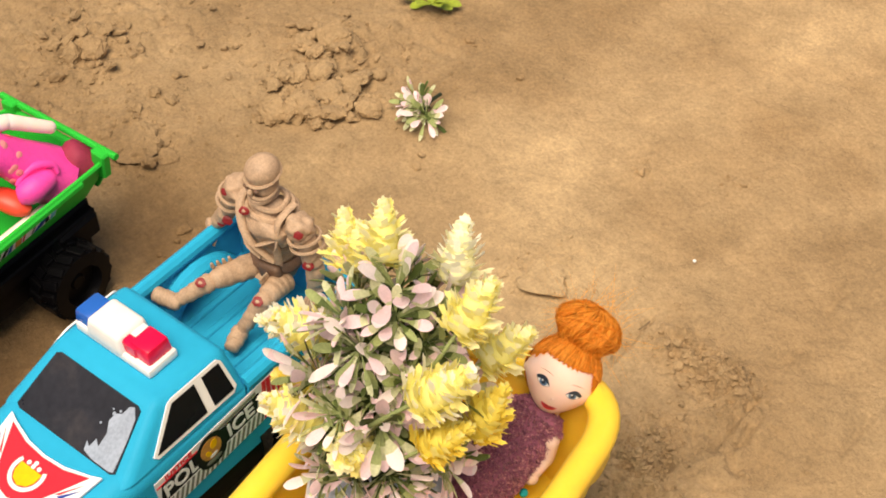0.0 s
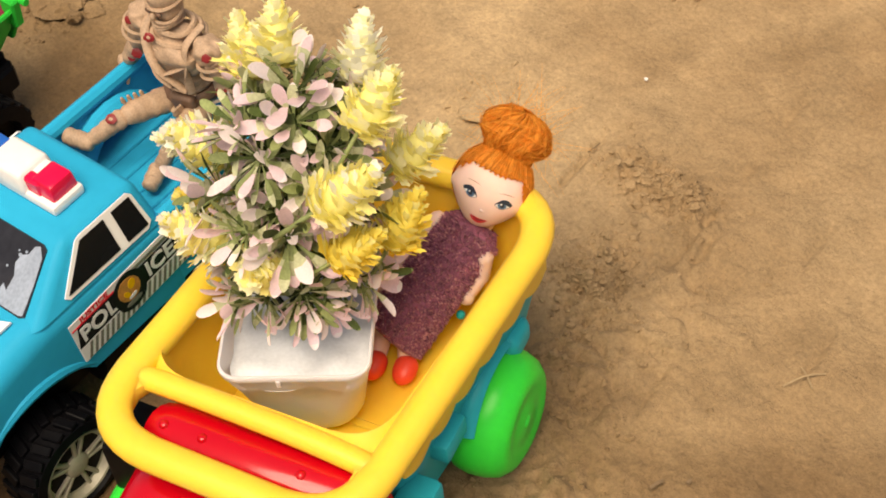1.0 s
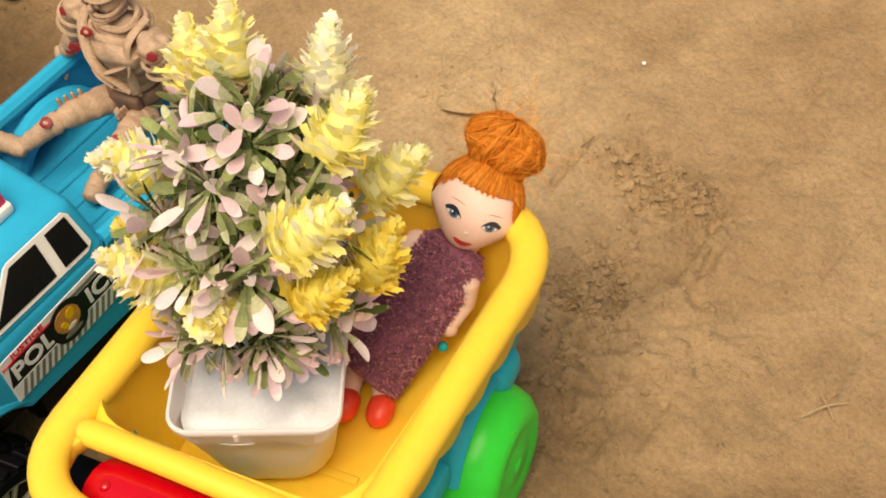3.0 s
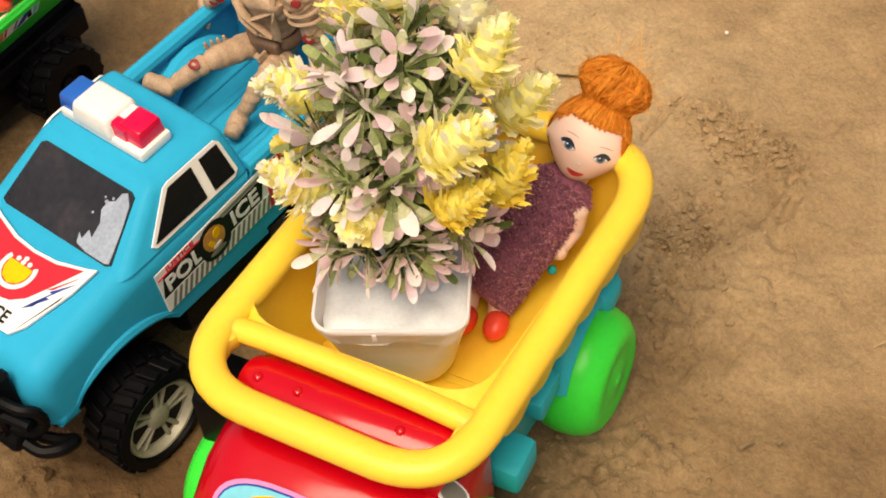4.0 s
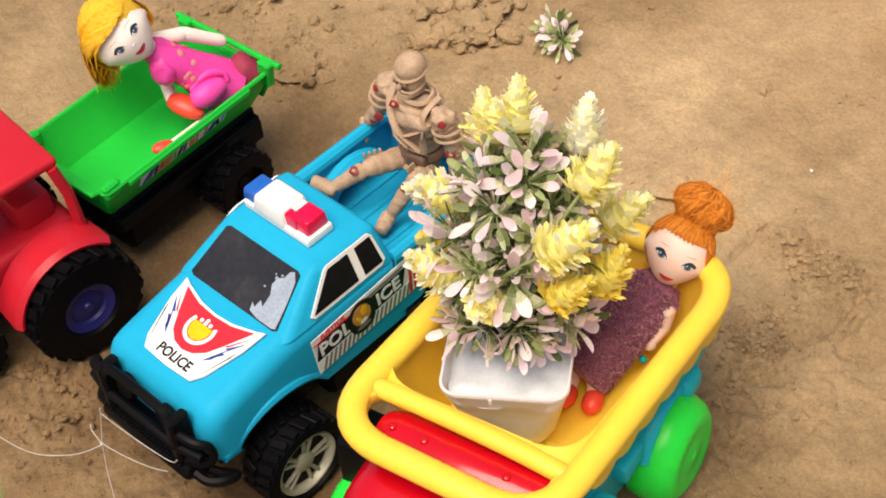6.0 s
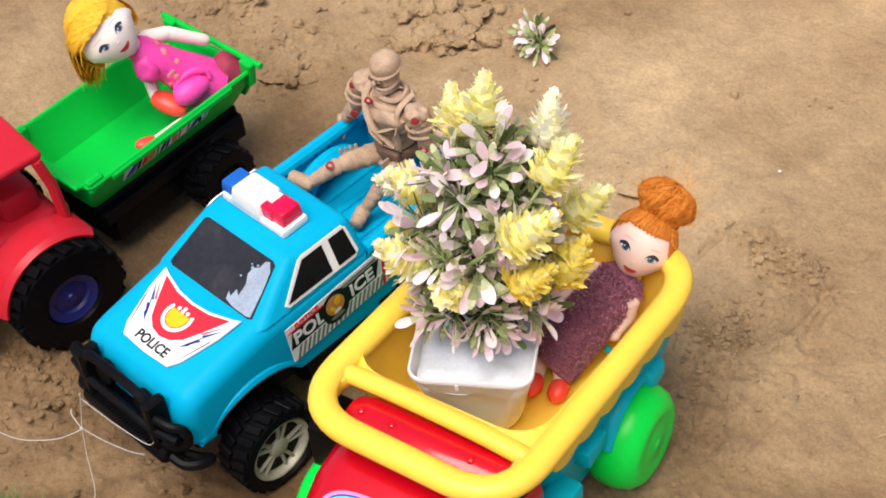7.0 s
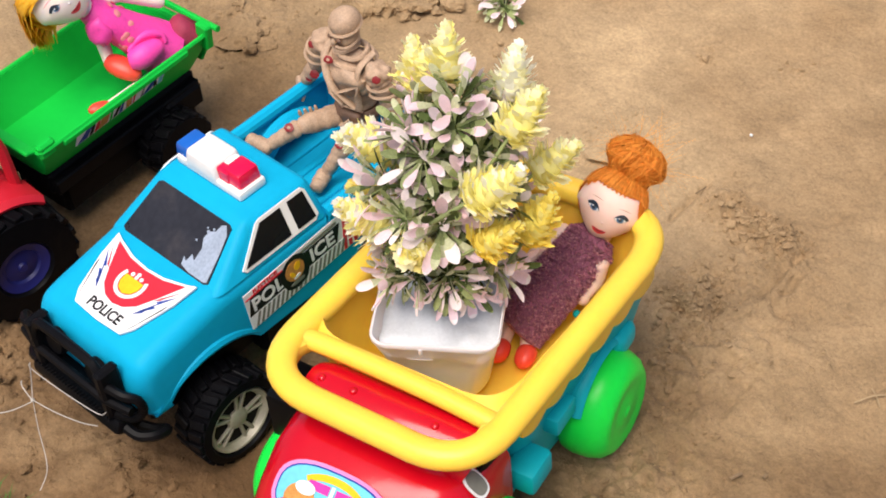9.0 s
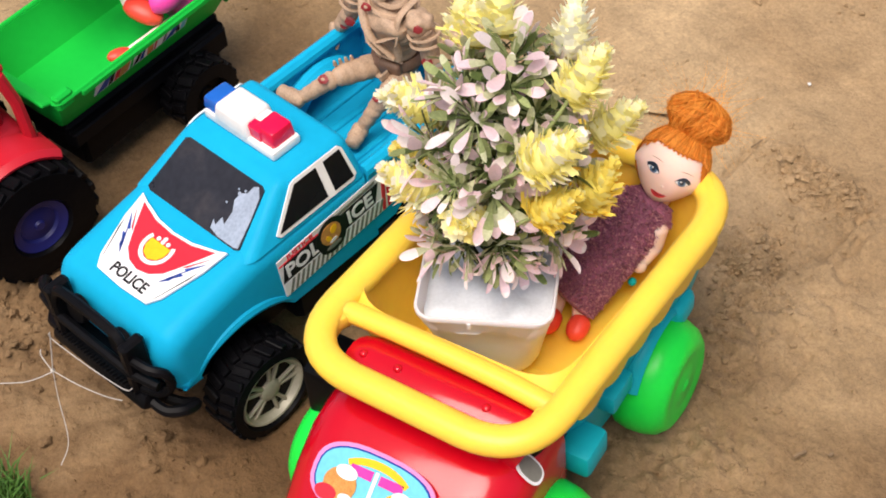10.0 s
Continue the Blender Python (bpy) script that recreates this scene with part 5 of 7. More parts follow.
def doll_head(bm, m, r, skin, hair, hairline, gap=0.44, eye_z=-0.03, lip_z=-0.58, glance=0.0, size=1.0):
    """A vinyl head, facing -y under m, with a painted face and a cap of hair; hairline(u) is true where hair grows."""
    at, face = doll_skull(r)
    skull = bmesh.new()
    bmesh.ops.create_icosphere(skull, subdivisions=5, radius=1.0)
    for v in skull.verts:
        v.co = at(v.co.normalized())
    for f in skull.faces:
        f.material_index = skin
    put(bm, skull, m)
    put(bm, blob(r[0] * 0.075, r[1] * 0.06, r[2] * 0.065, Matrix.Translation(face(0, lip_z + 0.29, 0.962)), 3, mi=skin), m)
    for k in (-1, 1):
        cx, e = k * gap, size
        put(bm, blob(r[0] * 0.10, r[1] * 0.13, r[2] * 0.16, pose(k * r[0] * 0.94, r[1] * 0.10, -r[2] * 0.14), 3, mi=skin), m)
        lid = [(cx + k * 0.21 * e * (2 * i / 10 - 1), eye_z + e * (0.112 * math.sin(math.pi * i / 10) ** 0.8 + 0.03 * (i / 10))) for i in range(11)]
        low = [(x, eye_z + e * (-0.095 * math.sin(math.pi * i / 10) + 0.03 * (i / 10))) for i, (x, z) in enumerate(lid)]
        paint(bm, m, face, lid, low, 8, 1.006)
        paint(bm, m, face, *disc(cx + glance, eye_z + 0.022 * e, 0.120 * e, 0.108 * e), 6, 1.010)
        paint(bm, m, face, *disc(cx + glance, eye_z + 0.026 * e, 0.062 * e, 0.066 * e), 5, 1.013)
        paint(bm, m, face, *disc(cx + glance - 0.04 * e, eye_z + 0.065 * e, 0.026 * e, 0.026 * e), 8, 1.016)
        lash = [(x + k * 0.05 * e * (i / 10) ** 2, z + e * (0.026 + 0.055 * math.sin(math.pi * i / 10) + 0.045 * (i / 10) ** 2)) for i, (x, z) in enumerate(lid)]
        paint(bm, m, face, lash, [(x, z - 0.036 * e * math.sin(math.pi * i / 10)) for i, (x, z) in enumerate(lid)], 5, 1.019)
        paint(bm, m, face, low, [(x, z - 0.014 * e) for x, z in low], 9, 1.010)
        brow = [(cx + k * (0.20 * (2 * i / 8 - 1) + 0.02), eye_z + 0.285 + 0.055 * math.sin(math.pi * (0.15 + 0.75 * i / 8))) for i in range(9)]
        paint(bm, m, face, brow, [(x, z - 0.020 * math.sin(math.pi * (i + 0.5) / 9)) for i, (x, z) in enumerate(brow)], 9, 1.006)
    # smiling lips, with a line of white teeth
    span = [-1 + i / 6 for i in range(13)]
    mouth = [(0.235 * x, lip_z + 0.055 * x * x) for x in span]
    over = [(0.235 * x, lip_z + 0.055 * x * x + 0.062 * (1 - abs(x)) ** 0.5 * (0.72 + 0.5 * min(abs(x), 0.3) / 0.3 * 0.56)) for x in span]
    under = [(0.235 * x, lip_z + 0.055 * x * x - 0.105 * (1 - x * x) ** 0.7) for x in span]
    paint(bm, m, face, over, mouth, 7, 1.012)
    paint(bm, m, face, mouth, under, 7, 1.014)
    paint(bm, m, face, [(x * 0.62, z + 0.006) for x, z in mouth], [(x * 0.62, z - 0.012) for x, z in mouth], 5, 1.017)
    # hair cap
    cap = bmesh.new()
    bmesh.ops.create_icosphere(cap, subdivisions=5, radius=1.0)
    bmesh.ops.delete(cap, geom=[f for f in cap.faces if not hairline(f.calc_center_median().normalized())], context="FACES")
    for v in cap.verts:
        v.co = at(v.co.normalized(), 1.035 + 0.012 * noise.noise(v.co * 9))
    for f in cap.faces:
        f.material_index = hair
    put(bm, cap, m)
    return at


def lock(bm, rng, points, count, spread, mi, width):
    """A lock of hair: strands that share one curve, parted by spread and drawn together at its ends."""
    n = len(points)
    for _ in range(count):
        off = Vector((rng.gauss(0, 1), rng.gauss(0, 1), rng.gauss(0, 1))) * spread
        beat = rng.uniform(0, 6.28)
        pts = [p + off * (0.35 + 0.65 * math.sin(math.pi * i / (n - 1))) + off.cross(Vector((0.3, 0.5, 0.8))) * 0.25 * math.sin(beat + 5 * i / n) for i, p in enumerate(points)]
        strands(bm, rng, 1, lambda g: (pts, off), mi if rng.random() < 0.65 else 10, width)


DOLL_MATS = [SKIN, HAIR, PLUSH, PLUSHPINK, SHOERED, EYEDARK, EYEBLUE, LIP, WHITE, BROW, HAIRLIGHT]


def fuzzy(bm, rng, centre_a, centre_b, ra, rb, flat, count, mis):
    """Short plush tufts over a tapered body between two points."""
    a, b = Vector(centre_a), Vector(centre_b)
    q = (b - a).to_track_quat("Z", "Y").to_matrix()
    for _ in range(count):
        t, an = rng.random(), rng.uniform(0, 2 * math.pi)
        r = ra + (rb - ra) * t
        out = q @ Vector((math.cos(an), flat * math.sin(an), 0))
        p = a.lerp(b, t) + out * r
        tip = p + out.normalized() * rng.uniform(0.0005, 0.0014) + Vector((rng.uniform(-1, 1), rng.uniform(-1, 1), rng.uniform(-1, 1))) * 0.0009
        side = out.cross(Vector((rng.uniform(-1, 1), rng.uniform(-1, 1), rng.uniform(-1, 1)))).normalized() * 0.0006
        v = [bm.verts.new(p - side), bm.verts.new(p + side), bm.verts.new(tip)]
        bm.faces.new(v).material_index = mis[1] if rng.random() < mis[2] + 0.3 * abs(math.cos(an)) ** 3 * mis[2] * 3 else mis[0]


def red_doll():
    rng = random.Random(3)
    bm = bmesh.new()
    head = Vector((0.1642, 0.2083, 0.1150))
    r = (0.0170, 0.0158, 0.0180)
    face = Vector((0.443, -0.747, 0.513)).normalized()
    wide = Vector((0.889, 0.297, -0.325))
    wide = (wide - face * wide.dot(face)).normalized()
    above = wide.cross(-face)
    m = Matrix.Translation(head) @ Matrix((wide, -face, above)).transposed().to_4x4()
    def hairline(u):
        return u.y > 0.12 and u.z > -0.78 or u.z > 0.60 - (2.6 if u.x > 0 else 1.3) * max(0.0, abs(u.x) - 0.66) + 0.035 * (1 if math.sin(46 * u.x) > 0 else -1) * (u.x < 0.25)
    at = doll_head(bm, m, r, 0, 1, hairline, 0.43, -0.06, -0.66, 0.0, 0.90)
    # strands swept from the hairline up to a knot
    knot = Vector((0.10, 0.22, 0.97)).normalized()

    def up_strand(g):
        a = g.uniform(0, 2 * math.pi)
        x, y = math.cos(a), math.sin(a)
        if y < 0.1:
            z = 0.60 - 1.5 * max(0.0, abs(x) * 0.85 - 0.70) + g.uniform(0, 0.18)
        else:
            z = g.uniform(-0.75, 0.6)
        u0 = Vector((x * math.sqrt(max(0.02, 1 - z * z)), y * math.sqrt(max(0.02, 1 - z * z)), z)).normalized()
        sway = Vector((g.gauss(0, 0.10), g.gauss(0, 0.10), 0))
        lift = 1.040 + 0.035 * g.random()
        pts = [m @ at((u0.lerp(knot + sway * 0.5, k / 8) + sway * math.sin(math.pi * k / 8) * 0.5).normalized(), lift + 0.05 * (k / 8) ** 2) for k in range(9)]
        return pts, (pts[4] - head)
    strands(bm, rng, 1500, up_strand, 1, 0.00036)
    strands(bm, rng, 800, up_strand, 10, 0.00028)
    # hair drawn up into a loose, wide bun
    bun = m @ Vector((0.0012, 0.0045, 0.0258))
    put(bm, blob(0.0128, 0.0106, 0.0096, Matrix.Translation(bun) @ m.to_3x3().to_4x4(), 4, 0.25, 4, 1))
    put(bm, blob(0.0118, 0.0105, 0.0085, m @ pose(0.001, 0.0035, 0.0165), 3, 0.1, 2, 1))

    def on_bun(x, y, z, k):
        k *= 1 + 0.16 * noise.noise(Vector((x, y, z)) * 1.8 + Vector((4, 2, 0)))
        return bun + (wide * x * 0.0140 - face * y * 0.0115 + above * z * 0.0104) * k

    def drawn_up(g, a, k, twist, e):
        # from the hairline over the scalp, then over the bun to its top
        x, y = math.cos(a), math.sin(a)
        z = 0.62 - 1.3 * max(0.0, abs(x) * 0.85 - 0.66) if y < 0.1 else g.uniform(-0.5, 0.3)
        u0 = Vector((x * math.sqrt(max(0.02, 1 - z * z)), y * math.sqrt(max(0.02, 1 - z * z)), z)).normalized()
        pts = [m @ at(u0.lerp(knot, i / 5).normalized(), 1.05 + 0.10 * (i / 5) ** 2) for i in range(4)]
        for i in range(8):
            el, az = radians(-42 + (e + 42) * i / 7), a + twist * (i / 7) ** 1.4
            pts.append(on_bun(math.cos(az) * math.cos(el), math.sin(az) * math.cos(el), math.sin(el), k + 0.06 * math.sin(math.pi * i / 7)))
        return smooth_path(pts, 2)

    for n in range(120):
        a = 2 * math.pi * (n + rng.uniform(-0.5, 0.5)) / 120
        lock(bm, rng, drawn_up(rng, a, rng.uniform(0.97, 1.05), rng.gauss(0.5, 0.5), rng.uniform(40, 85)), 44, 0.0008, 1 if n % 3 else 10, 0.00013)
    for n in range(34):
        d0 = Vector((rng.gauss(0, 1), rng.gauss(0, 1), rng.gauss(0.2, 0.6))).normalized()
        way = Matrix.Rotation(rng.uniform(-0.7, 0.7), 3, d0) @ d0.cross(Vector((0.2, -0.3, 1))).normalized()
        k, span = rng.uniform(1.02, 1.12), rng.uniform(0.7, 1.6)
        pts = [on_bun(*((d0 * math.cos(span * i / 9) + way * math.sin(span * i / 9)).normalized()), k + 0.12 * (i / 9) ** 2) for i in range(10)]
        lock(bm, rng, pts, 22, 0.0008, 10 if n % 2 else 1, 0.00010)

    def wisp(g):
        out = Vector((g.gauss(0, 1), g.gauss(0, 1), g.gauss(0.2, 0.8))).normalized()
        bend = Vector((g.gauss(0, 1), g.gauss(0, 1), g.gauss(0, 1))) * 0.009
        reach = g.uniform(0.10, 0.24)
        pts = [on_bun(*out, 0.95 + reach * u) + bend * u * u for u in (0, 0.25, 0.5, 0.75, 1.0)]
        return pts, out.orthogonal()
    strands(bm, rng, 520, wisp, 10, 0.00007)
    # body in a plush dress, leaning against the tub's end
    neck, hem = Vector((0.1620, 0.2010, 0.0985)), Vector((0.1505, 0.1475, 0.0650))
    put(bm, limb(neck + Vector((0.001, 0.001, 0.004)), neck, 0.0055, 0.007, mi=0))
    q = (hem - neck).to_track_quat("Z", "Y").to_matrix().to_4x4()
    rings = []
    for t, w, d in ((0.0, 0.009, 0.0075), (0.08, 0.0142, 0.0095), (0.25, 0.0152, 0.0102), (0.5, 0.0154, 0.0108), (0.8, 0.0158, 0.0114), (1.0, 0.0162, 0.0112), (1.02, 0.013, 0.008)):
        c = neck.lerp(hem, t)
        rings.append([c + q.to_3x3() @ Vector((w * math.cos(2 * math.pi * k / 24), d * math.sin(2 * math.pi * k / 24), 0)) for k in range(24)])
    body = loft(rings)
    for f in body.faces:
        f.material_index = 2
    put(bm, body)
    fuzzy(bm, rng, neck.lerp(hem, 0.08), hem, 0.0145, 0.0165, 0.72, 15000, (2, 3, 0.22))
    fuzzy(bm, rng, neck.lerp(hem, 0.0), neck.lerp(hem, 0.10), 0.0092, 0.0145, 0.7, 1600, (2, 3, 0.08))
    # arms, legs, shoes
    across = q.to_3x3() @ Vector((1, 0, 0))
    if across.x < 0:
        across = -across
    for s in (-1, 1):
        sh = neck.lerp(hem, 0.16) + across * s * (0.0165 if s < 0 else 0.0118)
        el = sh + across * s * (0.006 if s < 0 else 0.002) + (hem - neck) * 0.28 + Vector((0.002, -0.002, 0.0))
        hand = el + (hem - neck) * (0.26 if s < 0 else 0.20) + across * s * -0.001 + Vector((0.002, -0.002, 0.002))
        if s > 0:
            hand = Vector((0.1715, 0.1785, 0.0790))
            el = sh.lerp(hand, 0.5) + Vector((0.001, 0.002, -0.002))
        put(bm, limb(sh, el, 0.0052, 0.0044, mi=0))
        put(bm, limb(el, hand, 0.0044, 0.0036, mi=0))
        put(bm, blob(0.0044, 0.0036, 0.0046, Matrix.Translation(hand + (hem - neck) * 0.04), 2, mi=0))
        foot = Vector((0.1640, 0.1400, 0.0605)) if s > 0 else Vector((0.1510, 0.1345, 0.0605))
        put(bm, limb(hem + across * s * 0.007 + Vector((0, 0.004, 0.0)), foot, 0.0046, 0.0038, mi=0))
        heel, toe = foot + Vector((-0.001, 0.004, 0.002)), foot + Vector((0.0030, -0.0085, 0.0000))
        put(bm, tube([heel.lerp(toe, k / 8) for k in range(9)], [0.0056 * w for w in (0.55, 0.85, 0.97, 1.0, 1.0, 0.95, 0.86, 0.68, 0.32)], 14, False, 0.85), mi=4)
    one_mesh("doll", bm, DOLL_MATS, "red-haired vinyl doll in plum plush dress, sitting in the dumper", "doll")


def blonde_doll():
    rng = random.Random(8)
    bm = bmesh.new()
    head = Vector((-0.1838, 0.1288, 0.1352))
    r = (0.0190, 0.0175, 0.0195)
    face = Vector((0.859, -0.324, 0.397)).normalized()
    wide = Vector((0.061, 0.834, 0.549))
    wide = (wide - face * wide.dot(face)).normalized()
    above = wide.cross(-face)
    m = Matrix.Translation(head) @ Matrix((wide, -face, above)).transposed().to_4x4()
    doll_head(bm, m, r, 0, 10, lambda u: u.y > 0.10 and u.z > -0.6 or u.z > 0.56 - 1.2 * max(0.0, abs(u.x) - 0.72), 0.37, -0.03, -0.53, 0.02, 0.85)
    fall = (above * 0.75 + Vector((0, 0, -0.75)) - face * 0.35 - wide * 0.35).normalized()

    # the mass of hair behind the face, under the loose strands
    puff = blob(r[0] * 1.14, r[1] * 1.14, r[2] * 1.14, Matrix.Translation(head - face * r[0] * 0.32 + above * r[0] * 0.25), 5, 0.0, 3, 10)
    for v in puff.verts:
        u = (v.co - head).normalized()
        v.co += u * 0.0005 * math.sin(34 * u.dot(wide) + 9 * noise.noise(u * 3))
    put(bm, puff)

    def long_strand(g):
        """From the scalp over the crown, then hanging down behind the head."""
        while True:
            d = Vector((g.gauss(0, 1), g.gauss(0, 1), g.gauss(0, 1))).normalized()
            if d.z > 0.5 or (d.y > 0.1 and d.z > -0.5):
                break
        root = (wide * d.x - face * d.y + above * d.z).normalized()
        aim_at = (fall + Vector((g.gauss(0, 1), g.gauss(0, 1), g.gauss(0, 1))) * 0.17).normalized()
        lift, tail = g.uniform(1.16, 1.42), g.uniform(0.005, 0.022)
        pts = []
        for k in range(9):
            t = k / 8
            v = root.lerp(aim_at, min(1, t * 1.35)).normalized() * r[0] * (1.16 + (lift - 1.16) * min(1, t * 1.3)) + Vector((0, 0, -tail)) * max(0, t - 0.45) * 1.8
            pts.append(head + v)
        for p in pts:
            q = m.inverted() @ p
            if q.y < -0.25 * r[1] and q.z < 0.45 * r[2]:
                return long_strand(g)
        return pts, pts[4] - head
    strands(bm, rng, 1300, long_strand, 1, 0.0006, head)
    strands(bm, rng, 2600, long_strand, 10, 0.0006, head)
    neck, seat = Vector((-0.1795, 0.1415, 0.1190)), Vector((-0.1640, 0.1780, 0.0720))
    put(bm, limb(neck + Vector((-0.001, -0.003, 0.004)), neck, 0.005, 0.006, mi=0))
    q = (seat - neck).to_track_quat("Z", "Y").to_matrix().to_4x4()
    rings = []
    for t, w, d in ((0.0, 0.008, 0.007), (0.1, 0.013, 0.009), (0.35, 0.0135, 0.010), (0.6, 0.0155, 0.0125), (0.85, 0.0185, 0.016), (1.0, 0.0195, 0.017), (1.05, 0.012, 0.010)):
        c = neck.lerp(seat, t)
        rings.append([c + q.to_3x3() @ Vector((w * math.cos(2 * math.pi * k / 24) * (1 + 0.05 * math.sin(5 * k) * t), d * math.sin(2 * math.pi * k / 24) * (1 + 0.06 * math.cos(4 * k) * t), 0)) for k in range(24)])
    body = loft(rings)
    for f in body.faces:
        f.material_index = 2
    put(bm, body)
    # skirt turned up in a loose fold at the hem, and a darker back
    inside = pose(-0.1770, 0.1265, 0, 0, 0, 3)
    def fold(*pts):
        return smooth_path([inside @ Vector(p) for p in pts], 6)
    path = fold((0.0215, 0.0205, 0.0860), (0.0250, 0.0250, 0.0870), (0.0265, 0.0320, 0.0880), (0.0275, 0.0400, 0.0880))
    put(bm, tube(path, [0.0035 + 0.0040 * math.sin(math.pi * (0.12 + 0.80 * k / (len(path) - 1))) for k in range(len(path))], 14), mi=2)
    path = fold((0.0190, 0.0225, 0.0905), (0.0200, 0.0290, 0.0950), (0.0220, 0.0370, 0.0960), (0.0255, 0.0440, 0.0925), (0.0285, 0.0440, 0.0880))
    put(bm, tube(path, [0.0012 + 0.0012 * math.sin(math.pi * k / (len(path) - 1)) for k in range(len(path))], 10), mi=2)
    put(bm, blob(0.012, 0.012, 0.018, Matrix.Translation((-0.1590, 0.1890, 0.0740)) @ pose(0, 0, 0, -20, 0, 0), 3, 0.2, 5, 3))
    for k in range(26):
        a, t = rng.uniform(0, 6.28), rng.uniform(0.15, 0.95)
        c = neck.lerp(seat, t)
        rad = 0.0125 + 0.0065 * t
        out = q.to_3x3() @ Vector((math.cos(a), 0.8 * math.sin(a), 0))
        put(bm, blob(0.0022, 0.0022, 0.0004, aim(c + out * (rad - 0.0003 - 0.0012 * (t < 0.45)), out), 2, mi=9))
    # one leg bent beside the skirt, the other stretched along the wall; pointed slip-on shoes
    for hip, ankle, toe, wide_at in (((-0.008, 0.0240, 0.0880), (0.0075, 0.0150, 0.0835), (0.0285, 0.0205, 0.0770), 0.0074), ((0.0270, 0.0300, 0.0690), (0.0290, -0.0060, 0.0732), (0.0250, -0.0195, 0.0765), 0.0048)):
        hip, ankle, toe = inside @ Vector(hip), inside @ Vector(ankle), inside @ Vector(toe)
        put(bm, limb(hip, ankle, 0.0046, 0.0036, mi=0))
        put(bm, tube([ankle.lerp(toe, k / 8 - 0.04) for k in range(9)], [wide_at * w for w in (0.62, 0.84, 0.96, 1.0, 1.0, 0.96, 0.88, 0.70, 0.35)], 14, False, 0.8), mi=4)
    put(bm, limb(neck + Vector((-0.006, 0.010, -0.003)), neck + Vector((-0.001, 0.026, -0.006)), 0.0052, 0.0046, mi=0))
    put(bm, limb(neck + Vector((-0.001, 0.026, -0.006)), (-0.1720, 0.1880, 0.0985), 0.0046, 0.0038, mi=0))
    put(bm, blob(0.0085, 0.0075, 0.0105, Matrix.Translation(neck + Vector((0.009, 0.000, -0.012))), 3, 0.25, 4, 2))
    one_mesh("doll", bm, [SKINPALE, BLONDE, PINKDRESS, DRESSDARK, SHOERED, EYEDARK, EYEBLUE, LIP, WHITE, DRESSDOT, BLONDELIGHT],
             "blonde vinyl doll in hot pink dress, reclining in the trailer", "doll")


MARKS = (((-0.0205, 0.1803, 0.1458), 0.0028, False), ((-0.0030, 0.1757, 0.1470), 0.0032, True), ((-0.0258, 0.1826, 0.1204), 0.0034, False), ((0.0285, 0.1804, 0.1458), 0.0030, False), ((0.0300, 0.1828, 0.1236), 0.0036, True),
         ((-0.0335, 0.1845, 0.1120), 0.0024, False))


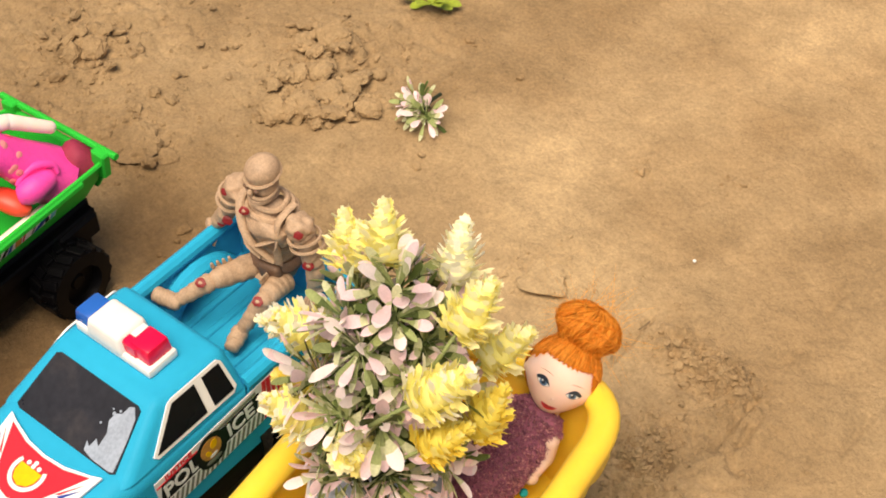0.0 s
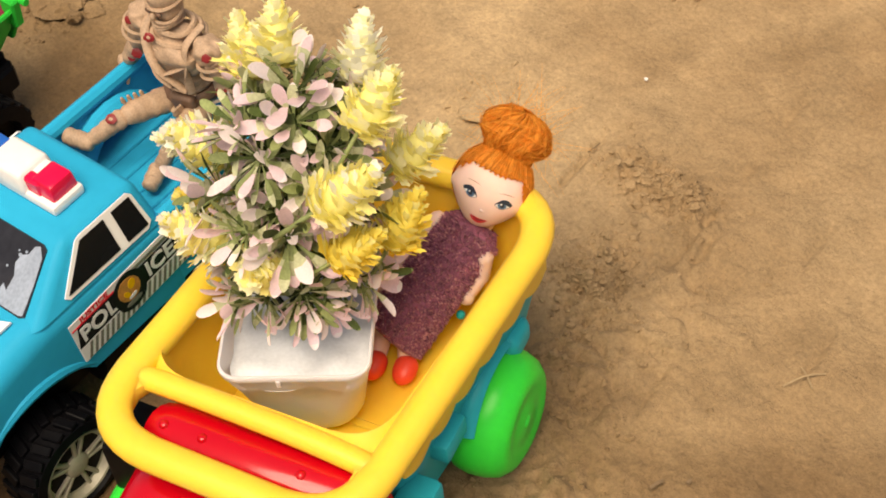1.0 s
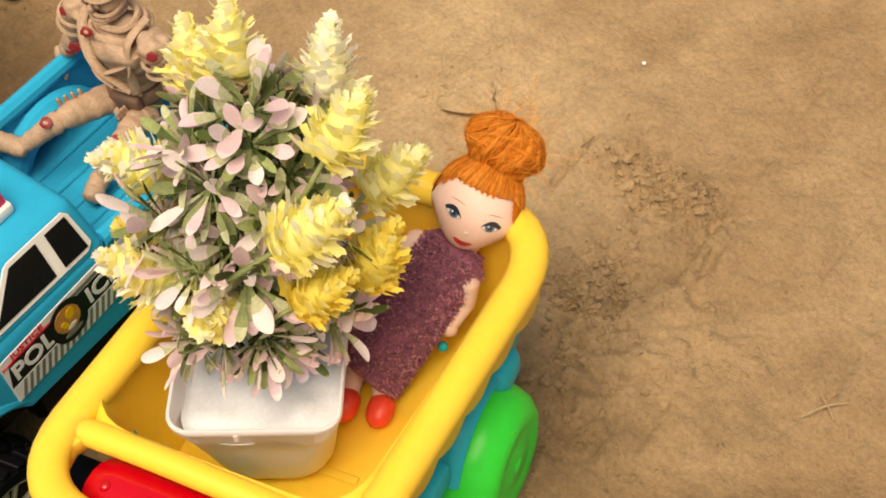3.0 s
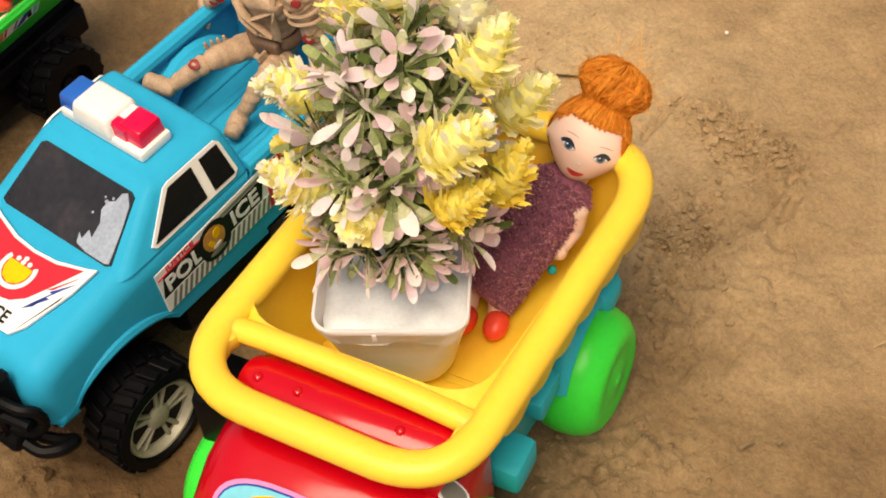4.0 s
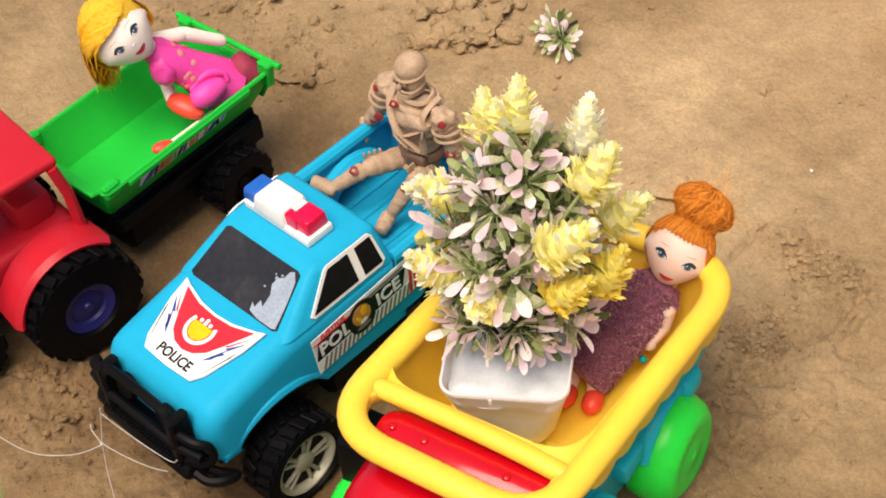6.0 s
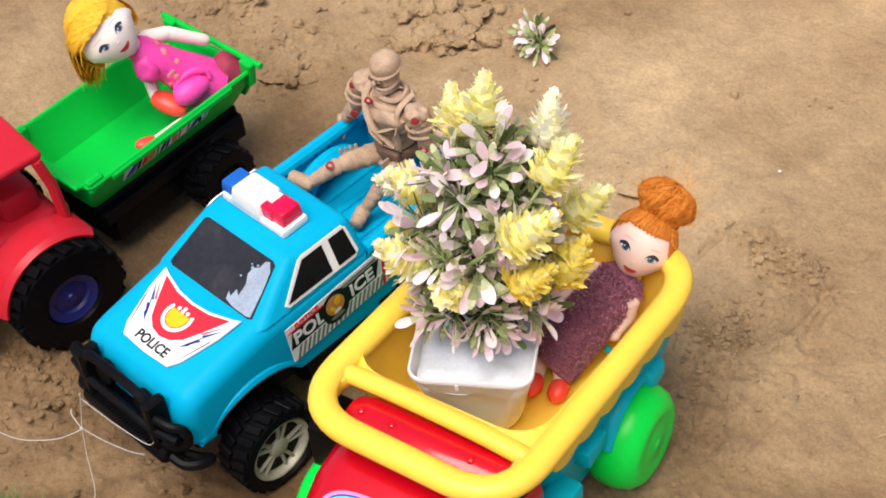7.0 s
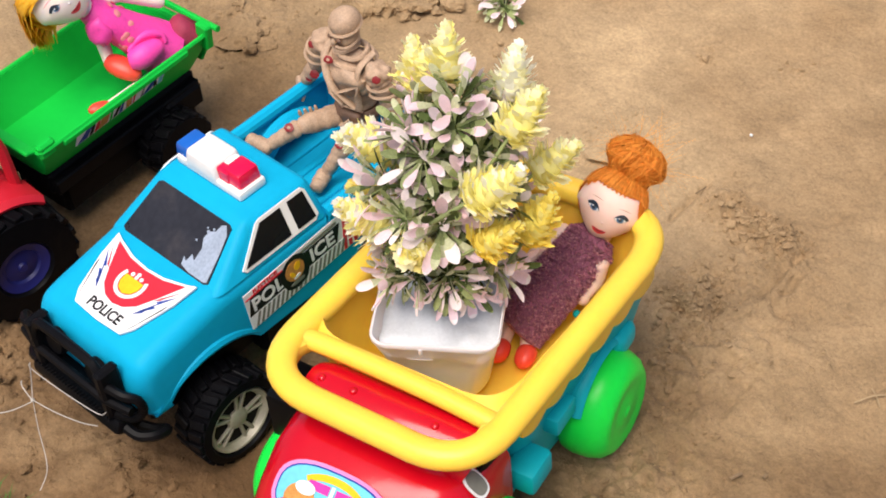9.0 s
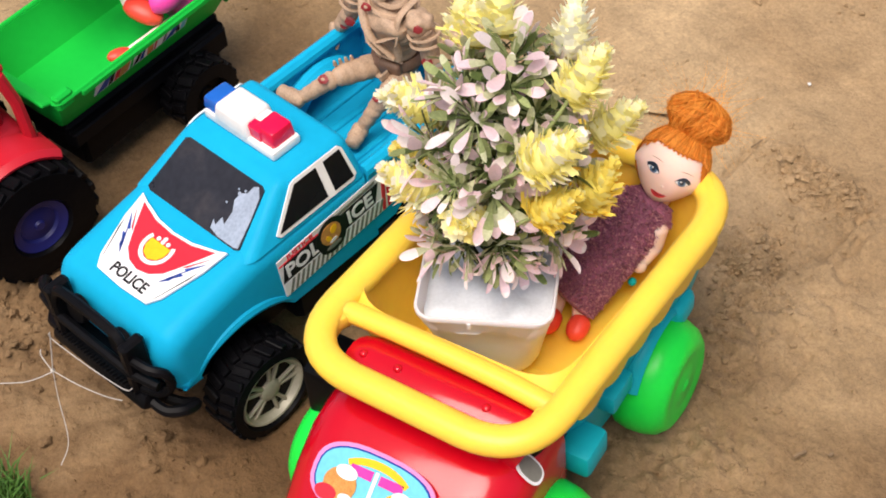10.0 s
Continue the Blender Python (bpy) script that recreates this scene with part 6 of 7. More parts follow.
def bandaged_figure():
    rng = random.Random(2)
    bm = bmesh.new()
    pel, chest, head = Vector((0.001, 0.190, 0.0990)), Vector((0.002, 0.1885, 0.1340)), Vector((-0.0005, 0.1880, 0.1625))
    put(bm, wrapped(pel - Vector((0, 0, 0.004)), chest, 0.0098, 0.0120, 7, 0.0012, 1))
    put(bm, blob(0.0165, 0.0105, 0.0150, Matrix.Translation(chest), 4, 0.22, 1))
    put(bm, blob(0.0140, 0.0085, 0.0085, Matrix.Translation(chest + Vector((0.002, -0.006, 0.003))), 3, 0.25, 2))
    # bald dome with a brow edge over a sunken face and a wrapped jaw
    put(bm, blob(0.0084, 0.0094, 0.0080, Matrix.Translation(head + Vector((0, 0.001, 0.0035))), 4, 0.04, 3))
    put(bm, tube([head + Vector((0.0081 * math.cos(t), 0.001 + 0.0091 * math.sin(t), 0.0012 + 0.0018 * math.sin(t))) for t in [6.283 * j / 22 for j in range(22)]], 0.0011, 6, True))
    put(bm, blob(0.0068, 0.0076, 0.0078, Matrix.Translation(head + Vector((0.0005, 0.0005, -0.0040))), 3, 0.1, 7), mi=0)
    for k in (-1, 1):
        put(bm, blob(0.0019, 0.0012, 0.0013, Matrix.Translation(head + Vector((k * 0.0032, -0.0078, -0.0025))), 2), mi=1)
    put(bm, blob(0.0016, 0.0018, 0.0024, Matrix.Translation(head + Vector((0, -0.0086, -0.0045))), 2))
    for k in range(3):
        c = head + Vector((0.0005, -0.0008, -0.0068 - 0.0022 * k))
        put(bm, tube([c + Vector(((0.0070 - 0.0004 * k) * math.cos(t), 0.0076 * math.sin(t), 0.0010 * math.sin(2 * t + k))) for t in [6.283 * j / 20 for j in range(20)]], 0.0009, 6, True))
    # draped neck cloth, collar pads and crossed straps
    for off, rad, th, dip in ((0.0155, 0.0098, 0.0015, 0.001), (0.0125, 0.0128, 0.0014, 0.003), (0.0095, 0.0148, 0.0012, 0.005)):
        put(bm, tube([chest + Vector((rad * math.cos(t), 0.82 * rad * math.sin(t), off + dip * math.sin(t) * (math.sin(t) < 0) + 0.0008 * math.sin(3 * t))) for t in [6.283 * j / 24 for j in range(24)]], th, 6, True))
    for pts, w in ((((-0.0135, 0.004, 0.0165), (-0.0125, -0.008, 0.012), (-0.002, -0.0160, 0.000), (0.010, -0.0115, -0.014)), 0.0026), (((0.0135, 0.004, 0.0165), (0.0130, -0.008, 0.012), (0.0125, -0.0105, -0.002), (0.0115, -0.0100, -0.016)), 0.0024),
                   (((-0.014, -0.006, 0.004), (-0.004, -0.0150, -0.006), (0.004, -0.0145, -0.012)), 0.0018), (((0.014, -0.008, 0.002), (0.003, -0.0152, -0.004), (-0.009, -0.0115, -0.013)), 0.0017), (((-0.013, -0.006, -0.006), (0, -0.0135, -0.013), (0.012, -0.008, -0.018)), 0.0016)):
        put(bm, tube(smooth_path([chest + Vector(p) for p in pts], 5), w * 0.85, 8, False, 0.45))
    # belt and pouch
    put(bm, tube([pel + Vector((0.0125 * math.cos(t), 0.0115 * math.sin(t), 0.009 + 0.001 * math.cos(t))) for t in [6.283 * j / 20 for j in range(20)]], 0.0028, 8, True, 1.2), mi=1)
    put(bm, box(0.013, 0.005, 0.012, 0.002, 2), Matrix.Translation(pel + Vector((0.006, -0.0120, 0.010))) @ pose(0, 0, 0, 10, 0, 12), 1)
    put(bm, tube([pel + Vector((-0.003, -0.0135, 0.002)), pel + Vector((0.012, -0.0140, 0.004))], 0.0018, 6), mi=0)
    def mark(p, way, size, ring=False):
        """A raised red sore, with a pale middle where ring."""
        way, size = Vector(way).normalized(), size * 0.8
        put(bm, blob(size, size * 0.85, size * 0.15, aim(p, way), 3, 0.3, size * 999, 2))
        if ring:
            put(bm, blob(size * 0.42, size * 0.36, size * 0.12, aim(p + way * size * 0.10, way), 2, 0.2, 3, 0))
    # arms: shoulder, elbow, hand
    out = Vector((0.35, -0.72, 0.45))
    for n, (sh, el, hand) in enumerate((((-0.0195, 0.1875, 0.1440), (-0.0300, 0.1880, 0.1210), (-0.0415, 0.1880, 0.1045)), ((0.0230, 0.1880, 0.1410), (0.0290, 0.1880, 0.1190), (0.0255, 0.1890, 0.0960)))):
        sh, el, hand = Vector(sh), Vector(el), Vector(hand)
        put(bm, blob(0.0077, 0.0074, 0.0078, Matrix.Translation(sh - Vector((sh.x * 0.06, 0, 0))), 4, 0.3, sh.x * 100))
        for k in range(2):
            c, d = sh + (el - sh) * (0.20 + 0.24 * k), (el - sh).normalized()
            q = d.to_track_quat("Z", "Y").to_matrix()
            put(bm, tube([c + q @ Vector((0.0083 * math.cos(t), 0.0078 * math.sin(t), 0.0012 * math.sin(t + k))) for t in [6.283 * j / 18 for j in range(18)]], 0.0009, 6, True))
        put(bm, wrapped(sh, el, 0.0059, 0.0048, 4, 0.0010, n + 2))
        put(bm, wrapped(el, hand, 0.0049, 0.0037, 4, 0.0009, n + 4))
        put(bm, blob(0.0048, 0.0040, 0.0054, Matrix.Translation(hand + (hand - el).normalized() * 0.005), 3, 0.3, 5))
        for k in range(4):
            put(bm, limb(hand + Vector((0.0018 * (k - 1.5), -0.003, -0.003)), hand + Vector((0.0022 * (k - 1.5), -0.007, -0.008 - 0.001 * (k % 2))), 0.0012, 0.0009, 6))
    for p, size, ring in MARKS:
        mark(Vector(p), out, size, ring)
    # legs: hip, knee, ankle, toe
    for n, (hip, knee, ank, toe) in enumerate((((-0.006, 0.186, 0.1010), (-0.0120, 0.1560, 0.1080), (-0.0255, 0.1410, 0.0960), (-0.0365, 0.1370, 0.0985)), ((0.010, 0.184, 0.1000), (0.0145, 0.1670, 0.1050), (0.0060, 0.1530, 0.0840), (0.0085, 0.1430, 0.0815)))):
        hip, knee, ank, toe = Vector(hip), Vector(knee), Vector(ank), Vector(toe)
        put(bm, wrapped(hip, knee, 0.0070, 0.0054, 5, 0.0006, n + 6))
        put(bm, wrapped(knee, ank, 0.0052, 0.0034, 5, 0.0006, n + 8))
        put(bm, wrapped(ank + (ank - toe) * 0.25, toe, 0.0046, 0.0042, 3, 0.0006, n + 10))
        for k in range(4):
            p = hip.lerp(knee, 0.5 + 0.11 * k)
            put(bm, limb(p + Vector((-0.004, -0.001, 0.0055)), p + Vector((-0.004, -0.0015, 0.0085)), 0.0012, 0.0008, 6))
        mark(knee.lerp(ank, 0.22) + Vector((0.0012, -0.0030, 0.0052)), (0.25, -0.5, 0.8), 0.0034, True)
    one_mesh("action_figure", bm, [BANDAGE, BELT, BLOODRED], "beige bandaged plastic action figure sitting in the pickup bed", "figure")


red_doll()
blonde_doll()
bandaged_figure()


# ---------------------------------------------------------------- green trailer and red tractor
TRAILER = pose(-0.1770, 0.1265, 0, 0, 0, 3)


def trailer():
    t = thing("toy_trailer", TRAILER, "green plastic toy farm trailer with black wheels", "toy trailer")
    def rr(hx, y0, y1, z, r=0.003):
        return round_rect(-hx, hx, y0, y1, r, z, 2)
    bm = loft([rr(0.026, -0.060, 0.062, 0.0555), rr(0.0345, -0.064, 0.066, 0.0700), rr(0.0385, -0.066, 0.068, 0.083), rr(0.0365, -0.064, 0.066, 0.083), rr(0.0330, -0.062, 0.064, 0.0705), rr(0.025, -0.058, 0.060, 0.0575)])
    put(bm, tube(round_rect(-0.0385, 0.0385, -0.066, 0.068, 0.004, 0.0835, 3), 0.0016, 6, True))
    for s in (-1, 1):
        put(bm, box(0.003, 0.10, 0.004, 0.0008, 1), pose(s * 0.0395, 0, 0.0815))
        put(bm, box(0.006, 0.012, 0.010, 0.0015, 1), pose(s * 0.036, -0.060, 0.083))
    part("front_lip", box(0.070, 0.0085, 0.0026, 0.0008, 1, pose(0, -0.0690, 0.0850, -18, 0, 0)), TUBGREEN, t)
    part("tub", bm, TUBGREEN, t, "green plastic trailer tub with sloping walls")
    # tail board with a raised rail
    bm = prism([(-0.026, 0.0560), (0.026, 0.0560), (0.0345, 0.0700), (0.0385, 0.0840), (-0.0385, 0.0840), (-0.0345, 0.0700)], 0.003, "y", 0.0006, 1)
    bmesh.ops.transform(bm, matrix=pose(0, 0.0700, 0), verts=bm.verts)
    put(bm, tube([(-0.046, 0.0715, 0.0880), (0.046, 0.0715, 0.0880)], 0.0021, 8))
    put(bm, box(0.010, 0.006, 0.018, 0.001, 1), pose(0.036, 0.068, 0.0815, 0, 8, 0))
    put(bm, box(0.010, 0.006, 0.018, 0.001, 1), pose(-0.036, 0.069, 0.0815))
    part("tail_board", bm, TUBGREEN, t, "green tail board with a top rail")
    # side sticker with bars
    m = frame_of((0.0366, -0.0035, 0.0756), (0, 1, 0), (0.004, 0, 0.013)) @ pose(0, 0, 0, 0, 0, 2)
    sd = part("side_sticker", flat_poly([(-0.0370, -0.0056), (0.0330, -0.0056), (0.0365, 0.0056), (-0.0345, 0.0056)], 0.0004), STICKWHITE, t, "white, navy and orange sticker", m)
    for a, b, c, d, mat in ((-0.0355, -0.0280, -0.0255, -0.0220, STICKBLUE), (-0.0265, -0.0235, -0.0225, -0.0200, STICKBLACK), (-0.0225, -0.0190, -0.0185, -0.0160, STICKRED), (-0.0190, -0.0120, -0.0150, -0.0085, STICKTAN), (-0.0105, -0.0085, -0.0075, -0.0060, TUBGREEN),
                            (-0.0075, -0.0045, -0.0015, 0.0015, STICKBLACK), (-0.0030, 0.0000, 0.0020, 0.0030, STICKBLUE), (0.0030, 0.0075, 0.0045, 0.0085, STICKTAN), (0.0085, 0.0095, 0.0105, 0.0125, STICKRED), (0.0150, 0.0165, 0.0190, 0.0205, STICKGREY), (0.0170, 0.0230, 0.0280, 0.0335, STICKBLUE), (0.0255, 0.0285, 0.0260, 0.0275, STICKBLACK), (0.0290, 0.0325, 0.0320, 0.0355, STICKCYAN)):
        part("printed_shard", flat_poly([(a, -0.0050), (b, -0.0046), (d, 0.0050), (c, 0.0046)], 0.0003), mat, sd, m=pose(0, 0, 0.0004))
    ch = part("chassis", box(0.050, 0.120, 0.016, 0.002, 1, pose(0, 0.002, 0.0445)), BLACK, t, "black trailer chassis")
    part("axle_block", box(0.050, 0.110, 0.022, 0.003, 1, pose(0, 0.004, 0.026)), BLACK, ch)
    for s in (-1, 1):
        part("side_rail", box(0.006, 0.118, 0.010, 0.001, 1, pose(s * 0.0265, 0.002, 0.043)), BLACK, ch)
        part("bracket", box(0.010, 0.030, 0.016, 0.002, 1, pose(s * 0.0265, 0.046, 0.038)), BLACK, ch)
    part("drawbar", tube([(0, -0.058, 0.034), (0, -0.080, 0.030), (0.002, -0.090, 0.030)], 0.0035, 8), BLACK, ch)
    for s in (1, -1):
        m = pose(s * 0.036, 0.028, 0.0225, 0, 90 * s, 0)
        ty = part("tyre", tyre_mesh(0.0225, 0.024, 16, 0.002, 0.012), RUBBER, t, "black lugged plastic tyre", m)
        add_lugs(ty, 0.0225, 0.024, 16, 0.002)
        part("hub", lathe([(0, 0.007), (0.004, 0.007), (0.006, 0.005), (0.0115, 0.0045), (0.0115, 0.002), (0, 0.002)], 20), BLACK, ty)


def tractor():
    t = thing("toy_tractor", pose(-0.1655, 0.0130, 0, 0, 0, -5), "red plastic toy tractor with black tyres and navy hubs", "toy tractor")
    bm = box(0.052, 0.110, 0.030, 0.006, 3, pose(-0.012, -0.018, 0.056))
    put(bm, box(0.030, 0.024, 0.022, 0.004, 2), pose(-0.012, 0.018, 0.078))
    part("body", bm, TRACTORRED, t)
    bm = box(0.034, 0.120, 0.022, 0.003, 1, pose(-0.012, -0.020, 0.032))
    for y in (0.013, -0.056):
        put(bm, tube([(-0.056, y, 0.034 if y > 0 else 0.024), (0.032, y, 0.034 if y > 0 else 0.024)], 0.0045, 10))
    part("chassis", bm, BLACK, t, "black tractor chassis")
    part("roof", box(0.070, 0.082, 0.0065, 0.0028, 3, pose(-0.0175, -0.006, 0.1175, 0, 0, 0)), TRACTORRED, t, "flat red cab roof")
    for x, y, d in ((0.016, 0.030, 0.004), (-0.048, 0.030, -0.004), (0.016, -0.040, 0.004), (-0.048, -0.040, -0.004)):
        part("cab_post", tube([(x, y, 0.115), (x + d * 0.6, y + 0.004, 0.095), (x + d, y + 0.005, 0.062)], 0.0036, 8), TRACTORRED, t)
    for s in (1, -1):
        cx = 0.0355 if s > 0 else -0.0595
        path = [(cx, 0.013 + 0.0410 * math.cos(radians(a)), 0.0355 + 0.0410 * math.sin(radians(a))) for a in range(46, 178, 6)]
        bm = bmesh.new()
        rows = []
        for x, y, z in path:
            out = Vector((0, y - 0.013, z - 0.0355)).normalized()
            p = Vector((0, y, z))
            rows.append([p + Vector((cx - s * 0.019, 0, 0)), p + Vector((cx + s * 0.001, 0, 0)) + out * 0.0010, p + Vector((cx + s * 0.005, 0, 0)) - out * 0.0016, p + Vector((cx + s * 0.0045, 0, 0)) - out * 0.0034, p + Vector((cx + s * 0.0015, 0, 0)) - out * 0.0022, p + Vector((cx - s * 0.019, 0, 0)) - out * 0.003])
        part("mudguard", loft(rows), TRACTORRED, t, "rounded red mudguard")
        m = pose(cx, 0.013, 0.0355, 0, 90 * s, 0)
        ty = part("tyre", tyre_mesh(0.0365, 0.030, 20, 0.0028, 0.0172), RUBBER, t, "big black lugged tyre", m)
        add_lugs(ty, 0.0365, 0.030, 20, 0.0028)
        fr = part("tyre", tyre_mesh(0.0240, 0.020, 16, 0.0022, 0.0110), RUBBER, t, "small black lugged front tyre", pose(0.0260 * s - 0.012, -0.0560, 0.0240, 0, 90 * s, 0))
        add_lugs(fr, 0.0240, 0.020, 16, 0.0022)
        part("hub", lathe([(0, 0.0085), (0.003, 0.0085), (0.0045, 0.0070), (0.0100, 0.0060), (0.0108, 0.0075), (0.0110, 0.004), (0, 0.004)], 24), NAVY, fr, "navy blue wheel hub")
        part("hub", lathe([(0, 0.0125), (0.0025, 0.0125), (0.0033, 0.0110), (0.0107, 0.0095), (0.0120, 0.0112), (0.0152, 0.0120), (0.0168, 0.0130), (0.0171, 0.008), (0, 0.008)], 32), NAVY, ty, "navy blue wheel hub")


trailer()
tractor()


# ---------------------------------------------------------------- on the ground
def clod_mesh(seed, flat):
    """An angular lump: the hull of random points, roughened."""
    rng = random.Random(seed + 70)
    bm = bmesh.new()
    for _ in range(26):
        v = Vector((rng.gauss(0, 1), rng.gauss(0, 1), rng.gauss(0, 1))).normalized() * rng.uniform(0.75, 1.15)
        bm.verts.new((v.x, v.y, max(-0.5, min(v.z, 0.75)) * flat))
    bmesh.ops.convex_hull(bm, input=bm.verts)
    bmesh.ops.delete(bm, geom=[v for v in bm.verts if not v.link_faces], context="VERTS")
    bmesh.ops.subdivide_edges(bm, edges=bm.edges, cuts=3, use_grid_fill=True)
    for v in bm.verts:
        k = 1 + 0.20 * noise.noise(v.co * 2.2 + Vector((seed, 0, 0))) + 0.13 * noise.noise(v.co * 6) + 0.06 * noise.noise(v.co * 15)
        v.co = Vector((v.co.x * k, v.co.y * k, v.co.z * k + 0.06 * noise.noise(v.co * 7)))
    me = bpy.data.meshes.new("soil_clod")
    bm.to_mesh(me)
    bm.free()
    me.shade_smooth()
    me.set_sharp_from_angle(angle=radians(28))
    me.materials.append(CLOD)
    return me


def scatter_soil():
    rng = random.Random(21)
    shapes = [clod_mesh(k, f) for k, f in enumerate((0.55, 0.75, 0.45, 0.8, 0.6))]
    plates = [clod_mesh(k + 9, f) for k, f in enumerate((0.16, 0.20, 0.18))]
    k = 0
    small_verts, small_faces = [], []
    def clod(x, y, s, label, flat=False):
        nonlocal k
        me = plates[k % 3] if flat else shapes[k % 5]
        tip = 5 if flat else 24
        k += 1
        m = pose(x, y, ground_height(x, y) + s * (0.09 if flat else 0.46), rng.uniform(-tip, tip), rng.uniform(-tip, tip), rng.uniform(0, 360)) @ Matrix.Diagonal((s * rng.uniform(0.85, 1.35), s * rng.uniform(0.8, 1.2), s * rng.uniform(0.8, 1.1), 1))
        if s < 0.0026:
            o = len(small_verts)
            small_verts.extend(m @ v.co for v in me.vertices)
            small_faces.extend([o + i for i in p.vertices] for p in me.polygons)
            return
        ob = new("soil_clod", me)
        ob.matrix_basis = m
        tagged(ob, label, "clod", "clods of dry soil")
    # the broken heap: a torn ridge, its top, and lumps beside it
    for x, y, s in ((-0.163, 0.345, 0.0055), (-0.157, 0.351, 0.0047), (-0.150, 0.359, 0.0051), (-0.141, 0.363, 0.0043), (-0.132, 0.368, 0.0051), (-0.133, 0.379, 0.0047), (-0.146, 0.379, 0.0043), (-0.142, 0.394, 0.0039), (-0.140, 0.404, 0.0043),
                    (-0.183, 0.365, 0.0030), (-0.181, 0.375, 0.0039), (-0.175, 0.382, 0.0035), (-0.163, 0.391, 0.0043), (-0.193, 0.408, 0.0043), (-0.182, 0.405, 0.0043), (-0.181, 0.422, 0.0051), (-0.206, 0.422, 0.0039), (-0.196, 0.427, 0.0035)):
        clod(x, y, s * 1.95, "broken clod of dry brown soil in a heap")
        for _ in range(4):
            clod(x + rng.gauss(0, 0.006), y + rng.gauss(0, 0.006), rng.uniform(0.0020, 0.0054), "broken clod of dry brown soil in a heap")
    for n in range(70):
        a = n / 69
        x = -0.166 + 0.036 * a if n % 3 else -0.196 + 0.050 * a
        y = 0.346 + 0.034 * a * a + 0.012 * a if n % 3 else 0.402 + 0.024 * math.sin(5 * a)
        clod(x + rng.gauss(0, 0.005), y + rng.gauss(0, 0.005), rng.uniform(0.0028, 0.0060), "broken clod of dry brown soil in a heap")
    clod(-0.116, 0.384, 0.0088, "rounded pale lump of dry soil lying loose")
    for x, y, s in ((-0.191, 0.447, 0.0027), (-0.153, 0.419, 0.0031), (-0.147, 0.427, 0.0024), (-0.110, 0.350, 0.0027), (-0.061, 0.366, 0.0031), (-0.232, 0.379, 0.0031), (-0.209, 0.373, 0.0024)):
        clod(x, y, s, "small loose clod of dry soil")
    for x, y, s in ((-0.314, 0.305, 0.0051), (-0.304, 0.317, 0.0051), (-0.329, 0.316, 0.0039), (-0.331, 0.306, 0.0031), (-0.325, 0.324, 0.0035), (-0.304, 0.284, 0.0035), (-0.232, 0.262, 0.0031), (-0.226, 0.313, 0.0035), (-0.288, 0.251, 0.0024), (-0.282, 0.338, 0.0027)):
        clod(x, y, s * 1.6, "crumbly clod of brown soil on trampled ground")
        clod(x + rng.gauss(0, 0.007), y + rng.gauss(0, 0.006), rng.uniform(0.0015, 0.0035), "crumbly clod of brown soil on trampled ground")
    for x, y, s in ((-0.214, 0.270, 0.0160), (-0.197, 0.268, 0.0095), (-0.190, 0.275, 0.0070), (-0.221, 0.286, 0.0060), (-0.205, 0.283, 0.0065)):
        clod(x, y, s, "flat cracked crust of dry soil", True)
    for x, y, s in ((0.062, 0.335, 0.0135), (0.064, 0.349, 0.0068), (0.073, 0.345, 0.0060), (0.055, 0.351, 0.0045)):
        clod(x, y, s, "thin flake of dried mud", True)
    for n in range(26):
        cx, cy = ((0.164, 0.339), (0.189, 0.333), (0.175, 0.334))[n % 3]
        clod(rng.gauss(cx, 0.007), rng.gauss(cy, 0.005), rng.uniform(0.0009, 0.0022), "small crumb of dry soil")
    for x, y, s in ((0.053, 0.446, 0.0030), (0.109, 0.474, 0.0028), (-0.065, 0.375, 0.003), (0.189, 0.337, 0.0032), (0.196, 0.331, 0.0026), (0.155, 0.345, 0.0026), (0.204, 0.208, 0.0030), (0.210, 0.190, 0.0026), (0.019, -0.014, 0.004), (0.010, -0.008, 0.003),
                    (0.045, -0.012, 0.003), (-0.03, -0.055, 0.004), (-0.10, 0.40, 0.003), (-0.06, 0.47, 0.003), (-0.11, 0.48, 0.004), (0.222, 0.166, 0.0026), (0.215, 0.140, 0.0022), (0.231, 0.120, 0.0024), (0.226, 0.236, 0.0024)):
        clod(x, y, s, "small crumb of dry soil")
    for x, y in ((0.165, 0.259), (0.171, 0.265), (0.183, 0.254), (0.168, 0.244), (0.186, 0.280), (0.177, 0.304), (0.153, 0.231), (0.189, 0.220), (0.173, 0.282), (0.186, 0.235), (0.169, 0.296), (0.171, 0.324), (0.183, 0.213)):
        for _ in range(3):
            clod(rng.gauss(x, 0.0035), rng.gauss(y, 0.0025), rng.uniform(0.0012, 0.0028), "small shaded crumb of brown soil")
    for _ in range(26):
        clod(rng.gauss(-0.098, 0.022), rng.gauss(-0.025, 0.014), rng.uniform(0.0014, 0.0036), "crumbly clod of trampled brown soil")
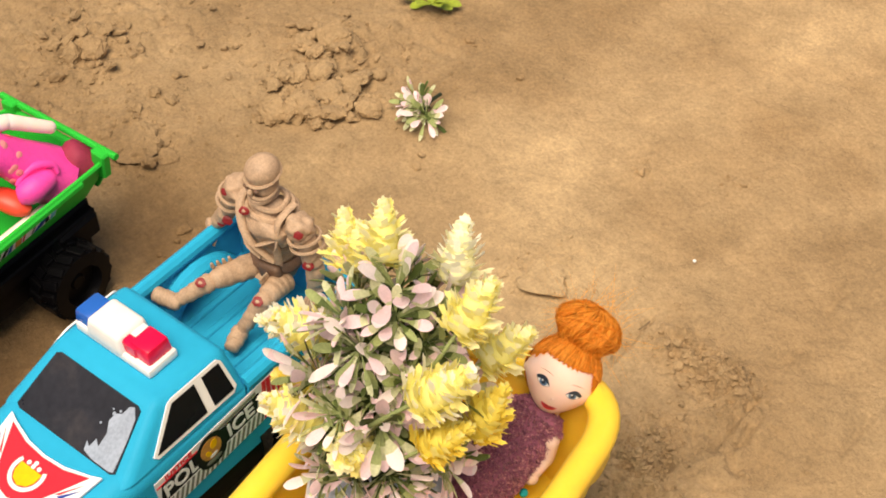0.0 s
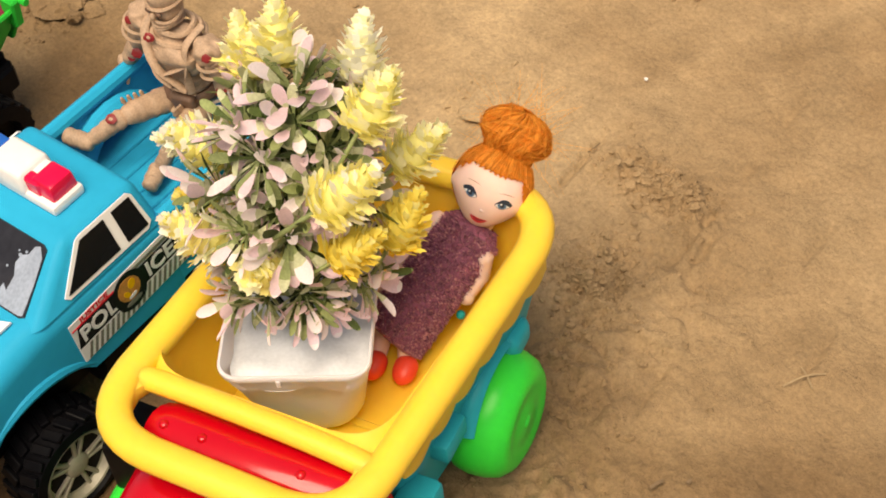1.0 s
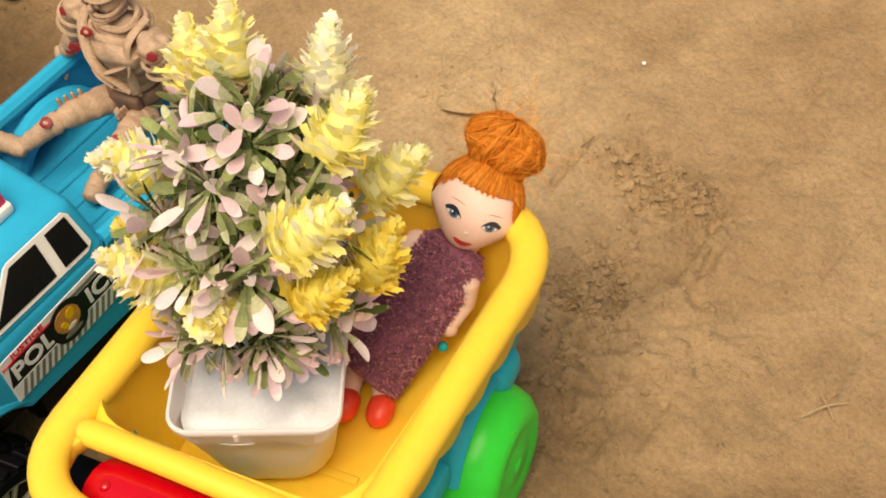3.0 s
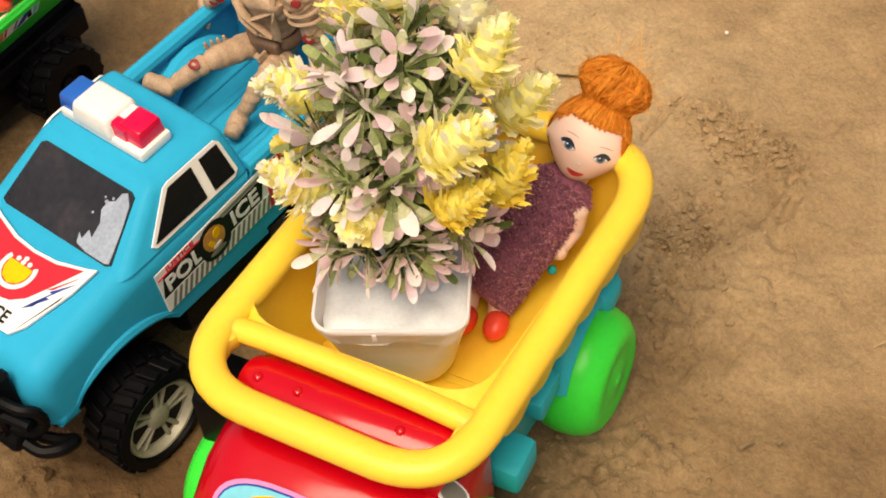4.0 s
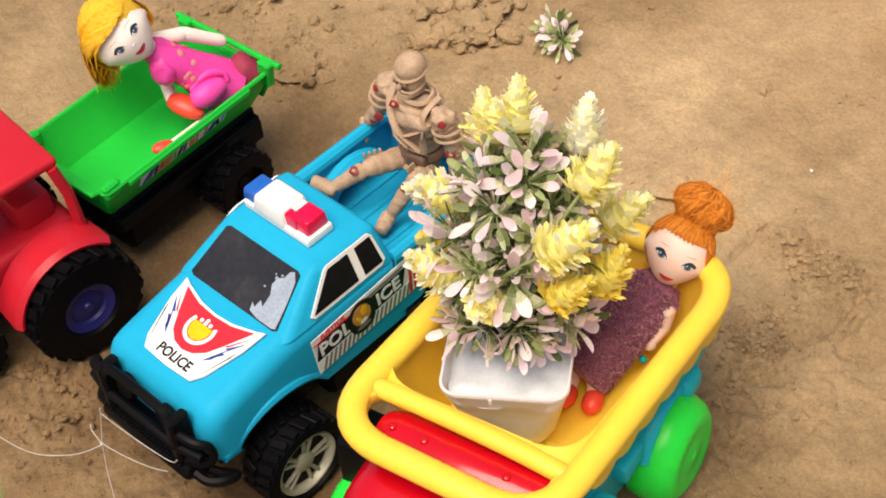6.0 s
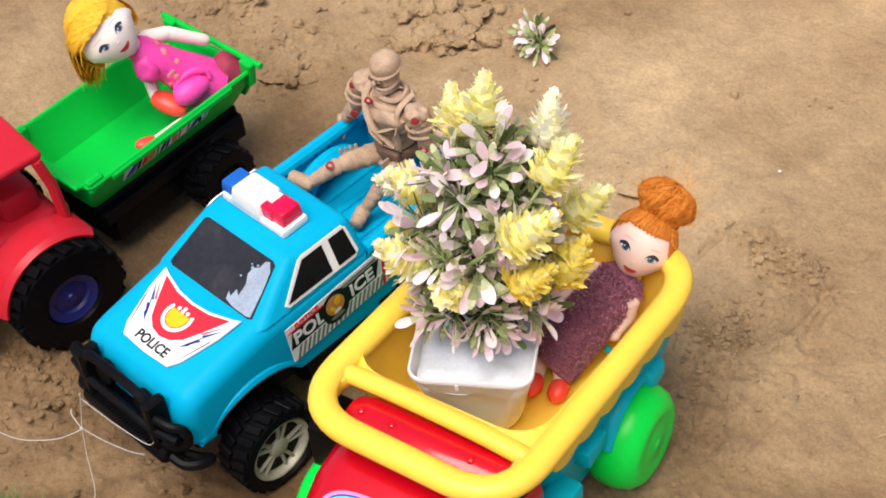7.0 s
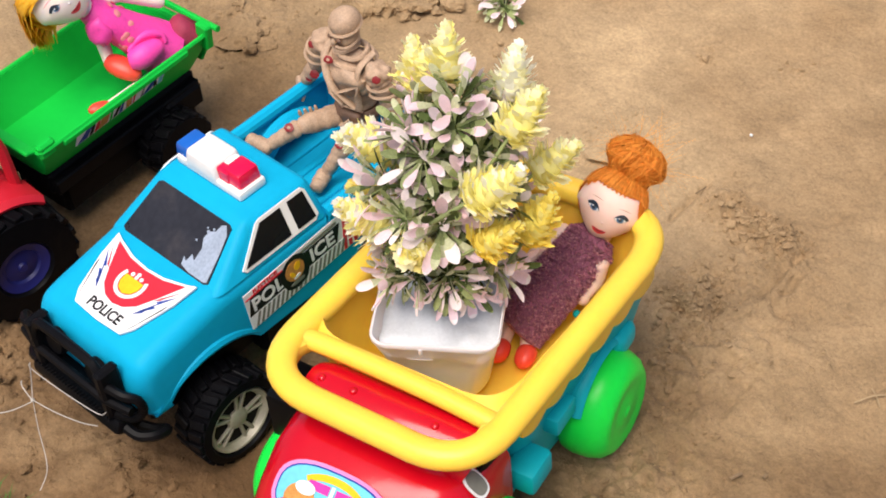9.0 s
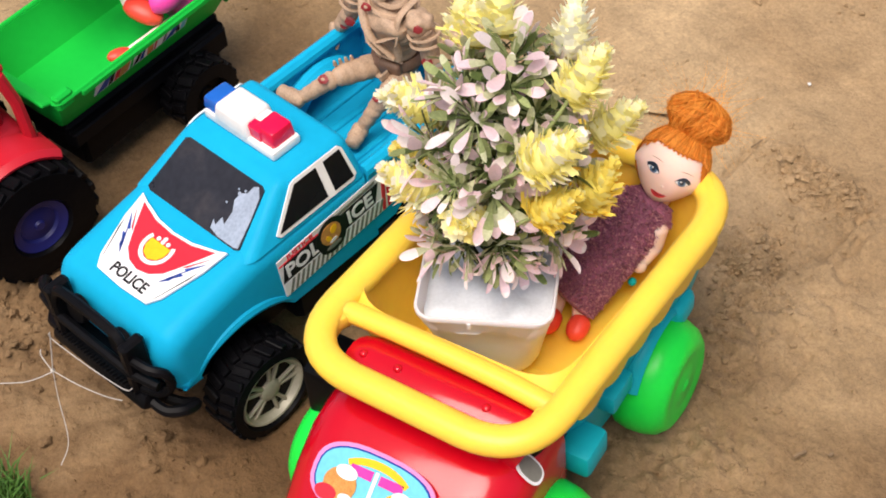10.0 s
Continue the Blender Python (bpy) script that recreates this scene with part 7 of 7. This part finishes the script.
    # trampled, crumbly stretches
    for cx, cy, sx, sy, count, big, label in ((-0.30, 0.325, 0.030, 0.022, 26, 0.0058, "crumbly clod of brown soil on trampled ground"), (-0.29, 0.265, 0.030, 0.020, 14, 0.0042, "crumbly clod of brown soil on trampled ground"), (-0.205, 0.272, 0.016, 0.012, 12, 0.0058, "broken piece of dry soil crust"),
                                              (-0.125, 0.215, 0.010, 0.030, 16, 0.0040, "crumbly clod of brown soil on trampled ground"), (-0.22, 0.345, 0.030, 0.030, 12, 0.0038, "small loose clod of dry soil"), (0.184, 0.262, 0.010, 0.016, 16, 0.0026, "small shaded crumb of brown soil"),
                                              (0.172, 0.338, 0.018, 0.006, 16, 0.0030, "small crumb of dry soil"), (0.215, 0.175, 0.012, 0.020, 12, 0.0024, "small shaded crumb of brown soil"), (0.030, -0.020, 0.035, 0.012, 16, 0.0034, "crumbly clod of trampled brown soil")):
        for _ in range(count):
            clod(rng.gauss(cx, sx), rng.gauss(cy, sy), big * rng.uniform(0.35, 1.0) ** 1.3, label)
    me = bpy.data.meshes.new("small_clods")
    me.from_pydata(small_verts, [], small_faces)
    me.materials.append(CLOD)
    tagged(new("small_clods", me), "many small clods of dry brown soil", "soil", kind="stuff")
    # fine crumbs
    verts, faces = [], []
    octa = [(1, 0, 0), (-1, 0, 0), (0, 1, 0), (0, -1, 0), (0, 0, 1), (0, 0, -1)]
    tri = [(0, 2, 4), (2, 1, 4), (1, 3, 4), (3, 0, 4), (2, 0, 5), (1, 2, 5), (3, 1, 5), (0, 3, 5)]
    for n in range(11000):
        if n < 7600:
            cx, cy, r, kk = CLOD_FIELDS[rng.choices(range(len(CLOD_FIELDS)), [f[2] * f[3] * (1.0 if f[0] < -0.1 else 0.6) for f in CLOD_FIELDS])[0]]
            x, y = rng.gauss(cx, r * 0.75), rng.gauss(cy, r * 0.75)
            s = rng.uniform(0.0004, 0.0009) if rng.random() < 0.85 else rng.uniform(0.0009, 0.0022)
        else:
            x, y = rng.uniform(-0.45, 0.42), rng.uniform(-0.12, 0.72)
            s = rng.uniform(0.0003, 0.0009)
        z = ground_height(x, y) + s * 0.3
        o = len(verts)
        for p in octa:
            verts.append((x + s * p[0] * rng.uniform(0.6, 1.4) + s * rng.uniform(-0.3, 0.3), y + s * p[1] * rng.uniform(0.6, 1.4) + s * rng.uniform(-0.3, 0.3), z + s * p[2] * rng.uniform(0.5, 0.95)))
        faces += [(o + a, o + b, o + c) for a, b, c in tri]
    me = bpy.data.meshes.new("soil_crumbs")
    me.from_pydata(verts, [], faces)
    me.materials.append(CLOD)
    tagged(new("soil_crumbs", me), "loose crumbs of dry brown soil scattered about", "soil", kind="stuff")


scatter_soil()


def fallen_sprig():
    t = thing("fallen_sprig", pose(-0.086, 0.400, 0.003), "broken sprig of pink and green artificial leaves on soil", "sprig")
    for k in range(3):
        part_mesh("leaf_rosette", ROSETTES[(1, 3, 4)[k]], t, "", aim((0.006 * (k - 1), -0.003 * k + 0.004, 0.004), (0.40 * (k - 1), -0.70 + 0.2 * k, 0.65), k, 0.78))
    part("stalk", tube(smooth_path([(0.0, 0.020, 0.004), (0.0, 0.010, 0.005), (0.001, 0.0, 0.003)], 4), 0.0013, 6), STEM, t)


def far_weed():
    t = thing("weed", pose(-0.155, 0.494, 0.0), "small yellow-green leafy weed growing from soil", "weed")
    rng = random.Random(41)
    for k in range(14):
        bm = leaf(rng.uniform(0.014, 0.024), 0.008, 0.15, -0.3, (0,) * 8)
        part("leaf", bm, LEAFWEED, t, m=Matrix.Rotation(k * 2.4, 4, "Z") @ Matrix.Rotation(radians(-rng.uniform(20, 65)), 4, "Y"))


fallen_sprig()
far_weed()
tagged(part("paper_scrap", flat_poly([(-0.006, -0.003), (0.007, -0.004), (0.004, 0.004), (-0.005, 0.003)], 0.0004), PAPER, m=pose(-0.222, 0.455, 0.004, 10, -8, 30)), "scrap of white paper lying on soil", "litter")


def thread():
    pts = [(-0.0215, -0.0340, 0.0745), (-0.0235, -0.0365, 0.058), (-0.0240, -0.0390, 0.047)]
    pull = smooth_path([(-0.0240, -0.0390, 0.046), (-0.045, -0.050, 0.030), (-0.085, -0.060, 0.012), (-0.150, -0.062, 0.004), (-0.26, -0.055, 0.003)], 8)
    bm = tube(smooth_path(pts, 5), 0.0003, 5)
    put(bm, tube(pull, 0.0003, 5))
    put(bm, tube(smooth_path([(-0.0215, -0.0340, 0.0745), (-0.0220, -0.0340, 0.0690), (0.008, -0.0345, 0.0735), (0.036, -0.0340, 0.0790), (0.044, -0.0335, 0.0860)], 6), 0.00026, 5))
    put(bm, tube(smooth_path([(-0.0240, -0.0390, 0.047), (-0.006, -0.0370, 0.0490), (0.014, -0.0345, 0.0545), (0.026, -0.0320, 0.0590)], 6), 0.00026, 5))
    put(bm, tube(smooth_path([(-0.0240, -0.0390, 0.046), (-0.021, -0.043, 0.030), (-0.012, -0.050, 0.010), (-0.008, -0.060, 0.003)], 6), 0.00026, 5))
    put(bm, tube(smooth_path([(-0.0240, -0.0390, 0.046), (-0.033, -0.038, 0.0500), (-0.036, -0.036, 0.0510)], 4), 0.0003, 5))
    put(bm, blob(0.0011, 0.0011, 0.0011, pose(-0.0240, -0.0390, 0.0468), 2, 0.3))
    tagged(part("thread", bm, STRING), "thin white thread knotted to the pickup's bumper", "thread")


thread()


def grass_patch():
    rng = random.Random(51)
    verts, faces = [], []
    for _ in range(5200):
        x, y = rng.uniform(-0.095, 0.050), rng.uniform(-0.150, -0.070)
        edge = -0.080 - 0.55 * max(0.0, -0.042 - x) - 0.9 * max(0.0, x - 0.008) + 0.009 * noise.noise(Vector((x * 70, y * 40, 5)))
        if y > edge or rng.random() > 0.35 + 40 * (edge - y):
            continue
        h, w, b = rng.uniform(0.010, 0.026), rng.uniform(0.0004, 0.0008), rng.uniform(0, 6.283)
        lean = Vector((math.cos(b), math.sin(b), 0)) * rng.uniform(0.2, 0.8) * h
        side = Vector((-math.sin(b), math.cos(b), 0)) * w
        p = Vector((x, y, -0.001))
        mid, tip = p + lean * 0.35 + Vector((0, 0, h * 0.6)), p + lean + Vector((0, 0, h))
        o = len(verts)
        verts += [p - side, p + side, mid + side * 0.8, mid - side * 0.8, tip]
        faces += [(o, o + 1, o + 2, o + 3), (o + 3, o + 2, o + 4)]
    me = bpy.data.meshes.new("grass")
    me.from_pydata(verts, [], faces)
    me.materials.append(GRASS)
    tagged(new("grass", me), "tuft of short green grass at the soil's edge", "grass", kind="stuff")


grass_patch()


def small_litter():
    for pts, r, mat, name, label, cat in (
            ([(0.1255, 0.338, 0.001), (0.1268, 0.342, 0.0016), (0.1270, 0.347, 0.001)], 0.0005, TWIG, "twig", "short dry twig pressed into soil", "twig"),
            ([(0.266, 0.180, 0.001), (0.2675, 0.183, 0.002), (0.2685, 0.186, 0.001)], 0.0009, TWIG, "twig", "tiny dark twig on soil", "twig"),
            ([(0.2785, 0.191, 0.001), (0.279, 0.1935, 0.0015)], 0.0009, TWIG, "twig", "tiny dark twig on soil", "twig"),
            ([(0.287, 0.262, 0.001), (0.293, 0.271, 0.003), (0.300, 0.279, 0.001)], 0.00045, STRAW, "straw", "bit of pale straw on soil", "straw"),
            ([(0.289, 0.276, 0.001), (0.294, 0.272, 0.0025), (0.299, 0.268, 0.001)], 0.0004, STRAW, "straw", "bit of pale straw on soil", "straw")):
        tagged(part(name, tube(smooth_path(pts, 3), r, 6), mat), label, cat)
    tagged(part("pebble", blob(0.0012, 0.0010, 0.0009, pose(0.121, 0.402, 0.0005), 2, 0.3), PAPER), "tiny white pebble on soil", "pebble")


small_litter()
